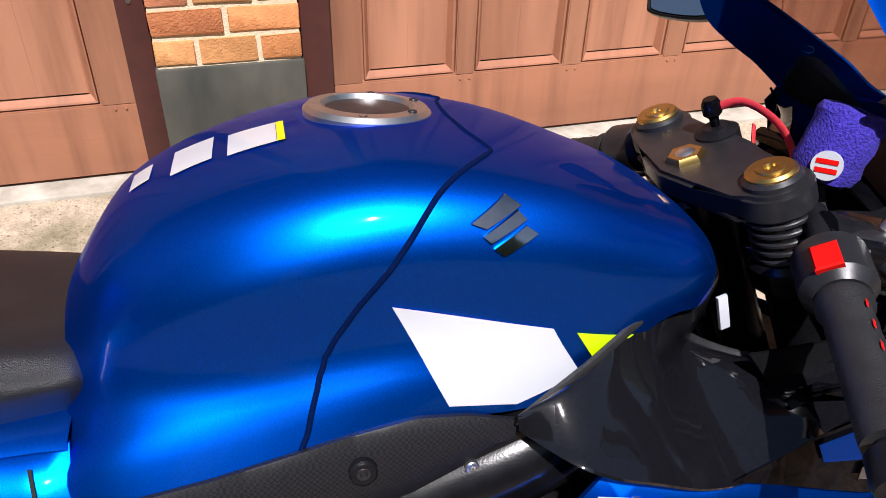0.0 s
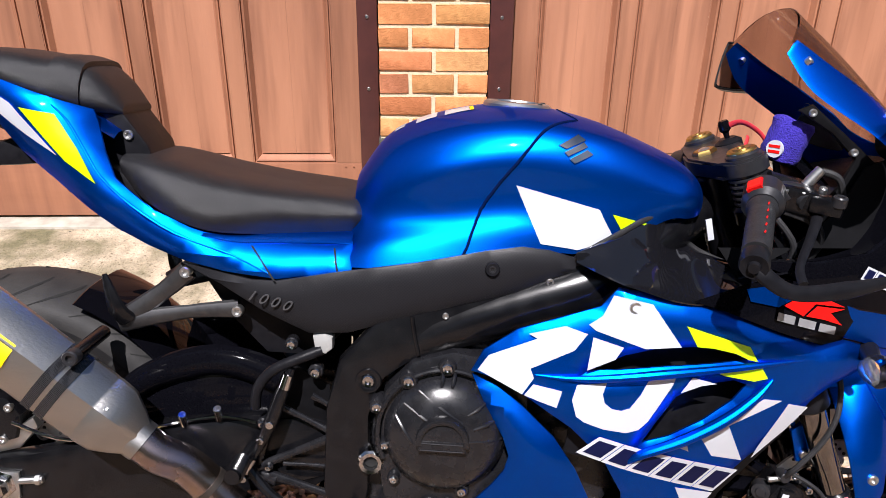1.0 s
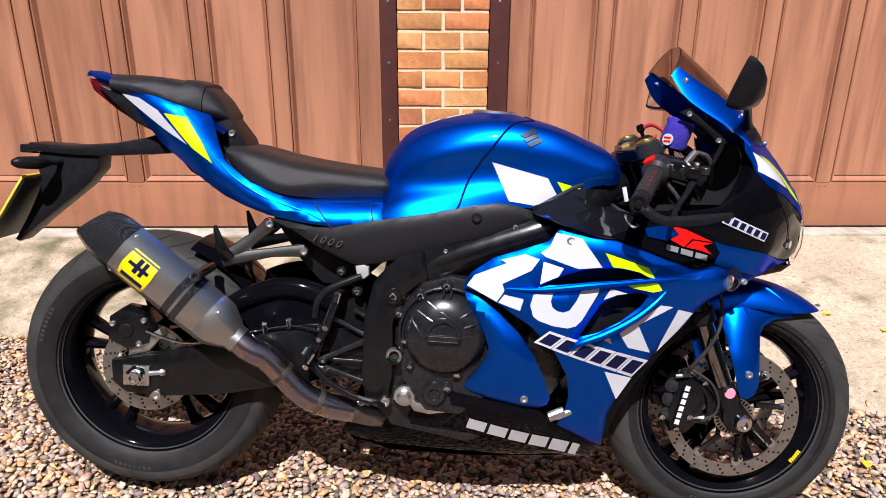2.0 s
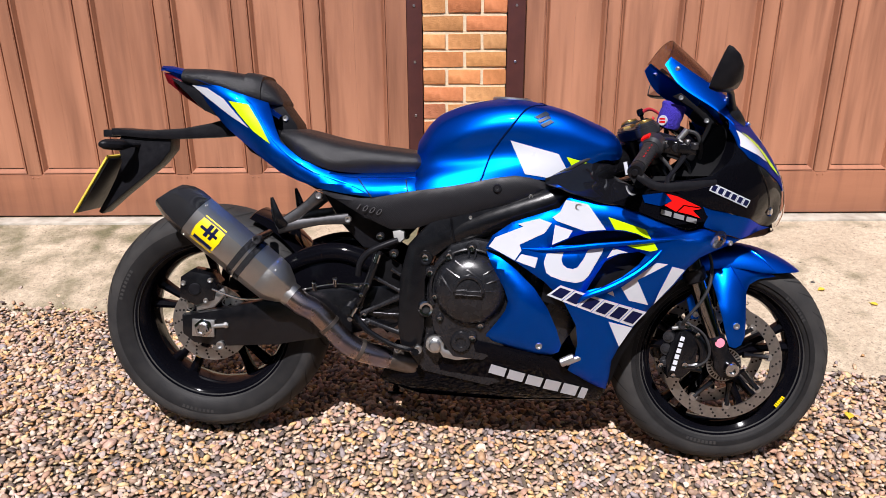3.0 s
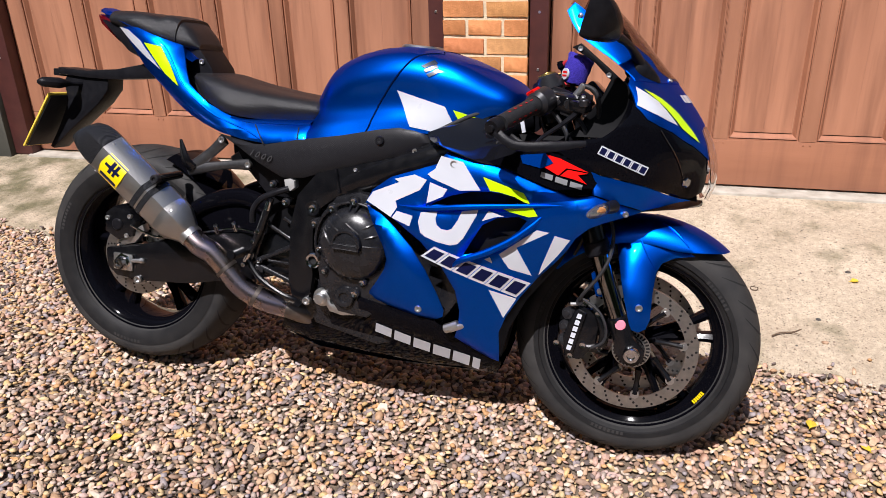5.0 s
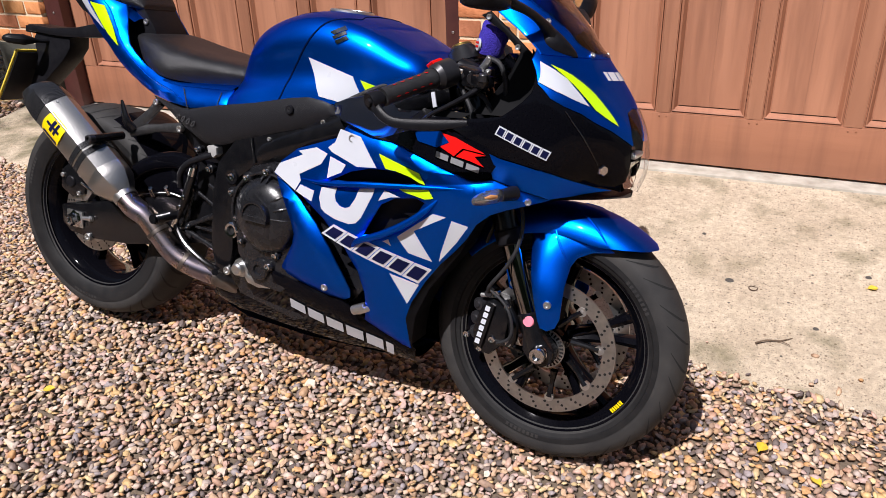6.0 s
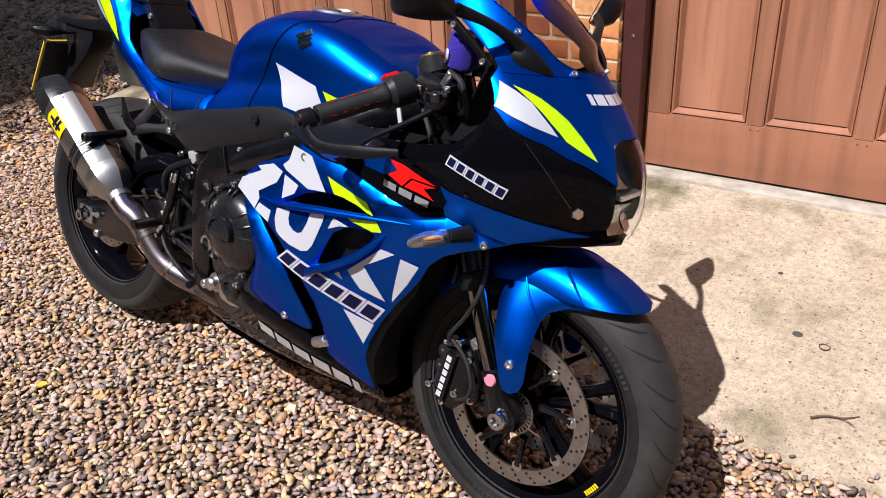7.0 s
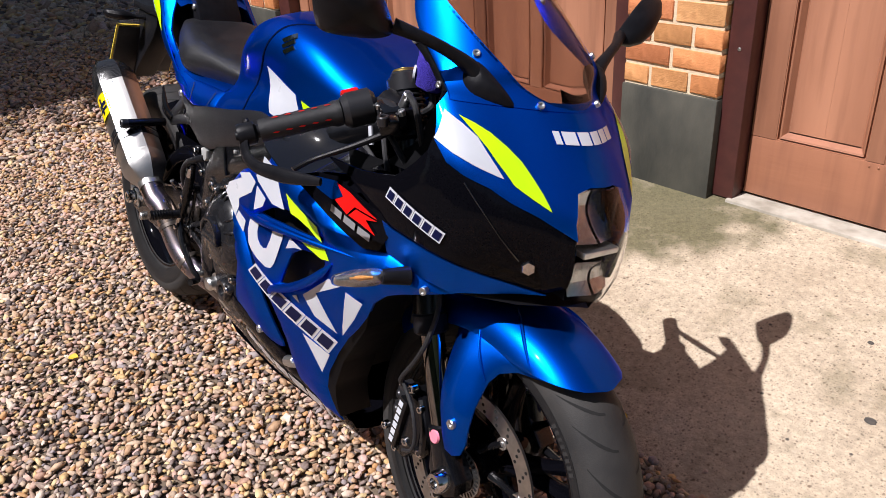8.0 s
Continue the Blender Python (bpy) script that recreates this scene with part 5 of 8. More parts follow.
# -- nose: horizontal sections from the middle of the face round to the flank --
NZ = (0.655, 0.72, 0.80, 0.875, 0.95, 1.0)
NX = ((1.54, 1.558, 1.545, 1.498, 1.434, 1.385), (1.515, 1.538, 1.530, 1.482, 1.418, 1.367), (1.462, 1.484, 1.497, 1.452, 1.384, 1.335),
      (1.42, 1.442, 1.453, 1.425, 1.355, 1.305), (1.375, 1.395, 1.395, 1.392, 1.328, 1.28), (1.27, 1.285, 1.29, 1.32, 1.285, 1.23), (1.08, 1.08, 1.08, 1.18, 1.22, 1.17))
NY = ((0, 0, 0, 0, 0, 0), (0.051, 0.051, 0.052, 0.054, 0.054, 0.052), (0.098, 0.105, 0.108, 0.110, 0.110, 0.106),
      (0.145, 0.155, 0.160, 0.160, 0.156, 0.148), (0.185, 0.194, 0.200, 0.196, 0.184, 0.170), (0.215, 0.222, 0.226, 0.218, 0.198, 0.180), (0.235, 0.242, 0.238, 0.225, 0.205, 0.185))
NOSE_SHIFT = 0.010


def nose_at(k, z):
    """A place on the nose: k runs from 0 (middle) to 6 (flank), negative on the other side."""
    a = abs(k)

    def level(row):
        i = min(max(sum(1 for v in NZ if v <= z) - 1, 0), len(NZ) - 2)
        t = (z - NZ[i]) / (NZ[i + 1] - NZ[i])
        p0, p1, p2, p3 = row[max(i - 1, 0)], row[i], row[i + 1], row[min(i + 2, len(NZ) - 1)]
        return 0.5 * (2 * p1 + (p2 - p0) * t + (2 * p0 - 5 * p1 + 4 * p2 - p3) * t * t + (3 * p1 - p0 - 3 * p2 + p3) * t ** 3)
    j = min(int(a), 5)
    t = a - j

    def along(rows, flip):
        q = [level(rows[i]) for i in (max(j - 1, 0), j, j + 1, min(j + 2, 6))]
        if j == 0:
            q[0] = (-q[2] if flip else q[2])
        return 0.5 * (2 * q[1] + (q[2] - q[0]) * t + (2 * q[0] - 5 * q[1] + 4 * q[2] - q[3]) * t * t + (3 * q[1] - q[0] - 3 * q[2] + q[3]) * t ** 3)
    return along(NX, False), math.copysign(along(NY, True), k), z


def nose_k(x, z):
    lo, hi = 0.0, 6.0
    for _ in range(30):
        mid = (lo + hi) / 2
        lo, hi = (mid, hi) if nose_at(mid, z)[0] > x else (lo, mid)
    return lo


def nose_panel(outline, proud=0.0, thick=0.004, s=-1, step=0.025, roll=0.0, across=False):
    """A sheet on the nose with its outline seen from the side; across: mirrored over the middle."""
    o = [(0.1 * nose_k(x, z), z) for x, z in outline]
    if across:
        o = o + [(-k, z) for k, z in reversed(o) if k > 1e-4]
    bm = flat_fill(o, (), step)
    for v in bm.verts:
        k, z = v.co.x * 10, v.co.z
        x, y, z2 = nose_at(k, z)
        x2, y2, _ = nose_at(k + 0.05, z)
        n = Vector((y2 - y, -(x2 - x), 0)).normalized()
        gap = edge_gap(v.co.x, v.co.z, o) if roll else 9
        off = proud - roll * max(0.0, 1 - gap / 0.02) ** 2
        v.co = (x + n.x * off, s * (y + n.y * off), z2)
        v.normal = (n.x, s * n.y, 0)
    if thick:
        r = bmesh.ops.extrude_face_region(bm, geom=bm.faces[:])
        for v in [g for g in r["geom"] if isinstance(g, bmesh.types.BMVert)]:
            v.co.x -= thick * 0.7
            v.co.y -= math.copysign(thick * 0.7, v.co.y) if abs(v.co.y) > 0.01 else 0
    return bm


BLACKN = [(1.13, 0.795), (1.22, 0.800), (1.297, 0.816), (1.335, 0.85), (1.352, 0.893), (1.380, 0.868), (1.41, 0.856), (1.44, 0.844), (1.465, 0.828), (1.493, 0.813), (1.518, 0.794), (1.532, 0.779), (1.535, 0.74), (1.53, 0.70), (1.505, 0.684), (1.48, 0.686), (1.372, 0.721), (1.302, 0.733), (1.263, 0.745), (1.20, 0.775)]
cowl = part("nose_cowl", nose_panel([(1.60, 0.952), (1.336, 0.952), (1.334, 0.932), (1.357, 0.888), (1.385, 0.863), (1.411, 0.851), (1.441, 0.839), (1.466, 0.823), (1.494, 0.808), (1.519, 0.789), (1.533, 0.777), (1.526, 0.80), (1.508, 0.842), (1.511, 0.850), (1.60, 0.850)], across=True, roll=0.002), BLUE, bike, "blue upper nose cowl")
both("nose_strip", lambda s: nose_panel([(1.266, 0.742), (1.302, 0.731), (1.372, 0.719), (1.48, 0.684), (1.505, 0.680), (1.44, 0.664), (1.401, 0.656), (1.35, 0.670), (1.291, 0.686)], s=s, roll=0.002), BLUE, cowl, "blue strip below the nose side")
for s in (-1, 1):
    nb = part("nose_side", nose_panel(BLACKN, s=s, roll=0.003, proud=-0.0015), GLOSS, cowl, "gloss black nose side")
    x0, z0, x1, z1 = 1.294, 0.797, 1.400, 0.757
    def slant(t, e, g=0.0, h=0.0):
        return x0 + (x1 - x0) * t - 0.006 * e + g, z0 + (z1 - z0) * t - 0.0145 * e + h
    for k in range(6):
        a, b = (k + 0.02) / 6, (k + 0.98) / 6
        part("nose_outline", nose_panel([slant(a, -0.16), slant(b, -0.16), slant(b, 1.16), slant(a, 1.16)], 0.0014, 0, s, 0.02), WHITE, nb)
        part("nose_bar", nose_panel([slant(a + 0.025, 0.03), slant(b - 0.025, 0.03), slant(b - 0.025, 0.97), slant(a + 0.025, 0.97)], 0.0024, 0, s, 0.02), NAVY, nb)
    part("nose_graphic", nose_panel([(1.347, 0.931), (1.376, 0.917), (1.399, 0.903), (1.418, 0.886), (1.434, 0.870), (1.448, 0.854), (1.418, 0.867), (1.389, 0.879), (1.356, 0.892)], 0.0014, 0, s, 0.02), WHITE, cowl, "white nose graphic")
    part("nose_flash", nose_panel([(1.365, 0.927), (1.385, 0.919), (1.403, 0.910), (1.427, 0.894), (1.448, 0.877), (1.466, 0.859), (1.485, 0.839), (1.502, 0.817), (1.480, 0.832), (1.459, 0.847), (1.446, 0.861), (1.432, 0.875), (1.415, 0.891), (1.397, 0.905)], 0.0014, 0, s, 0.02), NEON, cowl, "neon yellow flash")
    part("nose_crease", tube(bmesh.new(), [(nose_at(k, z)[0] + 0.0002, s * (nose_at(k, z)[1] + 0.0002), z) for k, z in ((3.7, 0.842), (3.4, 0.82), (3.1, 0.797), (2.7, 0.766), (2.2, 0.735))], 0.0011, 6, 3), POLISHED, nb)
    bm = bmesh.new()
    p = nose_at(1.95, 0.725)
    lathe(bm, [(0, 0.004), (0.010, 0.004), (0.013, 0.0), (0.013, -0.01)], (p[0], s * p[1], p[2]), (0.75, s * 0.6, 0), 6)
    part("position_lamp", bm, CHROME, cowl, "small clear position lamp")
    # black inner cowl between the rim and the forks
    rim = smooth_line([(x, s * y, z) for x, y, z in ((1.13, 0.226, 0.795), (1.22, 0.222, 0.801), (1.297, 0.210, 0.815), (1.335, 0.203, 0.85), (1.350, 0.194, 0.887), (1.345, 0.177, 0.925), (1.327, 0.171, 0.948))], 5)
    root = smooth_line([(x, s * y, z) for x, y, z in ((1.15, 0.150, 0.768), (1.20, 0.140, 0.775), (1.255, 0.128, 0.798), (1.295, 0.120, 0.840), (1.312, 0.112, 0.880), (1.315, 0.106, 0.920), (1.308, 0.102, 0.945))], 5)
    part("inner_cowl", sheet([[Vector(a).lerp(Vector(b), u) + Vector((0, 0, -0.010 * math.sin(math.pi * u))) for u in np.linspace(0, 1, 7)] for a, b in zip(rim, root)], 0.002), GLOSS, cowl, "gloss black inner cowl")
    # dark rim of the cockpit
    part("cockpit_rim", tube(bmesh.new(), [(1.297, s * 0.212, 0.815), (1.335, s * 0.205, 0.85), (1.350, s * 0.196, 0.887), (1.345, s * 0.178, 0.925), (1.325, s * 0.172, 0.95)], 0.0016, 8, 4), GLOSS, cowl)
for k in range(6):
    a = -0.138 + k * 0.046
    w = 0.018 if k == 5 else 0.040
    bm = flat_fill([(a, 0.903), (a + w, 0.903), (a + w, 0.919), (a, 0.919)], (), 0.01)
    for v in bm.verts:
        x, y, z = nose_at(v.co.x * 10 if abs(v.co.x) > 1e-6 else 1e-5, v.co.z)
        v.co = (x + 0.002, -y, z)
    part("nose_bar", bm, WHITE, cowl, "white bar on the nose")

# headlight: clear lens over chrome bowls in a black housing
hl = part("headlight", nose_panel([(1.60, 0.848), (1.511, 0.848), (1.508, 0.842), (1.526, 0.798), (1.536, 0.76), (1.544, 0.71), (1.536, 0.682), (1.60, 0.674)], across=True, proud=0.001, thick=0.002), LENS, bike, "clear stacked headlight")
bm = bmesh.new()
skin_rings(bm, [[(1.455, y * w, z) for y, z in ((-0.05, 0.83), (0.05, 0.83), (0.05, 0.68), (-0.05, 0.68))] if i == 0 else [(1.49 if z > 0.75 else 1.52, y * w, z) for y, z in ((-0.034, 0.842), (0.034, 0.842), (0.045, 0.675), (-0.045, 0.675))] for i, w in ((0, 0.8), (1, 1.0))], True, False)
bm.faces.new([v for v in bm.verts][:4])
part("housing", bm, SATIN, hl)
for z0, z1, x0, x1 in ((0.765, 0.838, 1.535, 1.500), (0.684, 0.742, 1.545, 1.548)):
    for s in (-1, 1):
        bm = bmesh.new()
        rows = [[(x0 + (x1 - x0) * t - 0.008 - 0.018 * math.sin(math.pi * t) * (1 - u * 0.5) - 0.012 * u, s * (0.003 + 0.043 * u), z0 + (z1 - z0) * t) for u in np.linspace(0, 1, 5)] for t in np.linspace(0, 1, 7)]
        skin_rings(bm, rows, False, False)
        part("reflector", bm, BOWL, hl, "faceted silver reflector", 12)
bm = bmesh.new()
box(bm, (1.50, -0.04, 0.748), (1.537, 0.04, 0.758), 0.003)
part("divider", bm, ALLOY, hl)
bm = bmesh.new()
skin_rings(bm, [[(x, -w, z), (x, 0, z - 0.012), (x, w, z)] for x, w, z in ((1.30, 0.185, 0.645), (1.40, 0.15, 0.652), (1.48, 0.1, 0.66), (1.525, 0.045, 0.668), (1.535, 0.01, 0.672))], False, False)
part("chin", bm, SATIN, cowl)

# -- screen with its blue flanks --
SC = [(1.437, 0.945), (1.386, 0.998), (1.303, 1.080), (1.208, 1.156)]
SE = [(1.336, 0.945), (1.290, 0.985), (1.212, 1.035), (1.172, 1.090)]
SH = (0.176, 0.166, 0.148, 0.126)


def screen_at(u, v):
    i = max(min(int(v), 2), 0)
    t = v - i

    def at(row):
        q = [row[max(i - 1, 0)], row[i], row[i + 1], row[min(i + 2, 3)]]
        return 0.5 * (2 * q[1] + (q[2] - q[0]) * t + (2 * q[0] - 5 * q[1] + 4 * q[2] - q[3]) * t * t + (3 * q[1] - q[0] - 3 * q[2] + q[3]) * t ** 3)
    cx, cz, ex, ez, w = at([p[0] for p in SC]), at([p[1] for p in SC]), at([p[0] for p in SE]), at([p[1] for p in SE]), at(SH)
    a = min(abs(u), 1)
    y, z = w * math.sin(a * 1.35) / math.sin(1.35), cz + (ez - cz) * a ** 2.2
    x = cx + (ex - cx) * a ** 2.2
    # low down the screen runs into the nose
    g = min(max((z - 0.950) / 0.05, 0), 1)
    if g < 1:
        lo, hi = 0.0, 5.0
        for _ in range(24):
            mid = (lo + hi) / 2
            lo, hi = (mid, hi) if nose_at(mid, min(z, 1.0))[1] < y else (lo, mid)
        x += (1 - g * g * (3 - 2 * g)) * (nose_at(lo, min(z, 1.0))[0] + 0.0012 - x)
    return x, math.copysign(y, u), z


def flank_edge(v):
    return 0.90 * (max(v, 0.0) / 3) ** 0.55


screen = part("windscreen", sheet([[screen_at(flank_edge(v) * u, v * (1 - 0.02 * u * u)) for u in np.linspace(-1, 1, 21)] for v in np.linspace(0.04, 3, 26)]), SMOKE, bike, "smoked transparent windscreen")
for s in (-1, 1):
    fl = part("screen_flank", sheet([[screen_at(s * (max(flank_edge(v) - 0.02, 0) + (1.0 - max(flank_edge(v) - 0.02, 0)) * u), v + 0.002) for u in np.linspace(0, 1, 12)] for v in np.linspace(-0.10, 2.86, 34)], 0.003), BLUE, cowl, "blue flank beside the screen")
    for u, v in ((0.27, 0.08), (0.66, 1.20), (0.90, 2.45)):
        p = screen_at(s * u, v)
        bolt(fl, (p[0] + 0.002, p[1], p[2] + 0.002), 0.006, (0.6, s * 0.45, 0.65))
# black inner frame carrying the dials
bm = bmesh.new()
skin_rings(bm, [[(x, -w, z), (x, -w * 0.5, z + 0.012), (x, 0, z + 0.015), (x, w * 0.5, z + 0.012), (x, w, z)] for x, w, z in ((1.40, 0.08, 0.92), (1.34, 0.11, 0.905), (1.27, 0.12, 0.875), (1.23, 0.10, 0.85))], False, False)
part("dash_tray", bm, SATIN, bike, "black dash tray")
bm = bmesh.new()
box(bm, (-0.010, -0.075, -0.036), (0.010, 0.075, 0.036), 0.008)
bm.transform(pose(1.262, 0, 0.905, 0, -50, 0))
part("dash", bm, GLOSS, bike, "dark instrument panel")
for s in (-1, 1):
    bm = bmesh.new()
    if s > 0:
        continue
    prism(bm, [(1.195, 1.005), (1.215, 1.015), (1.28, 0.968), (1.33, 0.93), (1.33, 0.90), (1.25, 0.83), (1.235, 0.84), (1.275, 0.90), (1.29, 0.94), (1.25, 0.975)], s * 0.128, s * 0.138, 0.004)
    br = part("screen_bracket", bm, LINING, bike, "black screen bracket")
    bolt(br, (1.215, s * 0.139, 1.003), 0.006, (0, s, 0))
    bolt(br, (1.285, s * 0.139, 0.95), 0.006, (0, s, 0))
    # inner black lining of the cockpit
    part("cockpit_lining", panel([(1.10, 0.80), (1.297, 0.812), (1.372, 0.885), (1.33, 0.944), (1.30, 0.93), (1.27, 0.86), (1.20, 0.80), (1.13, 0.76)], lambda x, z: (x, 0.150 + 0.25 * max(0, 0.86 - z), z), (), 0.003, 0, 0.03, 0, 0.02, s), LINING, bike, "black cockpit lining")

# -- mirrors --
for s in (-1, 1):
    mir = part("mirror_stem", tube(bmesh.new(), [(1.352, s * 0.128, 0.972), (1.342, s * 0.146, 0.990), (1.330, s * 0.178, 1.008), (1.315, s * 0.212, 1.022), (1.290, s * 0.250, 1.034)], [0.015, 0.012, 0.009, 0.0085, 0.011], 12, 4), SATIN, bike, "black mirror stem")
    mir.location.y = NOSE_SHIFT
    foot = [Vector((1.396, s * 0.096, 0.940)), Vector((1.366, s * 0.112, 0.975)), Vector((1.336, s * 0.132, 0.995)), Vector((1.326, s * 0.150, 0.966)), Vector((1.356, s * 0.140, 0.945))]
    mid, out = sum(foot, Vector()) / 5, Vector((0.55, s * 0.62, 0.55)).normalized()
    bm = bmesh.new()
    skin_rings(bm, [[mid + (p - mid) * f + out * h for p in smooth_line(foot, 4, True)] for f, h in ((1.0, -0.014), (1.0, 0.004), (0.9, 0.009), (0.55, 0.017), (0.15, 0.020))], True, True)
    part("mirror_foot", bm, SATIN, mir, "black mirror foot")
    M = Matrix.Translation((1.268, s * 0.302, 1.062)) @ pose(0, 0, 0, 0, 22, 30 * s)
    ring0 = smooth_line([(0, s * y, z) for y, z in ((-0.034, -0.046), (-0.054, -0.040), (-0.056, -0.030), (-0.030, 0.018), (0.020, 0.048), (0.052, 0.056), (0.060, 0.050), (0.058, 0.010), (0.050, -0.034), (0.040, -0.045), (0.0, -0.048))], 3, True)
    bm = bmesh.new()
    skin_rings(bm, [[M @ Vector((dx, p.y * f, p.z * f)) for p in ring0] for f, dx in ((0.90, 0.0), (0.95, -0.004), (1.0, -0.002), (1.0, 0.008), (0.86, 0.026), (0.55, 0.040), (0.1, 0.046))], True, True)
    shell = part("mirror_shell", bm, SATIN, mir, "black mirror housing")
    bm = bmesh.new()
    skin_rings(bm, [[M @ Vector((d, p.y * 0.89, p.z * 0.89)) for p in ring0] for d in (-0.003, -0.001)], True, True)
    part("mirror_glass", bm, MIRROR, shell, "mirror glass")

for ob in (cowl, hl, screen):
    ob.location.y = NOSE_SHIFT
hl.visible_shadow = False

# -- front indicators: a short stalk, a clear lens over a silver bowl and a bulb --
for s in (-1, 1):
    ind = part("indicator_stalk", tube(bmesh.new(), [(1.336, s * 0.190, 0.664), (1.327, s * 0.216, 0.663), (1.321, s * 0.232, 0.662)], [0.016, 0.0135, 0.012], 12, 3), SATIN, bike, "black front indicator stalk")
    lens = tube(bmesh.new(), [(1.320, s * 0.230, 0.662), (1.317, s * 0.243, 0.662), (1.307, s * 0.273, 0.661), (1.297, s * 0.300, 0.659), (1.294, s * 0.306, 0.659)], [0.013, 0.019, 0.0185, 0.012, 0.003], 14, 4, 0.72)
    part("indicator_lens", lens, LENS, ind, "clear indicator lens").visible_shadow = False
    part("indicator_shell", tube(bmesh.new(), [(1.313, s * 0.226, 0.658), (1.307, s * 0.244, 0.657), (1.299, s * 0.274, 0.656), (1.292, s * 0.296, 0.656)], [0.009, 0.0135, 0.012, 0.005], 14, 4, 0.6), BOWL, ind, "silver reflector in the indicator")
    bm = tube(bmesh.new(), [(1.315, s * 0.246, 0.662), (1.310, s * 0.263, 0.662), (1.304, s * 0.280, 0.661)], [0.0035, 0.0045, 0.003], 10, 3, 0.8)
    part("indicator_bulb", bm, AMBER, ind, "amber bulb")


# -- forks, yoke, brakes, mudguard --
def fork_at(z, y):
    return Vector((1.14 + (0.935 - z) * 0.43, y + 0.033 * max(z - 0.6, 0.0), z))


DOWN = Vector((0.43, 0, -1)).normalized()
for s in (-1, 1):
    y = s * 0.104
    leg = part("fork_tube", rod(bmesh.new(), fork_at(0.93, y), fork_at(0.545, y), 0.0275, 24), FRAME, bike, "black upper fork tube")
    part("slider", rod(bmesh.new(), fork_at(0.55, y), fork_at(0.37, y), 0.0215, 24), DARKCHROME, leg, "polished fork slider")
    part("fork_collar", rod(bmesh.new(), fork_at(0.565, y), fork_at(0.53, y), 0.0305, 24), SATIN, leg)
    bm = bmesh.new()
    rod(bm, fork_at(0.385, y), fork_at(0.295, y), 0.027, 20)
    prism(bm, [(1.375, 0.36), (1.41, 0.355), (1.452, 0.31), (1.452, 0.285), (1.43, 0.268), (1.40, 0.275), (1.38, 0.30)], y - 0.022, y + 0.022, 0.006)
    foot = part("fork_foot", bm, FRAME, leg, "black fork foot")
    if s < 0:
        lb = fork_at(0.371, y) + Vector((0.004, -0.0262, 0))
        part("fork_label", lathe(bmesh.new(), [(0, 0.0015), (0.012, 0.0012), (0.0135, -0.003)], lb, (-0.1, -1, 0), 18), PINK, leg, "pink oval label on the fork foot")
    part("fork_cap", lathe(bmesh.new(), [(0, 0.004), (0.005, 0.004), (0.006, 0.007), (0.013, 0.007), (0.0135, 0.0055), (0.020, 0.0055), (0.0225, 0.003), (0.0235, -0.012)], fork_at(0.936, y), -DOWN, 24), GOLD, leg, "gold fork cap")
    part("cap_ring", rod(bmesh.new(), fork_at(0.937, y), fork_at(0.925, y), 0.026, 32), DARKMETAL, leg)
    for k in range(7):
        z = 0.902 - 0.0085 * k
        part("fork_fin", rod(bmesh.new(), fork_at(z, y), fork_at(z - 0.0042, y), 0.0305, 28, 0.001), DARKMETAL, leg)
axle = part("front_axle", lathe(bmesh.new(), [(0.0, -0.140), (0.009, -0.140), (0.010, -0.148), (0.017, -0.148), (0.020, -0.142), (0.020, -0.105), (0.012, -0.1), (0.012, 0.12), (0.016, 0.125), (0.016, 0.14), (0, 0.14)], (1.422, 0, 0.303), (0, 1, 0), 24), CHROME, bike, "steel front axle")
UP = Matrix.Translation(fork_at(0.917, 0)) @ pose(0, 0, 0, 0, -23.3, 0)
bm = bmesh.new()
lobe = [(0.034 * math.sin(radians(a)), 0.103 + 0.034 * math.cos(radians(a))) for a in range(-100, 141, 20)]
line = lobe + [(0.022, 0.052), (0.034, 0.026), (0.034, -0.026), (0.022, -0.052)] + [(x, -y) for x, y in reversed(lobe)] + [(-0.050, -0.050), (-0.058, 0.0), (-0.050, 0.050)]
rows = [[(x, y, z) for x, y in line] for z in (-0.014, 0.014)]
skin_rings(bm, rows, True, True)
bmesh.ops.bevel(bm, geom=[e for e in bm.edges if abs(e.verts[0].co.z - e.verts[1].co.z) < 1e-6], offset=0.004, segments=2, affect="EDGES")
bm.transform(UP)
yoke = part("top_yoke", bm, DARKMETAL, bike, "dark grey top yoke")
part("stem_nut", lathe(bmesh.new(), [(0, 0.006), (0.010, 0.006), (0.011, 0.012), (0.017, 0.012), (0.020, 0.008), (0.020, 0.0)], UP @ Vector((-0.026, 0, 0.009)), UP.to_3x3() @ Vector((0, 0, 1)), 6), GOLD, yoke, "gold stem nut")
part("stem_dome", lathe(bmesh.new(), [(0, 0.015), (0.006, 0.0145), (0.010, 0.012), (0.011, 0.007)], UP @ Vector((-0.026, 0, 0.009)), UP.to_3x3() @ Vector((0, 0, 1)), 24), ALLOY, yoke, "bright stem bolt")
bm = bmesh.new()
lathe(bm, [(0, 0.022), (0.013, 0.022), (0.017, 0.019), (0.022, 0.016), (0.023, -0.02)], UP @ Vector((0.022, 0.022, 0.0)), UP.to_3x3() @ Vector((0, 0, 1)), 24)
lockset = part("ignition_lock", bm, SATIN, yoke, "black ignition lock")
bm = bmesh.new()
lathe(bm, [(0, 0.052), (0.007, 0.052), (0.0095, 0.047), (0.0095, 0.036), (0.005, 0.031), (0.004, 0.018)], UP @ Vector((0.022, 0.022, 0.0)), UP.to_3x3() @ Vector((0, 0, 1)), 16)
part("key", bm, GLOSS, lockset, "black key head")
c = UP @ Vector((0.022, 0.022, 0.040))
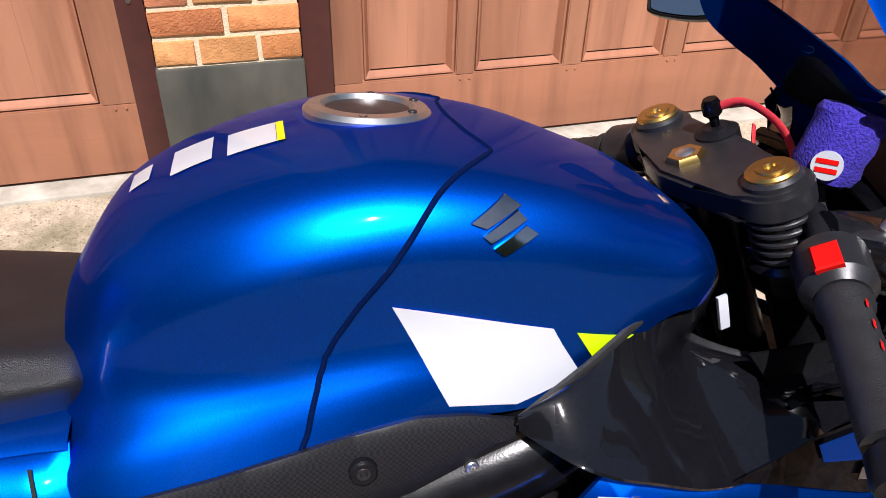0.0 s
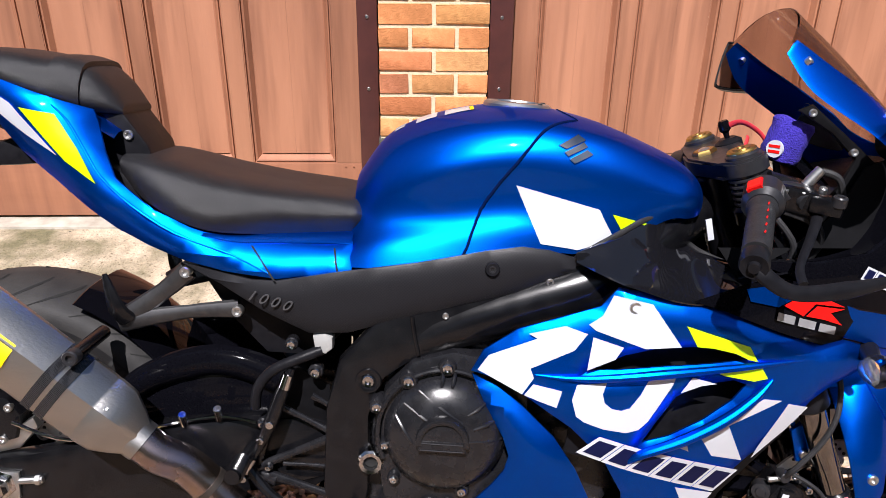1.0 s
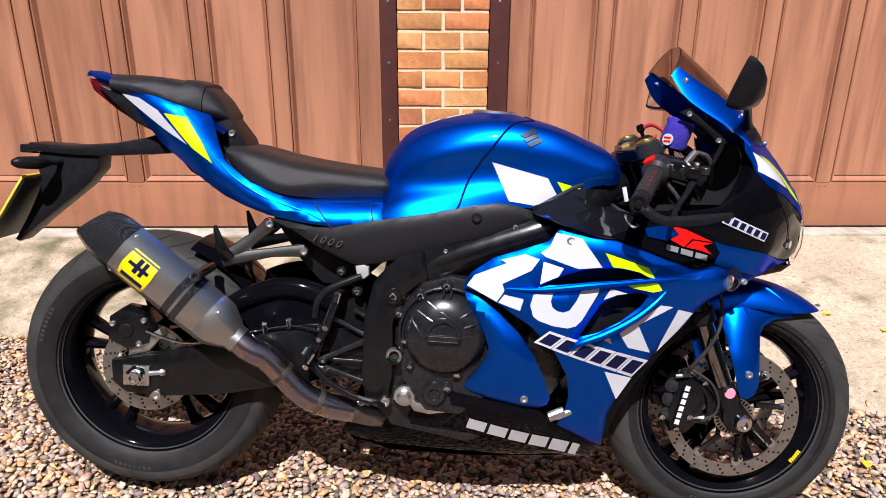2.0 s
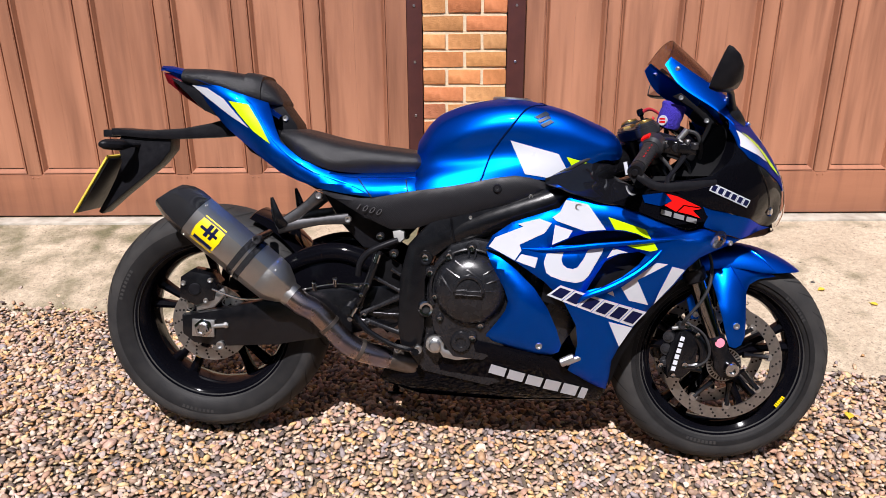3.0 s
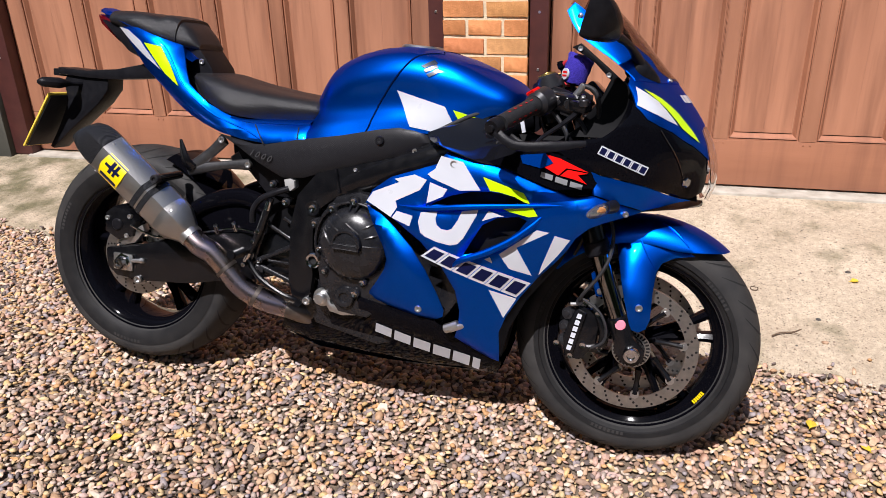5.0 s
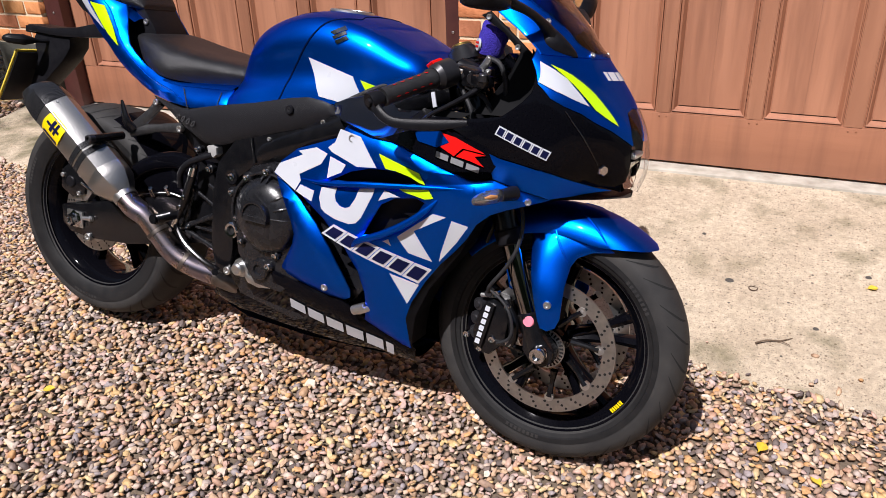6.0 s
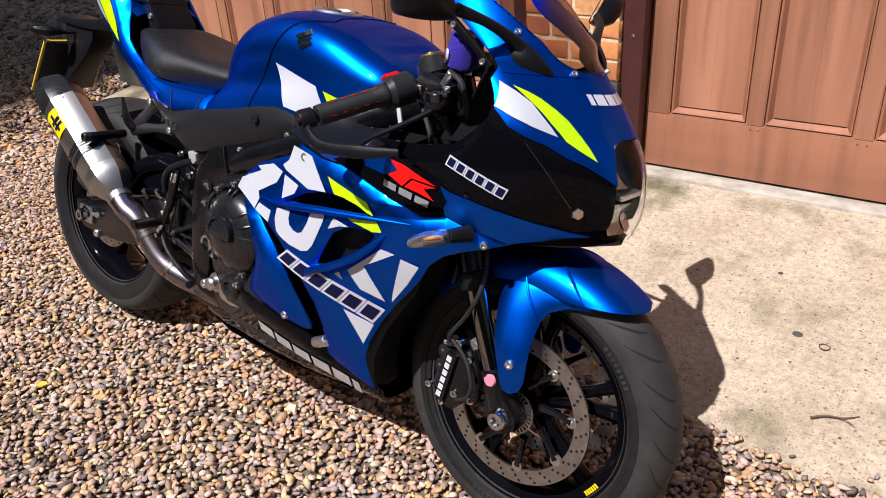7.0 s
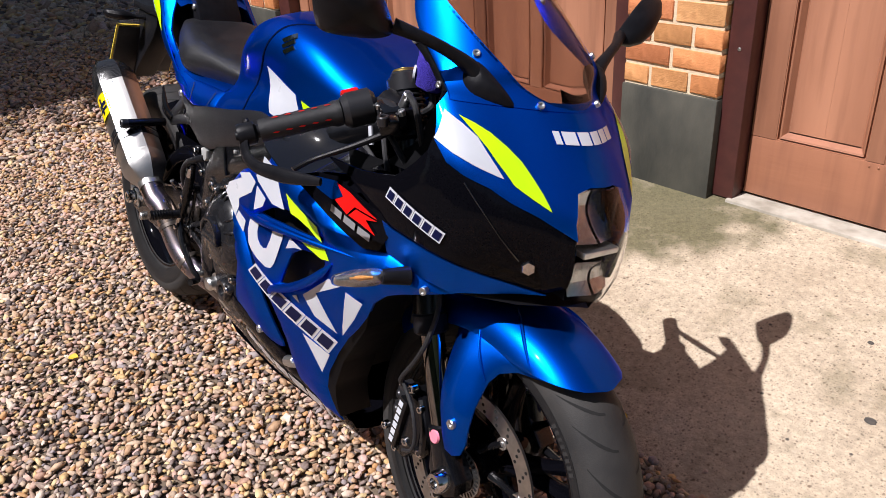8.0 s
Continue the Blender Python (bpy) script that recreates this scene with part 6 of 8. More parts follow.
part("key_strap", tube(bmesh.new(), [c, c + Vector((0.02, -0.02, 0.012)), c + Vector((0.045, -0.045, -0.004)), c + Vector((0.05, -0.07, -0.03)), c + Vector((0.035, -0.075, -0.045)), c + Vector((0.02, -0.055, -0.035)), c + Vector((0.03, -0.03, -0.01))], 0.005, 8, 5, 0.35), STRAP, lockset, "red woven key strap")
# lower yoke and steering head
bm = bmesh.new()
skin_rings(bm, [[(x * 0.9, y, z) for x, y in line] for z in (-0.02, 0.02)], True, True)
bm.transform(Matrix.Translation(fork_at(0.69, 0)) @ pose(0, 0, 0, 0, -23.3, 0))
part("lower_yoke", bm, FRAME, bike, "black lower yoke")
part("steering_head", rod(bmesh.new(), fork_at(0.89, 0) + Vector((-0.03, 0, 0)), fork_at(0.67, 0) + Vector((-0.03, 0, 0)), 0.036, 24), FRAME, bike, "black steering head")

# calipers
for s in (-1, 1):
    bm = bmesh.new()
    prism(bm, [(1.262, 0.262), (1.300, 0.258), (1.335, 0.30), (1.338, 0.35), (1.322, 0.395), (1.285, 0.40), (1.262, 0.36), (1.252, 0.31)], s * 0.05, s * 0.118, 0.012)
    cal = part("brake_caliper", bm, FRAME, bike, "black radial brake caliper")
    bm = bmesh.new()
    prism(bm, [(1.262, 0.28), (1.283, 0.275), (1.304, 0.385), (1.283, 0.39)], s * 0.117, s * 0.128, 0.004)
    part("caliper_rib", bm, FRAME, cal)
    for k in range(6):
        t = k / 6
        o = [(1.266 + 0.0185 * t * 1.0 + a, 0.287 + 0.100 * t + b) for a, b in ((0, 0), (0.011, -0.002), (0.0135, 0.010), (0.0025, 0.012))]
        part("caliper_bar", prism(bmesh.new(), o, s * 0.1278, s * 0.1288), WHITE, cal, "white bar on the caliper")
    for x, z, r in ((1.256, 0.372, 0.015), (1.253, 0.338, 0.0155), (1.254, 0.303, 0.015)):
        part("piston_housing", lathe(bmesh.new(), [(0, 0.004), (r * 0.5, 0.004), (r * 0.6, 0.001), (r, 0.0), (r * 1.05, -0.02)], (x, s * 0.108, z), (-0.5, s, 0), 18), DARKMETAL, cal)
    for x, z, r in ((1.240, 0.297, 0.008), (1.304, 0.301, 0.0085), (1.345, 0.302, 0.008), (1.300, 0.412, 0.009), (1.330, 0.386, 0.007), (1.276, 0.270, 0.007)):
        bolt(cal, (x, s * 0.119, z), r, (0, s, 0), CHROME)
    part("caliper_bridge", tube(bmesh.new(), [(1.318, s * 0.105, 0.395), (1.345, s * 0.112, 0.36), (1.352, s * 0.114, 0.33), (1.345, s * 0.112, 0.302), (1.300, s * 0.112, 0.296)], [0.010, 0.012, 0.012, 0.011, 0.008], 10, 4), FRAME, cal)
    part("banjo", rod(bmesh.new(), (1.284, s * 0.105, 0.410), (1.284, s * 0.128, 0.410), 0.009, 12), DARKMETAL, cal)
    part("pad_spring", rod(bmesh.new(), (1.262, s * 0.112, 0.398), (1.30, s * 0.112, 0.404), 0.005, 10), ALLOY, cal)
    part("brake_hose", tube(bmesh.new(), [(1.284, s * 0.124, 0.412), (1.290, s * 0.138, 0.434), (1.325, s * 0.142, 0.490), (1.343, s * 0.135, 0.545), (1.335, s * 0.118, 0.61), (1.28, s * 0.1, 0.70)], 0.0045, 8, 6), GRIP, bike, "black brake hose")
    part("sensor_wire", tube(bmesh.new(), [(1.285, s * 0.130, 0.425), (1.334, s * 0.142, 0.399), (1.356, s * 0.146, 0.358), (1.352, s * 0.146, 0.325), (1.325, s * 0.142, 0.305)], 0.0035, 8, 6), GRIP, bike, "thin black sensor wire")

# front mudguard: a crown over the tyre with long side cheeks
FC = Vector((1.422, 0, 0.303))


def guard_at(a, u):
    """a: degrees round the wheel from straight ahead; u: -1 to 1 across."""
    r = 0.318 - 0.052 * abs(u) ** 2.6 + 0.004 * (1 - abs(u))
    w = 0.076 + 0.01 * math.sin(radians(a))
    return FC + Vector((math.cos(radians(a)) * r, w * math.sin(u * 1.4) / math.sin(1.4), math.sin(radians(a)) * r))


rows = []
for i in range(45):
    t = i / 44
    a = 53 + 87 * t
    lim = math.sqrt(max(1 - (1 - min(t / 0.30, 1.0)) ** 2, 0.004))
    rows.append([guard_at(a, lim * u) for u in np.linspace(-1, 1, 25)])
guard = part("front_mudguard", sheet(rows, 0.003), BLUE, bike, "blue front mudguard")
GS = web([(1.34, 0.53, 0.09), (1.46, 0.52, 0.09), (1.44, 0.37, 0.128), (1.47, 0.40, 0.124), (1.37, 0.45, 0.132), (1.46, 0.45, 0.118), (1.40, 0.53, 0.108), (1.52, 0.55, 0.07)])
for s in (-1, 1):
    ch = part("mudguard_cheek", panel([(1.352, 0.556), (1.40, 0.586), (1.455, 0.580), (1.50, 0.566), (1.535, 0.548), (1.49, 0.540), (1.462, 0.525), (1.452, 0.505), (1.450, 0.46), (1.453, 0.392), (1.446, 0.368), (1.430, 0.358), (1.414, 0.362), (1.406, 0.378), (1.378, 0.465)], GS, (), 0.003, 0.0, 0.015, 0.006, 0.014, s), BLUE, guard)
    bolt(ch, (1.424, s * 0.131, 0.420), 0.009, (0, s, 0))
    # folded ridges running down from the crown
    part("ridge", tube(bmesh.new(), [(x, s * (GS(x, z)[1] + 0.0005), z) for x, z in ((1.400, 0.586), (1.415, 0.56), (1.432, 0.535), (1.450, 0.510))], [0.001, 0.0026, 0.0026, 0.001], 8, 4), BLUE, ch)
    part("ridge", tube(bmesh.new(), [guard_at(a, s * u) + Vector((0, s * 0.0005, 0.0005)) for a, u in ((88, 0.30), (82, 0.50), (76, 0.70), (70, 0.86))], [0.001, 0.003, 0.003, 0.001], 8, 4), BLUE, guard)
    bm = bmesh.new()
    prism(bm, [(1.30, 0.475), (1.325, 0.50), (1.345, 0.45), (1.335, 0.42), (1.318, 0.42)], s * 0.075, s * 0.085, 0.002)
    ck = part("mudguard_stay", bm, BLUE, guard)
    bolt(ck, (1.327, s * 0.088, 0.435), 0.008, (0, s, 0))

# -- handlebars --
for s in (-1, 1):
    a, b = Vector((1.166, s * 0.135, 0.896)), Vector((1.083, s * 0.338, 0.828))
    d = (b - a).normalized()
    bar = part("handlebar", rod(bmesh.new(), a - d * 0.03, b, 0.011, 16), SATIN, bike, "black clip-on handlebar")
    part("bar_clamp", rod(bmesh.new(), fork_at(0.862, s * 0.104), fork_at(0.832, s * 0.104), 0.036, 24), FRAME, bar)
    g0, g1 = a + d * 0.085, b - d * 0.012
    prof, L = [], (g1 - g0).length
    for i in range(15):
        t = i / 14
        prof.append((0.0180 + (0.003 if i < 2 else 0) + 0.0006 * (i % 2), L * t))
    grip = part("grip", lathe(bmesh.new(), [(0.01, 0)] + prof + [(0.01, L)], g0, d, 24), GRIP, bar, "grey rubber grip with red slits")
    side, upv = d.cross(Vector((0, 0, 1))).normalized(), None
    upv = side.cross(d).normalized()
    bm = bmesh.new()
    for k in range(0, 9, 2):
        for row in range(3):
            ang = radians(20 + 75 * row)
            o = g0 + d * (0.02 + 0.0105 * k + 0.004 * row)
            n = upv * math.cos(ang) - side * math.sin(ang) if s < 0 else upv * math.cos(ang) + side * math.sin(ang)
            t = d.cross(n)
            q = [o + n * 0.0201 + d * e * 0.0056 + t * f * 0.0015 + d * f * 0.0024 for e, f in ((-1, 0), (0, 1), (1, 0), (0, -1))]
            bm.faces.new([bm.verts.new(p) for p in q])
    part("grip_slit", bm, RED if s < 0 else GROOVE, grip, "red slit")
    part("bar_end", lathe(bmesh.new(), [(0, 0.026), (0.007, 0.026), (0.008, 0.02), (0.017, 0.022), (0.019, 0.016), (0.018, -0.004), (0.012, -0.008)], b, d, 24), SATIN, bar, "black bar end")
    sw = a + d * 0.055
    bm = bmesh.new()
    tube(bm, [sw - d * 0.028, sw - d * 0.02, sw + d * 0.018, sw + d * 0.028], [0.021, 0.0295, 0.0295, 0.022], 18, 1)
    switch = part("switch_block", bm, DARKMETAL, bar, "black switch block")
    if s < 0:
        bm = bmesh.new()
        n = (upv + Vector((-0.75, -0.1, 0))).normalized()
        t = d.cross(n)
        o = sw + n * 0.029
        skin_rings(bm, [[o + d * e * 0.014 * f + t * q * 0.011 * f + n * h for e, q in ((-1, -1), (1, -1), (1, 1), (-1, 1))] for h, f in ((-0.005, 1), (0.003, 1), (0.005, 0.85))], True, True)
        part("kill_switch", bm, RED, switch, "red kill switch")
    # lever, its perch and the guard
    perch = part("lever_perch", tube(bmesh.new(), [a + d * 0.005 + Vector((0.0, 0, 0.0)), a + d * 0.01 + Vector((0.035, 0, -0.005)), a + d * 0.02 + Vector((0.062, 0, -0.01))], [0.022, 0.020, 0.014], 12, 3), SATIN, bar, "dark grey lever perch")
    pv = a + d * 0.02 + Vector((0.062, 0, -0.012))
    bolt(perch, pv + Vector((0, 0, 0.014)), 0.009, (0, 0, 1), DARKMETAL)
    part("lever", tube(bmesh.new(), [pv, pv + d * 0.03 + Vector((0.018, 0, -0.006)), pv + d * 0.08 + Vector((0.012, 0, -0.018)), pv + d * 0.14 + Vector((0.0, 0, -0.03)), pv + d * 0.175 + Vector((0.006, 0, -0.036))], [0.010, 0.009, 0.0075, 0.006, 0.007], 10, 5, 0.7), SATIN, bar, "black brake lever" if s < 0 else "black clutch lever")
    e = b + d * 0.006
    lg = part("lever_guard", tube(bmesh.new(), [e, e + Vector((0.012, s * 0.012, -0.016)), e + Vector((0.05, s * 0.014, -0.034)), e + Vector((0.12, s * 0.0, -0.03)), e + Vector((0.19, s * -0.02, -0.018))], [0.013, 0.011, 0.010, 0.012, 0.006], 10, 5, 0.55), SATIN, bar, "black lever guard")
# front master cylinder and its clamp
bm = bmesh.new()
tube(bm, [(1.165, -0.150, 0.885), (1.20, -0.158, 0.886), (1.235, -0.165, 0.882)], [0.020, 0.018, 0.012], 14, 3)
tube(bm, [(1.195, -0.135, 0.893), (1.21, -0.18, 0.878)], [0.014, 0.012], 12, 1)
mcf = part("front_master_cylinder", bm, DARKMETAL, bike, "dark grey front master cylinder")
bm = bmesh.new()
box(bm, (-0.030, -0.028, -0.019), (0.030, 0.028, 0.019), 0.007)
bm.transform(pose(1.205, -0.150, 0.884, 12, 8, -22))
part("cylinder_body", bm, FRAME, mcf)
bm = bmesh.new()
box(bm, (-0.022, -0.016, -0.012), (0.022, 0.016, 0.012), 0.006)
bm.transform(pose(1.236, -0.188, 0.878, 10, 5, -30))
pivot = part("lever_pivot", bm, FRAME, mcf)
bolt(pivot, (1.244, -0.205, 0.889), 0.010, (0, -0.2, 1), DARKMETAL)
for p in ((1.18, -0.170, 0.893), (1.205, -0.176, 0.892), (1.237, -0.166, 0.897)):
    bolt(mcf, p, 0.006, (0, -0.4, 1))
part("hose_union", rod(bmesh.new(), (1.215, -0.15, 0.895), (1.235, -0.155, 0.925), 0.008, 12), ALLOY, mcf, "bright hose union")
part("front_brake_hose", tube(bmesh.new(), [(1.235, -0.155, 0.922), (1.262, -0.16, 0.91), (1.275, -0.15, 0.86), (1.262, -0.12, 0.79), (1.25, -0.1, 0.72)], 0.0055, 8, 6), GRIP, mcf)
bm = bmesh.new()
prism(bm, [(1.090, 0.832), (1.099, 0.835), (1.108, 0.803), (1.099, 0.800)], -0.122, -0.117, 0.001)
part("warning_sticker", bm, WHITE, bike, "small white printed sticker")
# reservoir wrapped in a purple sweatband
rc = Vector((1.207, -0.085, 0.957))
bm = bmesh.new()
ax = Vector((0.25, -0.1, 1)).normalized()
prof = [(0.02, -0.032), (0.027, -0.030), (0.030, -0.02), (0.0295, -0.008), (0.031, 0.004), (0.030, 0.016), (0.031, 0.026), (0.028, 0.032), (0.023, 0.033), (0.021, 0.026)]
lathe(bm, prof, rc, ax, 40)
for v in bm.verts:
    v.co += Vector(noise.noise_vector(v.co * 60)) * 0.003
res = part("brake_reservoir", lathe(bmesh.new(), [(0, -0.035), (0.021, -0.035), (0.023, -0.03), (0.023, 0.026), (0.021, 0.03), (0, 0.03)], rc, ax, 28), SATIN, bike, "black brake fluid reservoir")
band = part("sweatband", bm, TOWEL, res, "purple towelling sweatband")
bm = bmesh.new()
nrm = Vector((-0.75, -0.65, 0.0)).normalized()
lathe(bm, [(0, 0.0), (0.013, 0.0), (0.013, -0.004)], rc + nrm * 0.0335 + Vector((0, 0, -0.012)), nrm, 24)
part("band_patch", bm, WHITE, band, "round white and red patch")
bm = bmesh.new()
for q in (-1, 1):
    t = Vector((0, 0, 1)).cross(nrm)
    o = rc + nrm * 0.0342 + Vector((0, 0, -0.012 + 0.004 * q))
    bm.faces.new([bm.verts.new(o + t * i * 0.009 + Vector((0, 0, j * 0.0022))) for i, j in ((-1, -1), (1, -1), (1, 1), (-1, 1))])
part("patch_print", bm, RED, band)
part("reservoir_hose", tube(bmesh.new(), [rc - ax * 0.035, rc + Vector((0.0, 0.0, -0.065)), Vector((1.20, -0.14, 0.872))], 0.006, 8, 5), GRIP, res)
for k, (p0, p1, p2, p3) in enumerate((((1.19, -0.16, 0.86), (1.24, -0.17, 0.84), (1.25, -0.14, 0.79), (1.20, -0.09, 0.72)), ((1.17, -0.15, 0.86), (1.21, -0.165, 0.81), (1.20, -0.14, 0.76), (1.15, -0.1, 0.72)),
                                      ((1.18, 0.15, 0.86), (1.23, 0.16, 0.82), (1.2, 0.12, 0.75), (1.15, 0.08, 0.7)))):
    part("control_cable", tube(bmesh.new(), [p0, p1, p2, p3], 0.005, 8, 6), GRIP, bike, "black control cable")

# -- frame, engine, swingarm --
FR = [(0.900, 0.775), (0.955, 0.745), (0.965, 0.712), (0.86, 0.672), (0.767, 0.640), (0.70, 0.613), (0.652, 0.590), (0.612, 0.558), (0.598, 0.50), (0.602, 0.375), (0.592, 0.30), (0.545, 0.30), (0.53, 0.369), (0.53, 0.508), (0.548, 0.59), (0.605, 0.660), (0.70, 0.70), (0.80, 0.74)]
frames = both("main_frame", lambda s: prism(bmesh.new(), FR, s * 0.150, s * 0.180, 0.010), FRAME, bike, "black twin-spar frame")
both("front_beam", lambda s: tube(bmesh.new(), [(0.60, s * 0.140, 0.585), (0.70, s * 0.146, 0.640), (0.82, s * 0.150, 0.690), (0.93, s * 0.150, 0.735), (1.02, s * 0.11, 0.80), (1.09, s * 0.05, 0.83)], [0.032, 0.040, 0.043, 0.043, 0.042, 0.04], 18, 5), FRAME, bike, "black frame beam")
for s, ob in zip((-1, 1), frames):
    for x, z, r in ((0.588, 0.312, 0.011), (0.534, 0.309, 0.009), (0.705, 0.672, 0.005), (0.855, 0.735, 0.006)):
        bolt(ob, (x, s * 0.182, z), r, (0, s, 0))
    part("bolt_cup", lathe(bmesh.new(), [(0.010, 0.001), (0.014, 0.003), (0.019, 0.003), (0.021, -0.004)], (0.594, s * 0.1805, 0.560), (0, s, 0), 24), FRAME, ob)
    bolt(ob, (0.594, s * 0.181, 0.560), 0.010, (0, s, 0), CHROME)
    # weld seam across the spar
    part("weld", tube(bmesh.new(), [(0.668, s * 0.183, 0.608), (0.660, s * 0.183, 0.640), (0.655, s * 0.182, 0.668)], 0.003, 8, 4), FRAME, ob)
    bm = bmesh.new()
    lathe(bm, [(0.0, -0.004), (0.011, -0.004), (0.012, 0.006), (0.018, 0.007), (0.0215, 0.003), (0.0215, -0.02)], (0.604, s * 0.186, 0.426), (0, s, 0), 10)
    part("pivot_nut", bm, CHROME, ob, "bright swingarm pivot nut")
    part("pivot_bore", rod(bmesh.new(), (0.604, s * 0.181, 0.426), (0.604, s * 0.1835, 0.426), 0.0108, 18), GROOVE, ob)
bm = bmesh.new()
prism(bm, [(0.55, 0.30), (0.60, 0.24), (0.78, 0.21), (0.93, 0.27), (1.02, 0.42), (1.02, 0.60), (0.90, 0.69), (0.72, 0.64), (0.62, 0.56), (0.57, 0.45)], -0.15, 0.15, 0.02)
engine = part("engine", bm, ENGINE, bike, "black inline engine block")
bm = bmesh.new()
prism(bm, [(0.66, 0.60), (0.62, 0.55), (0.605, 0.47), (0.625, 0.37), (0.68, 0.30), (0.76, 0.295), (0.815, 0.34), (0.84, 0.44), (0.84, 0.56), (0.79, 0.61), (0.72, 0.62)], -0.19, -0.14, 0.012)
cover = part("crankcase_cover", bm, ENGINE, engine, "black cast crankcase cover")
CC = (0.716, -0.19, 0.487)
clutch = part("clutch_cover", lathe(bmesh.new(), [(0.0, 0.040), (0.035, 0.039), (0.06, 0.034), (0.080, 0.024), (0.092, 0.010), (0.096, -0.01)], CC, (0, -1, 0), 56), ENGINE, cover, "domed black clutch cover")
for p, q, r in (((0.673, 0.562), (0.741, 0.521), 0.0042), ((0.652, 0.541), (0.717, 0.506), 0.0042), ((0.640, 0.521), (0.668, 0.484), 0.0040), ((0.747, 0.533), (0.778, 0.552), 0.0038), ((0.757, 0.512), (0.795, 0.525), 0.0038), ((0.752, 0.492), (0.806, 0.492), 0.0034), ((0.706, 0.570), (0.708, 0.592), 0.0034), ((0.722, 0.570), (0.726, 0.592), 0.0034)):
    ends = []
    for x, z in (p, q):
        d = math.hypot(x - CC[0], z - CC[2]) / 0.096
        ends.append(Vector((x, CC[1] - 0.040 * math.sqrt(max(1 - d * d, 0.0)) - 0.001, z)))
    part("cover_rib", tube(bmesh.new(), [ends[0], (ends[0] + ends[1]) / 2 + Vector((0, -0.004, 0)), ends[1]], [r * 0.6, r, r * 0.6], 8, 3), ENGINE, clutch)
bm = bmesh.new()
arc = [(0.712 + 0.040 * math.cos(radians(a)), 0.493 + 0.040 * math.sin(radians(a))) for a in range(-8, 189, 14)]
inner = [(0.712 + 0.031 * math.cos(radians(a)), 0.493 + 0.031 * math.sin(radians(a))) for a in range(188, -9, -14)]
prism(bm, arc + inner, -0.243, -0.222, 0.003)
part("cover_arch", bm, ENGINE, clutch)
part("arch_face", prism(bmesh.new(), [(0.712 + 0.033 * math.cos(radians(a)), 0.493 + 0.033 * math.sin(radians(a))) for a in range(-8, 189, 14)], -0.238, -0.215, 0.002), ENGINE, clutch)
bm = bmesh.new()
prism(bm, [(0.676, 0.478), (0.748, 0.478), (0.748, 0.496), (0.676, 0.496)], -0.240, -0.222, 0.003)
part("cover_bar", bm, ENGINE, clutch, "raised blank bar")
for z in (0.4815, 0.4925):
    part("bar_edge", rod(bmesh.new(), (0.680, -0.2405, z), (0.744, -0.2405, z), 0.0010, 8), DARKMETAL, clutch, "thin dark grey edge rod")
for x, z, r in ((0.656, 0.571, 0.0085), (0.713, 0.596, 0.0085), (0.610, 0.526, 0.0075), (0.625, 0.463, 0.006), (0.641, 0.406, 0.006), (0.748, 0.393, 0.0075), (0.728, 0.360, 0.0085), (0.765, 0.575, 0.007)):
    part("bolt_boss", lathe(bmesh.new(), [(0, 0.004), (r * 1.4, 0.004), (r * 1.7, 0.0), (r * 1.8, -0.03)], (x, -0.196, z), (0, -1, 0), 14), ENGINE, cover)
    bolt(cover, (x, -0.201, z), r, material=CHROME, name="cover_bolt", label="bright cover bolt")
# raised gasket rim round the cover
part("gasket_rim", tube(bmesh.new(), [(CC[0] + 0.103 * math.cos(a), -0.196, CC[2] + 0.105 * math.sin(a)) for a in np.linspace(0.35, 3.6, 24)], 0.004, 8, 2), ENGINE, cover)
bm = bmesh.new()
lathe(bm, [(0, 0.006), (0.012, 0.006), (0.014, 0.012), (0.024, 0.012), (0.028, 0.006), (0.028, -0.02)], (0.70, -0.19, 0.345), (0, -1, 0), 24)
part("oil_filler", bm, ENGINE, cover)
bm = bmesh.new()
prism(bm, [(0.648, 0.335), (0.660, 0.318), (0.690, 0.316), (0.750, 0.318), (0.735, 0.298), (0.690, 0.290), (0.655, 0.296), (0.642, 0.315)], -0.186, -0.13, 0.006)
part("sump_corner", bm, ALLOY, engine, "bare alloy sump corner")
bm = bmesh.new()
lathe(bm, [(0, 0.02), (0.012, 0.02), (0.016, 0.015), (0.016, -0.02)], (0.632, -0.185, 0.330), (0, -1, 0), 16)
part("water_joint", bm, ALLOY, engine, "bare alloy water joint")
part("joint_flange", lathe(bmesh.new(), [(0.014, 0.004), (0.024, 0.003), (0.025, -0.006), (0.014, -0.006)], (0.632, -0.180, 0.330), (0, -1, 0), 18), ALLOY, engine, "bare alloy joint flange")
bolt(engine, (0.612, -0.17, 0.318), 0.007, material=CHROME)
bm = bmesh.new()
rod(bm, (0.965, -0.175, 0.30), (1.0, -0.175, 0.318), 0.012, 10)
rod(bm, (0.98, -0.178, 0.302), (1.018, -0.178, 0.322), 0.008, 10)
part("hose_clip", bm, ALLOY, engine, "bright hose clip")

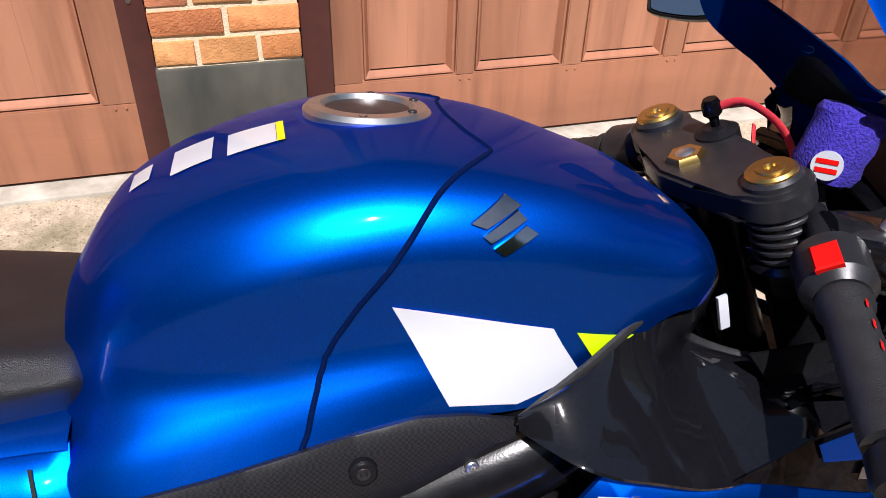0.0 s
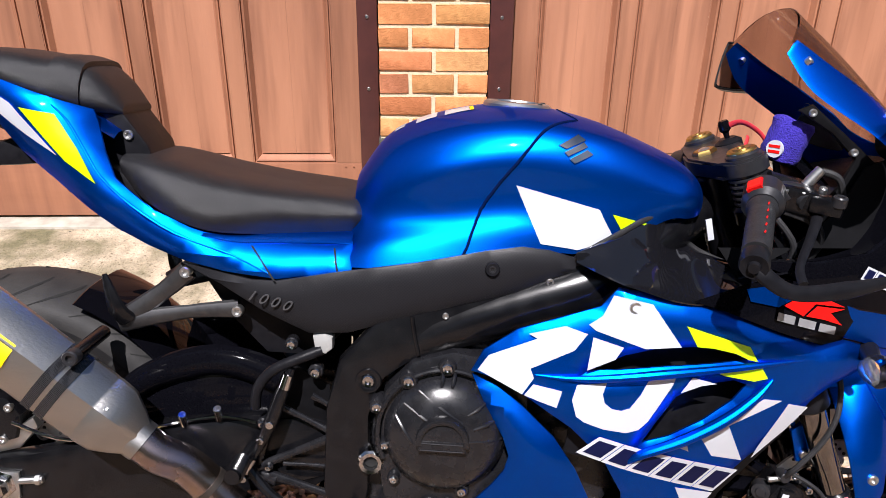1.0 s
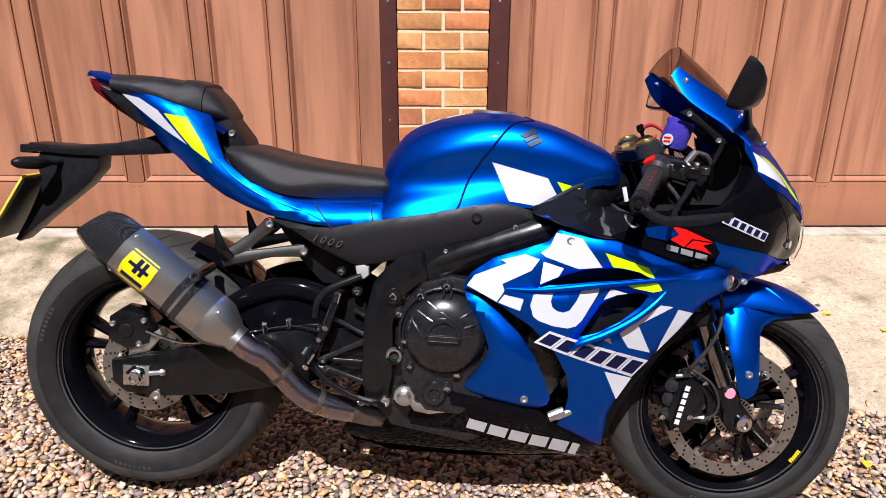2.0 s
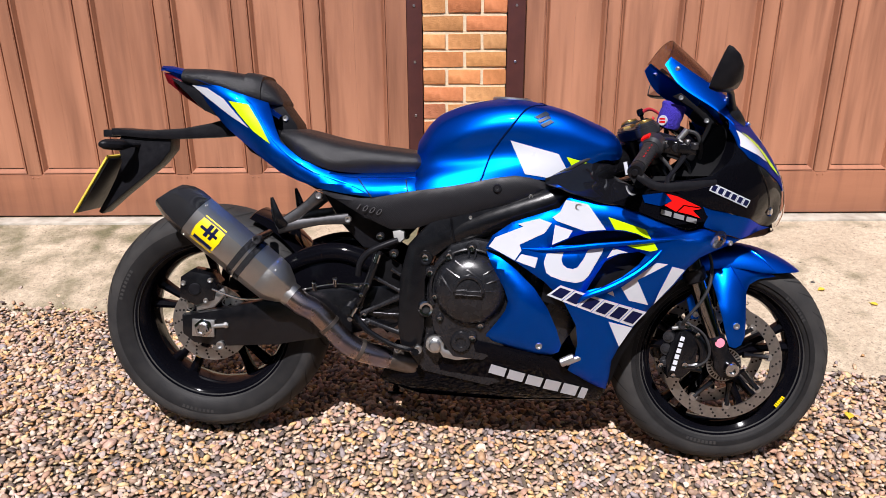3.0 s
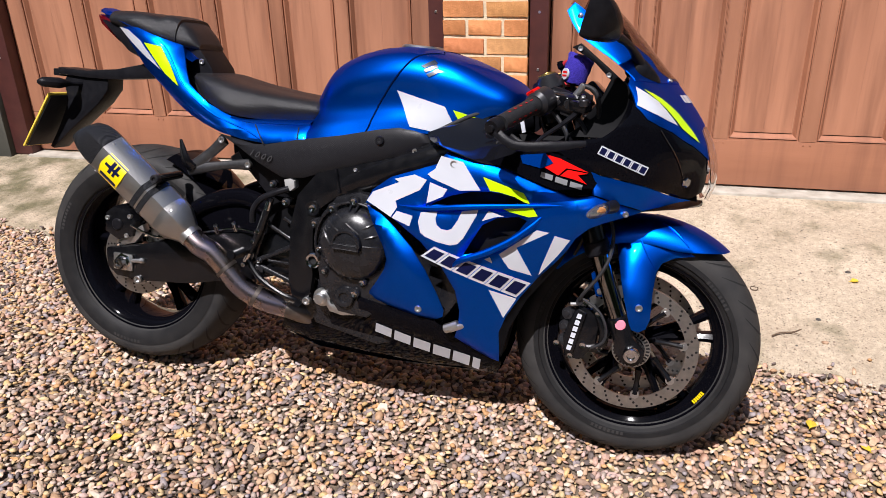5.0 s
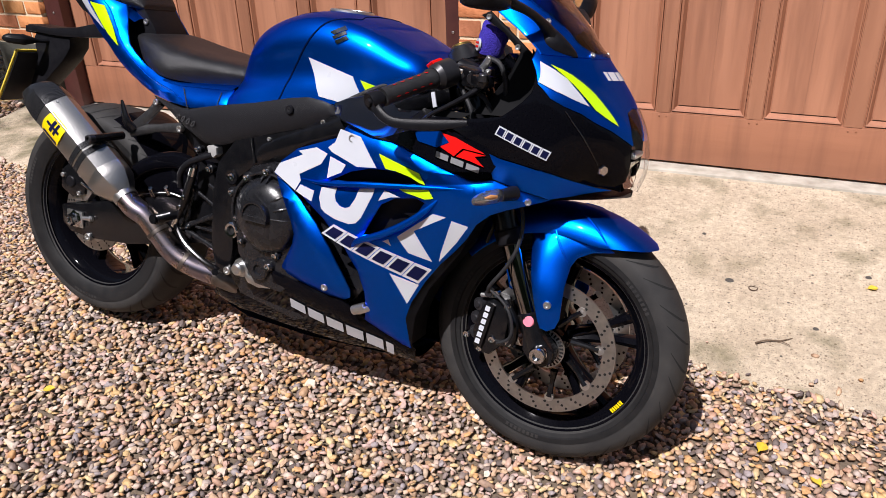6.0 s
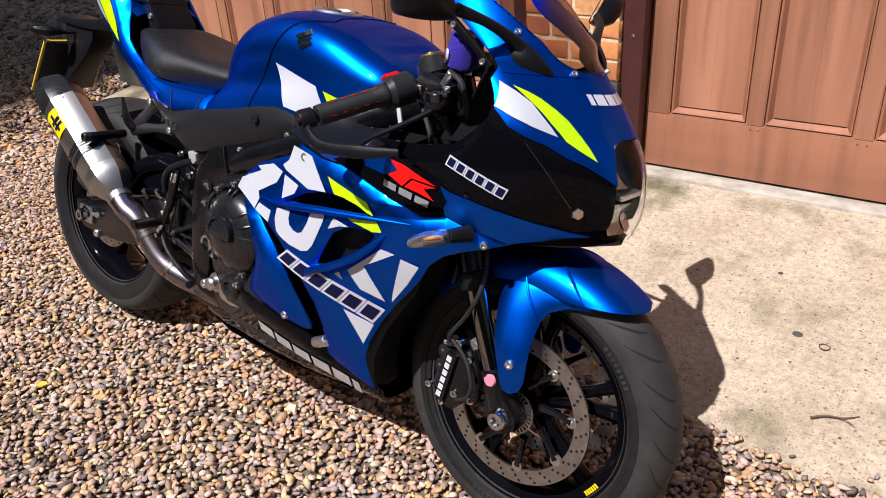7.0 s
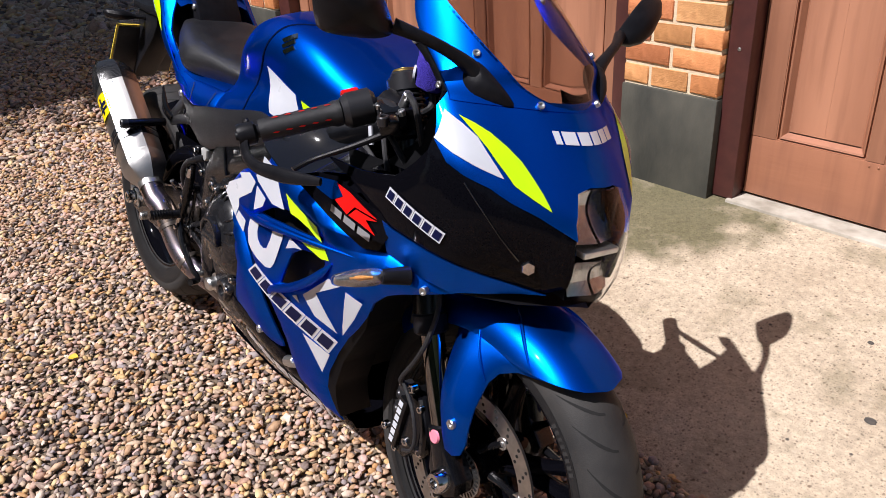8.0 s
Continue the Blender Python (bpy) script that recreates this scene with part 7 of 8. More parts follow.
SW = [(-0.065, 0.352), (-0.062, 0.30), (-0.03, 0.275), (0.05, 0.270), (0.20, 0.285), (0.42, 0.335), (0.58, 0.385), (0.60, 0.45), (0.50, 0.475), (0.36, 0.458), (0.24, 0.44), (0.14, 0.405), (0.05, 0.378)]
arms = both("swingarm", lambda s: prism(bmesh.new(), SW, s * 0.105, s * 0.145, 0.012), FRAME, bike, "black alloy swingarm")
both("swingarm_brace", lambda s: tube(bmesh.new(), [(0.16, s * 0.118, 0.42), (0.21, s * 0.112, 0.495), (0.29, s * 0.105, 0.535), (0.37, s * 0.105, 0.545), (0.46, s * 0.11, 0.515), (0.53, s * 0.115, 0.46)], [0.02, 0.022, 0.026, 0.026, 0.026, 0.028], 12, 5, 0.8), GLOSS, bike, "gloss black swingarm brace")
both("swingarm_web", lambda s: prism(bmesh.new(), [(0.15, 0.41), (0.20, 0.485), (0.28, 0.532), (0.37, 0.545), (0.46, 0.518), (0.54, 0.46), (0.50, 0.43), (0.30, 0.42)], s * 0.092, s * 0.110, 0.006), GLOSS, bike, "gloss black swingarm web")
bm = bmesh.new()
rows = []
for i in range(13):
    a = radians(8 + 62 * i / 12)
    rows.append([Vector((0.338 * math.cos(a) * (1 - 0.05 * abs(u) ** 3), 0.1 * u, 0.322 + 0.338 * math.sin(a) * (1 - 0.05 * abs(u) ** 3))) for u in np.linspace(-1, 1, 9)])
part("hugger", sheet(rows), GLOSS, bike, "gloss black rear hugger")
for s, ob in zip((-1, 1), arms):
    bm = bmesh.new()
    lathe(bm, [(0, 0.022), (0.008, 0.022), (0.010, 0.028), (0.0165, 0.028), (0.018, 0.022), (0.018, 0.008), (0.026, 0.006), (0.026, -0.003)], (0.0, s * 0.146, 0.322), (0, s, 0), 6)
    part("axle_nut", bm, CHROME, ob, "bright rear axle nut")
    bm = bmesh.new()
    box(bm, (-0.032, s * 0.145, 0.298), (0.03, s * 0.152, 0.346), 0.002)
    part("axle_block", bm, ALLOY, ob, "bare alloy axle block")
    bm = bmesh.new()
    rod(bm, (0.025, s * 0.147, 0.328), (0.068, s * 0.147, 0.334), 0.006, 10)
    lathe(bm, [(0, 0.004), (0.009, 0.004), (0.009, -0.004), (0, -0.004)], (0.06, s * 0.147, 0.333), (1, 0, 0.12), 6)
    part("chain_adjuster", bm, ALLOY, ob, "bright chain adjuster bolt")
    bolt(ob, (0.045, s * 0.146, 0.275), 0.012, (0, s, 0), ALLOY)
bm = bmesh.new()
prism(bm, [(-0.072, 0.455), (-0.045, 0.475), (0.01, 0.468), (0.03, 0.44), (0.02, 0.395), (-0.03, 0.378), (-0.075, 0.40)], -0.135, -0.06, 0.01)
rcal = part("rear_caliper", bm, FRAME, bike, "black rear brake caliper")
part("pad_pin", rod(bmesh.new(), (-0.03, -0.14, 0.425), (-0.03, -0.12, 0.425), 0.017, 18), SATIN, rcal)
for x, z in ((-0.062, 0.44), (0.012, 0.452), (0.0, 0.395)):
    bolt(rcal, (x, -0.136, z), 0.007)
bm = bmesh.new()
prism(bm, [(0.0, 0.40), (0.045, 0.432), (0.052, 0.415), (0.02, 0.375), (-0.03, 0.36), (-0.03, 0.375)], -0.125, -0.10, 0.003)
part("caliper_bracket", bm, ALLOY, rcal, "bare alloy caliper bracket")
# chain on the far side, and its sprocket
bm = bmesh.new()
for k in range(34):
    a = Vector((0.0 + 0.017 * k, 0.105, 0.322 + 0.085 - 0.0003 * k))
    box(bm, a - Vector((0.007, 0.005, 0.006)), a + Vector((0.007, 0.005, 0.006)), 0.002)
    a = Vector((0.0 + 0.017 * k, 0.105, 0.322 - 0.085 + 0.0028 * k))
    box(bm, a - Vector((0.007, 0.005, 0.006)), a + Vector((0.007, 0.005, 0.006)), 0.002)
tagged(part("drive_chain", bm, DARKMETAL, bike, "dark drive chain"), kind="stuff")
part("sprocket", lathe(bmesh.new(), [(0.05, -0.003), (0.088, -0.003), (0.088, 0.003), (0.05, 0.003)], (0, 0.105, 0.322), (0, 1, 0), 42, True), DARKMETAL, rear, "rear sprocket")
# inner clutter: subframe, battery box, shock
bm = bmesh.new()
prism(bm, [(0.30, 0.71), (0.50, 0.70), (0.56, 0.62), (0.50, 0.56), (0.42, 0.56), (0.36, 0.62)], -0.10, 0.10, 0.012)
part("battery_box", bm, SATIN, bike, "black plastic inner tray")
part("rear_shock", lathe(bmesh.new(), [(0.02, 0)] + [(0.030 if i % 2 else 0.022, 0.02 + 0.012 * i) for i in range(15)] + [(0.02, 0.21)], (0.47, 0.0, 0.40), (-0.1, 0, 1), 20), DARKMETAL, bike, "rear shock spring")

# -- exhaust --
AX = Vector((0.248, 0.0, -0.189)).normalized()
NRM = Vector((-AX.z, 0, AX.x))
E0 = Vector((-0.050, -0.192, 0.668))


def can_ring(d, f, cut=0.0):
    """A six-sided rounded section d metres along the silencer."""
    ring = []
    for j in range(36):
        a = 2 * math.pi * j / 36
        r = 0.0585 * f / max(abs(math.cos((a + math.pi / 6) % (math.pi / 3) - math.pi / 6)), 0.5) * 0.96
        r = 0.6 * r + 0.4 * 0.060 * f
        y, n = r * math.cos(a) * 0.93, r * math.sin(a)
        ring.append(E0 + AX * (d + cut * n) + Vector((0, y, 0)) + NRM * n)
    return ring


bm = bmesh.new()
skin_rings(bm, [can_ring(d, f) for d, f in ((0.052, 0.96), (0.055, 1.0), (0.285, 1.0), (0.287, 0.985), (0.292, 0.985), (0.294, 1.0), (0.322, 0.97), (0.352, 0.70), (0.368, 0.52))], True, True)
can = part("silencer", bm, STEEL, bike, "brushed titanium silencer with carbon end cap")
bm = bmesh.new()
skin_rings(bm, [can_ring(d, f, c) for d, f, c in ((0.058, 1.012, 0), (0.03, 1.012, 0.0), (0.0, 0.93, 0.12), (-0.028, 0.74, 0.30), (-0.034, 0.66, 0.32), (-0.028, 0.58, 0.32), (0.02, 0.52, 0.2))], True, False)
part("end_cap", bm, CARBON, can, "carbon fibre end cap")
bm = bmesh.new()
skin_rings(bm, [can_ring(d, 0.56) for d in (0.018, 0.022)], True, True)
part("outlet", bm, GROOVE, can)
for d in (0.205, 0.228):
    bm = bmesh.new()
    skin_rings(bm, [can_ring(d, 1.0), can_ring(d, 1.035), can_ring(d + 0.016, 1.035), can_ring(d + 0.016, 1.0)], True, False)
    part("strap", bm, CARBON, can, "carbon fibre strap")
for d, a in ((0.066, 60), (0.066, 200), (0.305, 40), (0.305, 250), (0.066, 300)):
    c = E0 + AX * d + Vector((0, -0.056 * math.cos(radians(a)) - 0.0, 0)) + NRM * 0.058 * math.sin(radians(a))
    bolt(can, c, 0.0035, c - (E0 + AX * d))
# badge on the outer face
BC, BN = E0 + AX * 0.118, Vector((0, -1, 0.12)).normalized()
bm = bmesh.new()
rows = []
for i in range(9):
    q = -1 + 2 * i / 8
    a = math.pi + q * 0.62
    rows.append([BC + AX * t * (0.037 - 0.004 * abs(q)) + (Vector((0, math.cos(a) * 0.93, 0)) + NRM * math.sin(a)) * 0.0622 for t in (-1, 0, 1)])
skin_rings(bm, rows, False, False)
badge = part("badge_plate", bm, YELLOW, can, "yellow maker badge")
bm = bmesh.new()
for q0, q1, t0, t1 in ((-0.2, 0.72, -0.25, 0.05), (-0.2, 0.72, 0.2, 0.45), (0.1, 0.3, -0.75, 0.75), (-0.75, -0.5, -0.8, 0.85)):
    ring = []
    for q in np.linspace(q0, q1, 5):
        a = math.pi - q * 0.62
        ring.append([BC + AX * t * 0.034 + (Vector((0, math.cos(a) * 0.93, 0)) + NRM * math.sin(a)) * 0.0630 for t in (t0, t1)])
    skin_rings(bm, ring, False, False)
part("badge_mark", bm, NAVY, badge, "dark blue plain mark")
J = E0 + AX * 0.36
pipe = part("link_pipe", tube(bmesh.new(), [J, J + AX * 0.05, (0.318, -0.182, 0.394), (0.392, -0.172, 0.318), (0.452, -0.155, 0.285), (0.53, -0.12, 0.262)], 0.0300, 24, 6), BURNT, bike, "heat-tinted steel link pipe")
part("collar", tube(bmesh.new(), [J - AX * 0.006, J + AX * 0.02], 0.0325, 24, 1), STEEL, pipe)
for p, q in (((0.345, -0.1785, 0.366), (0.352, -0.1775, 0.359)), ((0.425, -0.163, 0.298), (0.435, -0.160, 0.293))):
    part("joint_ring", tube(bmesh.new(), [p, q], 0.0318, 24, 1), DARKPIPE, pipe)
part("catalyst_box", tube(bmesh.new(), [(0.50, -0.135, 0.27), (0.56, -0.11, 0.255), (0.64, -0.07, 0.235), (0.70, -0.03, 0.22)], [0.028, 0.034, 0.045, 0.05], 20, 5), DARKPIPE, bike, "sooty exhaust box below the engine")

# -- foot rests, pedal, side stand --
for s in (-1, 1):
    y = s * 0.122
    bm = bmesh.new()
    tube(bm, [(0.302, y, 0.700), (0.262, y - s * 0.004, 0.662), (0.19, y - s * 0.006, 0.605)], [0.017, 0.014, 0.018], 10, 4, 0.5)
    tube(bm, [(0.382, y, 0.642), (0.30, y - s * 0.004, 0.630), (0.19, y - s * 0.006, 0.605)], [0.016, 0.011, 0.018], 10, 4, 0.5)
    hanger = part("pillion_hanger", bm, HANGER, bike, "black pillion footrest hanger")
    bolt(hanger, (0.302, y + s * 0.014, 0.700), 0.009, (0, s, 0))
    bolt(hanger, (0.382, y + s * 0.014, 0.642), 0.009, (0, s, 0))
    bm = bmesh.new()
    tube(bm, [(0.205, y, 0.612), (0.192, y + s * 0.012, 0.635), (0.176, y + s * 0.012, 0.688)], [0.016, 0.014, 0.004], 10, 3, 0.6)
    part("pillion_peg", bm, FRAME, hanger, "folded pillion peg")
    if s < 0:
        part("silencer_mount", rod(bmesh.new(), (0.168, -0.125, 0.590), (0.168, -0.235, 0.590), 0.011, 14), FRAME, hanger)
        bolt(hanger, (0.168, -0.236, 0.590), 0.012, material=DARKMETAL)
    bm = bmesh.new()
    prism(bm, [(0.455, 0.57), (0.53, 0.53), (0.535, 0.37), (0.50, 0.34), (0.43, 0.40)], s * 0.135, s * 0.140, 0.001)
    rest = part("rest_plate", bm, LINING, bike, "black footrest plate")
    # an open casting: bars fanning from the peg to three bosses
    for a, b, r in (((0.405, 0.381), (0.547, 0.454), 0.0085), ((0.440, 0.378), (0.564, 0.339), 0.0085), ((0.547, 0.454), (0.560, 0.345), 0.010), ((0.405, 0.381), (0.452, 0.369), 0.011), ((0.452, 0.500), (0.547, 0.454), 0.0065), ((0.452, 0.500), (0.420, 0.392), 0.0075), ((0.462, 0.398), (0.540, 0.398), 0.004), ((0.505, 0.520), (0.548, 0.495), 0.006)):
        part("brace", tube(bmesh.new(), [(a[0], s * 0.160, a[1]), ((a[0] + b[0]) / 2, s * 0.158, (a[1] + b[1]) / 2), (b[0], s * 0.160, b[1])], [r, r * 0.72, r], 10, 3, 0.8), ENGINE, rest)
    for x, z, r in ((0.541, 0.446, 0.008), (0.551, 0.381, 0.008), (0.452, 0.500, 0.006), (0.430, 0.470, 0.006), (0.511, 0.563, 0.008), (0.473, 0.606, 0.007), (0.440, 0.395, 0.005)):
        part("boss", rod(bmesh.new(), (x, s * 0.150, z), (x, s * 0.168, z), r * 1.5, 14), ENGINE, rest)
        bolt(rest, (x, s * 0.171, z), r, (0, s, 0), CHROME)
    peg = part("foot_peg", tube(bmesh.new(), [(0.415, s * 0.165, 0.425), (0.41, s * 0.20, 0.422), (0.405, s * 0.255, 0.425)], [0.012, 0.011, 0.012], 12, 2), FRAME, rest, "knurled black foot peg")
    bm = bmesh.new()
    for k in range(7):
        y2 = s * (0.205 + 0.007 * k)
        lathe(bm, [(0.0115, -0.0018), (0.0138, 0), (0.0115, 0.0018)], (0.4075, y2, 0.4235), (0, 1, 0), 12)
    part("peg_ring", bm, FRAME, peg)
part("brake_pedal", tube(bmesh.new(), [(0.40, -0.178, 0.415), (0.45, -0.19, 0.36), (0.52, -0.195, 0.325), (0.57, -0.20, 0.315), (0.585, -0.225, 0.318)], [0.009, 0.008, 0.007, 0.007, 0.009], 10, 5), FRAME, bike, "black rear brake pedal")
part("rear_brake_hose", tube(bmesh.new(), [(0.520, -0.168, 0.600), (0.490, -0.175, 0.588), (0.448, -0.178, 0.566), (0.425, -0.178, 0.535), (0.420, -0.172, 0.500)], 0.0085, 12, 6), SATIN, bike, "black rear brake hose")
bm = bmesh.new()
prism(bm, [(0.505, 0.622), (0.524, 0.628), (0.536, 0.622), (0.537, 0.604), (0.526, 0.594), (0.510, 0.598)], -0.172, -0.145, 0.006)
part("fluid_bottle", bm, mat("white_plastic", (0.38, 0.38, 0.37), (0.28, 0.28, 0.27), rough=0.4), bike, "small white plastic fluid bottle")
mc = part("rear_master_cylinder", tube(bmesh.new(), [(0.476, -0.176, 0.570), (0.462, -0.178, 0.530), (0.444, -0.180, 0.475), (0.420, -0.180, 0.420), (0.402, -0.178, 0.385)], [0.006, 0.011, 0.0115, 0.006, 0.006], 12, 4), FRAME, bike, "dark rear master cylinder")
part("clevis", tube(bmesh.new(), [(0.472, -0.180, 0.562), (0.466, -0.181, 0.540)], [0.009, 0.0105], 12, 1), CHROME, mc, "bright hose union")
part("clevis", tube(bmesh.new(), [(0.420, -0.184, 0.418), (0.408, -0.184, 0.394)], [0.006, 0.0075], 12, 1), CHROME, mc, "bright clevis")
for x, z, r in ((0.446, 0.480, 0.009), (0.432, 0.452, 0.008), (0.405, 0.385, 0.009)):
    part("clevis", rod(bmesh.new(), (x, -0.165, z), (x, -0.194, z), r * 0.7, 12), CHROME, mc, "bright clevis")
# brake line clips and the bright line along the swingarm
line_clip = part("brake_line", tube(bmesh.new(), [(0.420, -0.165, 0.470), (0.356, -0.150, 0.468), (0.26, -0.150, 0.445), (0.12, -0.15, 0.41), (0.02, -0.142, 0.43)], 0.0032, 8, 5), CHROME, bike, "bright braided brake line")
for x, z in ((0.356, 0.472), (0.30, 0.458)):
    part("clip", rod(bmesh.new(), (x, -0.145, z - 0.010), (x, -0.158, z + 0.014), 0.007, 12), CHROME, line_clip)
stand = part("side_stand", tube(bmesh.new(), [(0.56, 0.13, 0.235), (0.53, 0.17, 0.16), (0.50, 0.215, 0.065), (0.495, 0.228, 0.048)], [0.015, 0.013, 0.012, 0.012], 12, 3), FRAME, bike, "black side stand")
bm = bmesh.new()
box(bm, (0.47, 0.205, 0.040), (0.52, 0.265, 0.048), 0.003)
part("stand_foot", bm, FRAME, stand)
# radiator between the fairings, dark front of the engine bay
bm = bmesh.new()
prism(bm, [(1.02, 0.30), (1.06, 0.30), (1.17, 0.63), (1.13, 0.64)], -0.16, 0.16, 0.006)
rad = part("radiator", bm, SATIN, bike, "dark finned radiator")
both("wheel_arch", lambda s: panel([(1.106, 0.233), (1.125, 0.325), (1.159, 0.404), (1.232, 0.513), (1.262, 0.585), (1.30, 0.622), (1.27, 0.635), (1.20, 0.60), (1.13, 0.45), (1.08, 0.30)], lambda x, z: (x, SIDE(x, z)[1] - 0.012, z), (), 0.075, 0, 0.03, 0, 0.02, s), LINING, bike, "black wheel arch lining")
part("horn_wire", tube(bmesh.new(), [(1.28, -0.10, 0.62), (1.27, -0.11, 0.56), (1.255, -0.10, 0.52)], 0.004, 6, 4), GRIP, bike, "black wire")


# ---- fallen leaves and dark spots on the ground ----
LEAF = mat("dry_yellow_leaf", (0.62, 0.46, 0.03), (0.5, 0.34, 0.03), scale=90, rough=0.7, bump=0.3)
TAR = mat("dark_spot", (0.05, 0.045, 0.04), (0.08, 0.07, 0.06), scale=90, rough=0.85)


def leaf(x, y, size, turn):
    on = y > slab_edge(x)
    z = slab_height(x, y) + 0.003 if on else gravel_height(x, y) + 0.009
    bm = bmesh.new()
    rows = []
    for i in range(7):
        t = i / 6
        w = size * 0.42 * math.sin(math.pi * min(max(t, 0.03), 0.97)) ** 0.8
        rows.append([(size * (t - 0.5), w * u, 0.12 * size * (u * u) + 0.05 * size * math.sin(4 * t)) for u in (-1, -0.5, 0, 0.5, 1)])
    skin_rings(bm, rows, False, False)
    tube(bm, [(-size * 0.5, 0, 0), (-size * 0.75, size * 0.05, 0.004)], 0.0008, 5, 1)
    ob = tagged(part("fallen_leaf", bm, LEAF), "small dry yellow leaf lying on the " + ("concrete" if on else "gravel"), "leaf", "fallen leaves")
    ob.matrix_basis = pose(x, y, z, 6, -5, turn)


for x, y, size, turn in ((1.46, 1.36, 0.03, 20), (1.18, 0.54, 0.034, 70), (1.30, 0.47, 0.03, 130), (0.72, -0.02, 0.028, 200), (-0.62, 0.05, 0.03, 40), (1.62, 1.25, 0.028, 310), (0.60, 0.95, 0.03, 90)):
    leaf(x, y, size, turn)
for x, y, r in ((1.04, 1.29, 0.014), (1.30, 1.11, 0.009), (0.93, 1.55, 0.008), (1.45, 1.42, 0.010)):
    bm = bmesh.new()
    rim = [(r * (1 + 0.25 * noise.noise((x * 9 + math.cos(a) * 2, y + math.sin(a) * 2, 0))) * math.cos(a), r * 0.8 * math.sin(a)) for a in np.linspace(0, 2 * math.pi, 15)[:-1]]
    skin_rings(bm, [[(u, v, 0) for u, v in rim], [(u * 0.8, v * 0.8, 0.0022) for u, v in rim]], True, True)
    ob = tagged(part("tar_spot", bm, TAR), "small flat dark spot stuck to the concrete", "spot", "spots on the concrete")
    ob.matrix_basis = pose(x, y, slab_height(x, y) + 0.0015, 7.5, 0, 0)
WIRE = mat("rusty_wire", (0.055, 0.035, 0.025), (0.10, 0.06, 0.04), scale=200, rough=0.7, metal=0.4)
TWIG = mat("dry_twig", (0.10, 0.065, 0.04), (0.16, 0.11, 0.07), scale=120, rough=0.85, bump=0.5, bump_scale=400)
ring = tube(bmesh.new(), [(0.013 * math.cos(a), 0.013 * math.sin(a), 0.001 + 0.0006 * a) for a in np.linspace(0.3, 6.1, 18)], 0.0014, 6, 1)
ob = tagged(part("wire_ring", ring, WIRE), "small open ring of rusty wire on the concrete", "wire")
ob.matrix_basis = pose(1.114, 1.263, slab_height(1.114, 1.263) + 0.001, 7.5, 0, 40)
bm = tube(bmesh.new(), [(-0.055, 0.0, 0.002), (-0.02, 0.006, 0.005), (0.02, 0.002, 0.004), (0.06, 0.012, 0.003)], [0.0026, 0.0024, 0.002, 0.0011], 7, 4)
tube(bm, [(0.005, 0.004, 0.004), (0.024, -0.010, 0.006), (0.036, -0.022, 0.004)], [0.0015, 0.0012, 0.0007], 6, 3)
ob = tagged(part("twig", bm, TWIG), "thin forked dry brown twig at the edge of the concrete", "twig")
ob.matrix_basis = pose(1.19, 1.01, max(slab_height(1.19, 1.01), gravel_height(1.19, 1.01)) + 0.004, 4, 0, 25)


# ---- loose gravel ----
def stone_shapes(seed, n=8):
    rng = np.random.default_rng(seed)
    bm = bmesh.new()
    bmesh.ops.create_icosphere(bm, subdivisions=1, radius=1.0)
    base = np.array([v.co[:] for v in bm.verts])
    faces = np.array([[v.index for v in f.verts] for f in bm.faces])
    bm.free()
    return [base * (1 + rng.normal(0, 0.17, (len(base), 1))) for _ in range(n)], faces


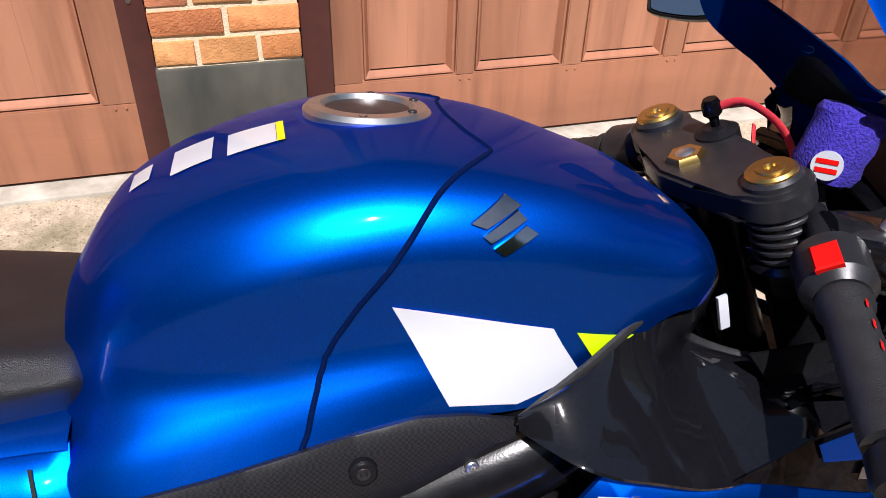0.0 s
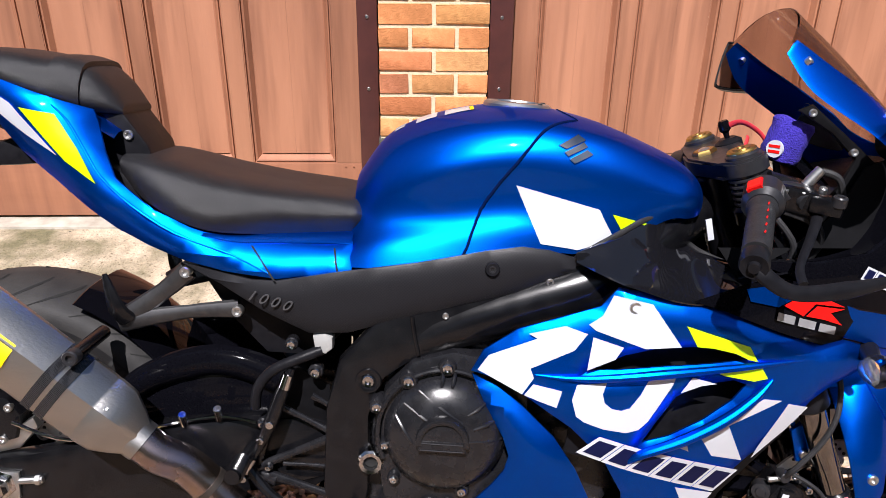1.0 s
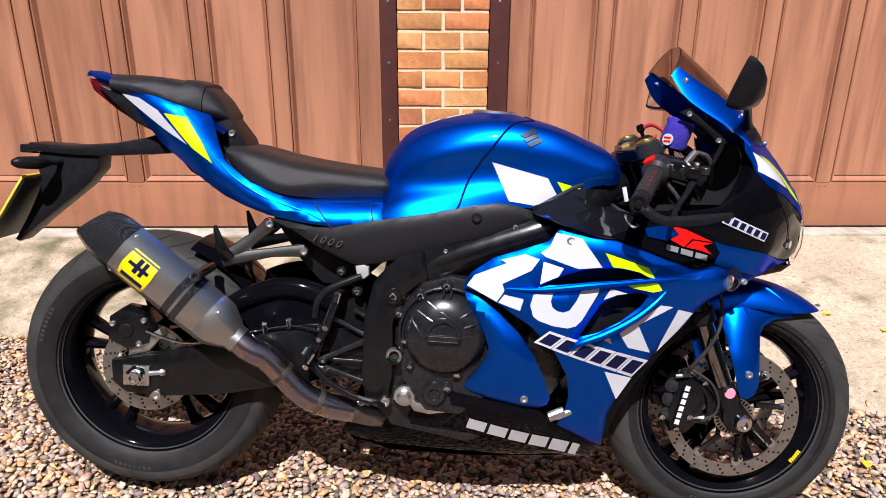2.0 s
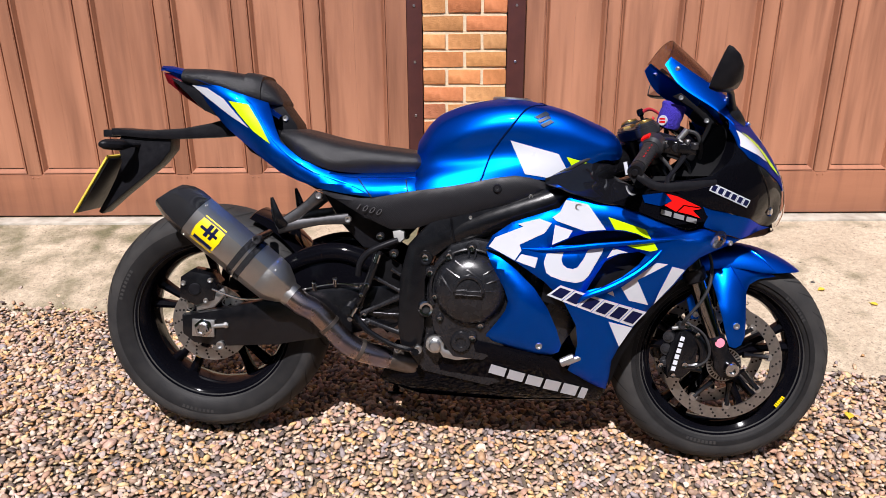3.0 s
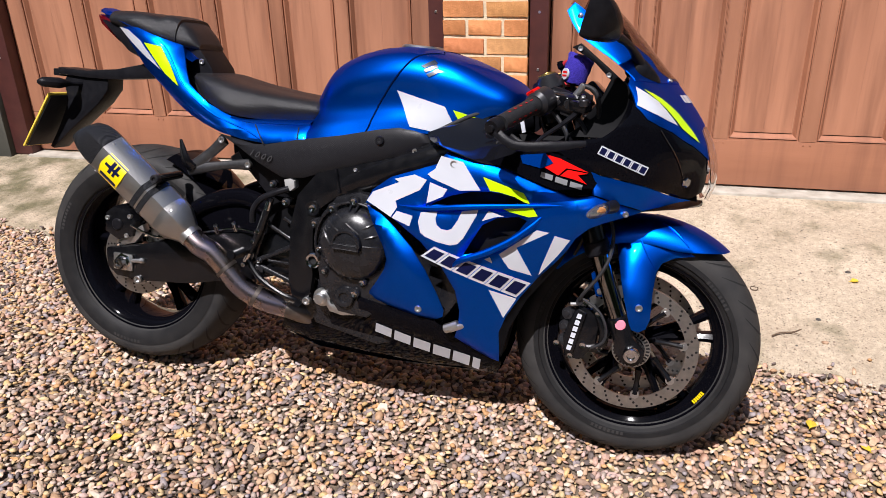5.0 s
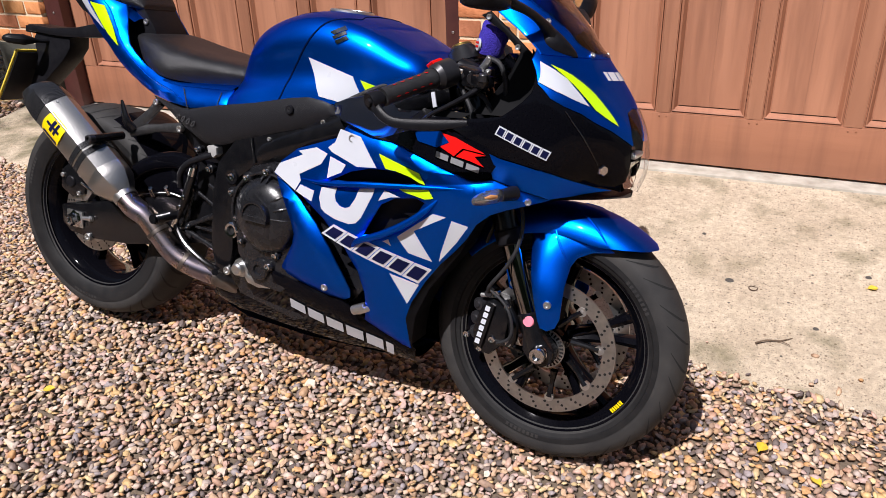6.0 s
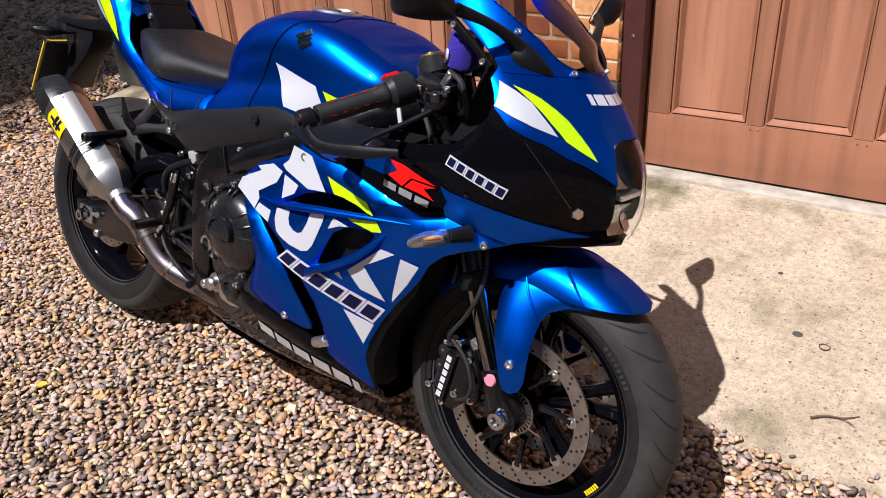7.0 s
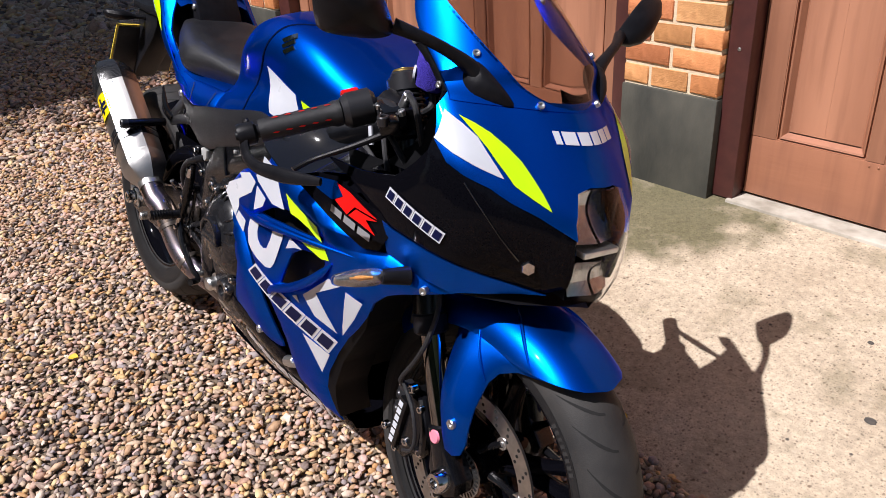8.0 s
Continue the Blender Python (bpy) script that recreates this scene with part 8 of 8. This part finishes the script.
def gravel():
    rng = np.random.default_rng(11)
    shapes, faces = stone_shapes(5)
    verts, tris, near, k = [], [], [], 0
    zones = ((-2.3, 2.6, -1.15, 1.5, 0.0148), (-4.6, -2.3, -0.6, 3.2, 0.024), (-9.0, -4.6, 0.4, 6.5, 0.06), (-3.6, 5.2, -3.6, -1.15, 0.032), (2.6, 5.2, -1.15, 1.3, 0.032))
    for xa, xb, ya, yb, gap in zones:
        for x in np.arange(xa, xb, gap):
            for y in np.arange(ya, yb, gap):
                px, py = x + rng.uniform(-0.5, 0.5) * gap, y + rng.uniform(-0.5, 0.5) * gap
                over = py - slab_edge(px) if px > -2.85 else -1
                if over > 0.02 and rng.random() > 0.10 * math.exp(-over / 0.05):
                    continue
                size = gap * rng.uniform(0.36, 0.78) * (1.35 if rng.random() < 0.12 else 1.0)
                z = gravel_height(px, py) if over < 0 else slab_height(px, py) + 0.003
                a, tilt = rng.uniform(0, 6.28), rng.normal(0, 0.34, 2)
                sh = shapes[rng.integers(0, 8)] * size * np.array([rng.uniform(0.85, 1.6), rng.uniform(0.65, 1.0), rng.uniform(0.32, 0.62)])
                ca, sa = math.cos(a), math.sin(a)
                rot = np.array([[ca, -sa, 0], [sa, ca, 0], [0, 0, 1]]) @ np.array([[1, 0, tilt[0]], [0, 1, tilt[1]], [-tilt[0], -tilt[1], 1]])
                at = np.array([px, py, z + rng.uniform(-0.007, 0.003)])
                if 0.22 < px < 0.62 and -0.12 < py < 0.2 and len(near) < 300 and rng.random() < 0.8:
                    near.append((sh @ rot.T, at))
                    continue
                verts.append(sh @ rot.T + at)
                tris.append(faces + k)
                k += 12
    V, T = np.concatenate(verts), np.concatenate(tris)
    me = bpy.data.meshes.new("gravel")
    me.vertices.add(len(V))
    me.vertices.foreach_set("co", V.astype(np.float32).ravel())
    me.loops.add(T.size)
    me.loops.foreach_set("vertex_index", T.astype(np.int32).ravel())
    me.polygons.add(len(T))
    me.polygons.foreach_set("loop_start", np.arange(0, T.size, 3, dtype=np.int32))
    me.update(calc_edges=True)
    me.validate()
    me.polygons.foreach_set("use_smooth", np.arange(len(T)) // 20 % 5 != 0)
    me.materials.append(STONE)
    ob = tagged(new("gravel", me), "loose tan and brown pea gravel drive", "gravel", kind="stuff")
    for v, at in near:
        m2 = bpy.data.meshes.new("pebble")
        m2.from_pydata([tuple(p) for p in v], [], faces.tolist())
        m2.polygons.foreach_set("use_smooth", np.ones(len(faces), dtype=bool))
        m2.materials.append(STONE1)
        p = new("pebble", m2)
        p.parent = ob
        p.location = at
    return ob


gravel()
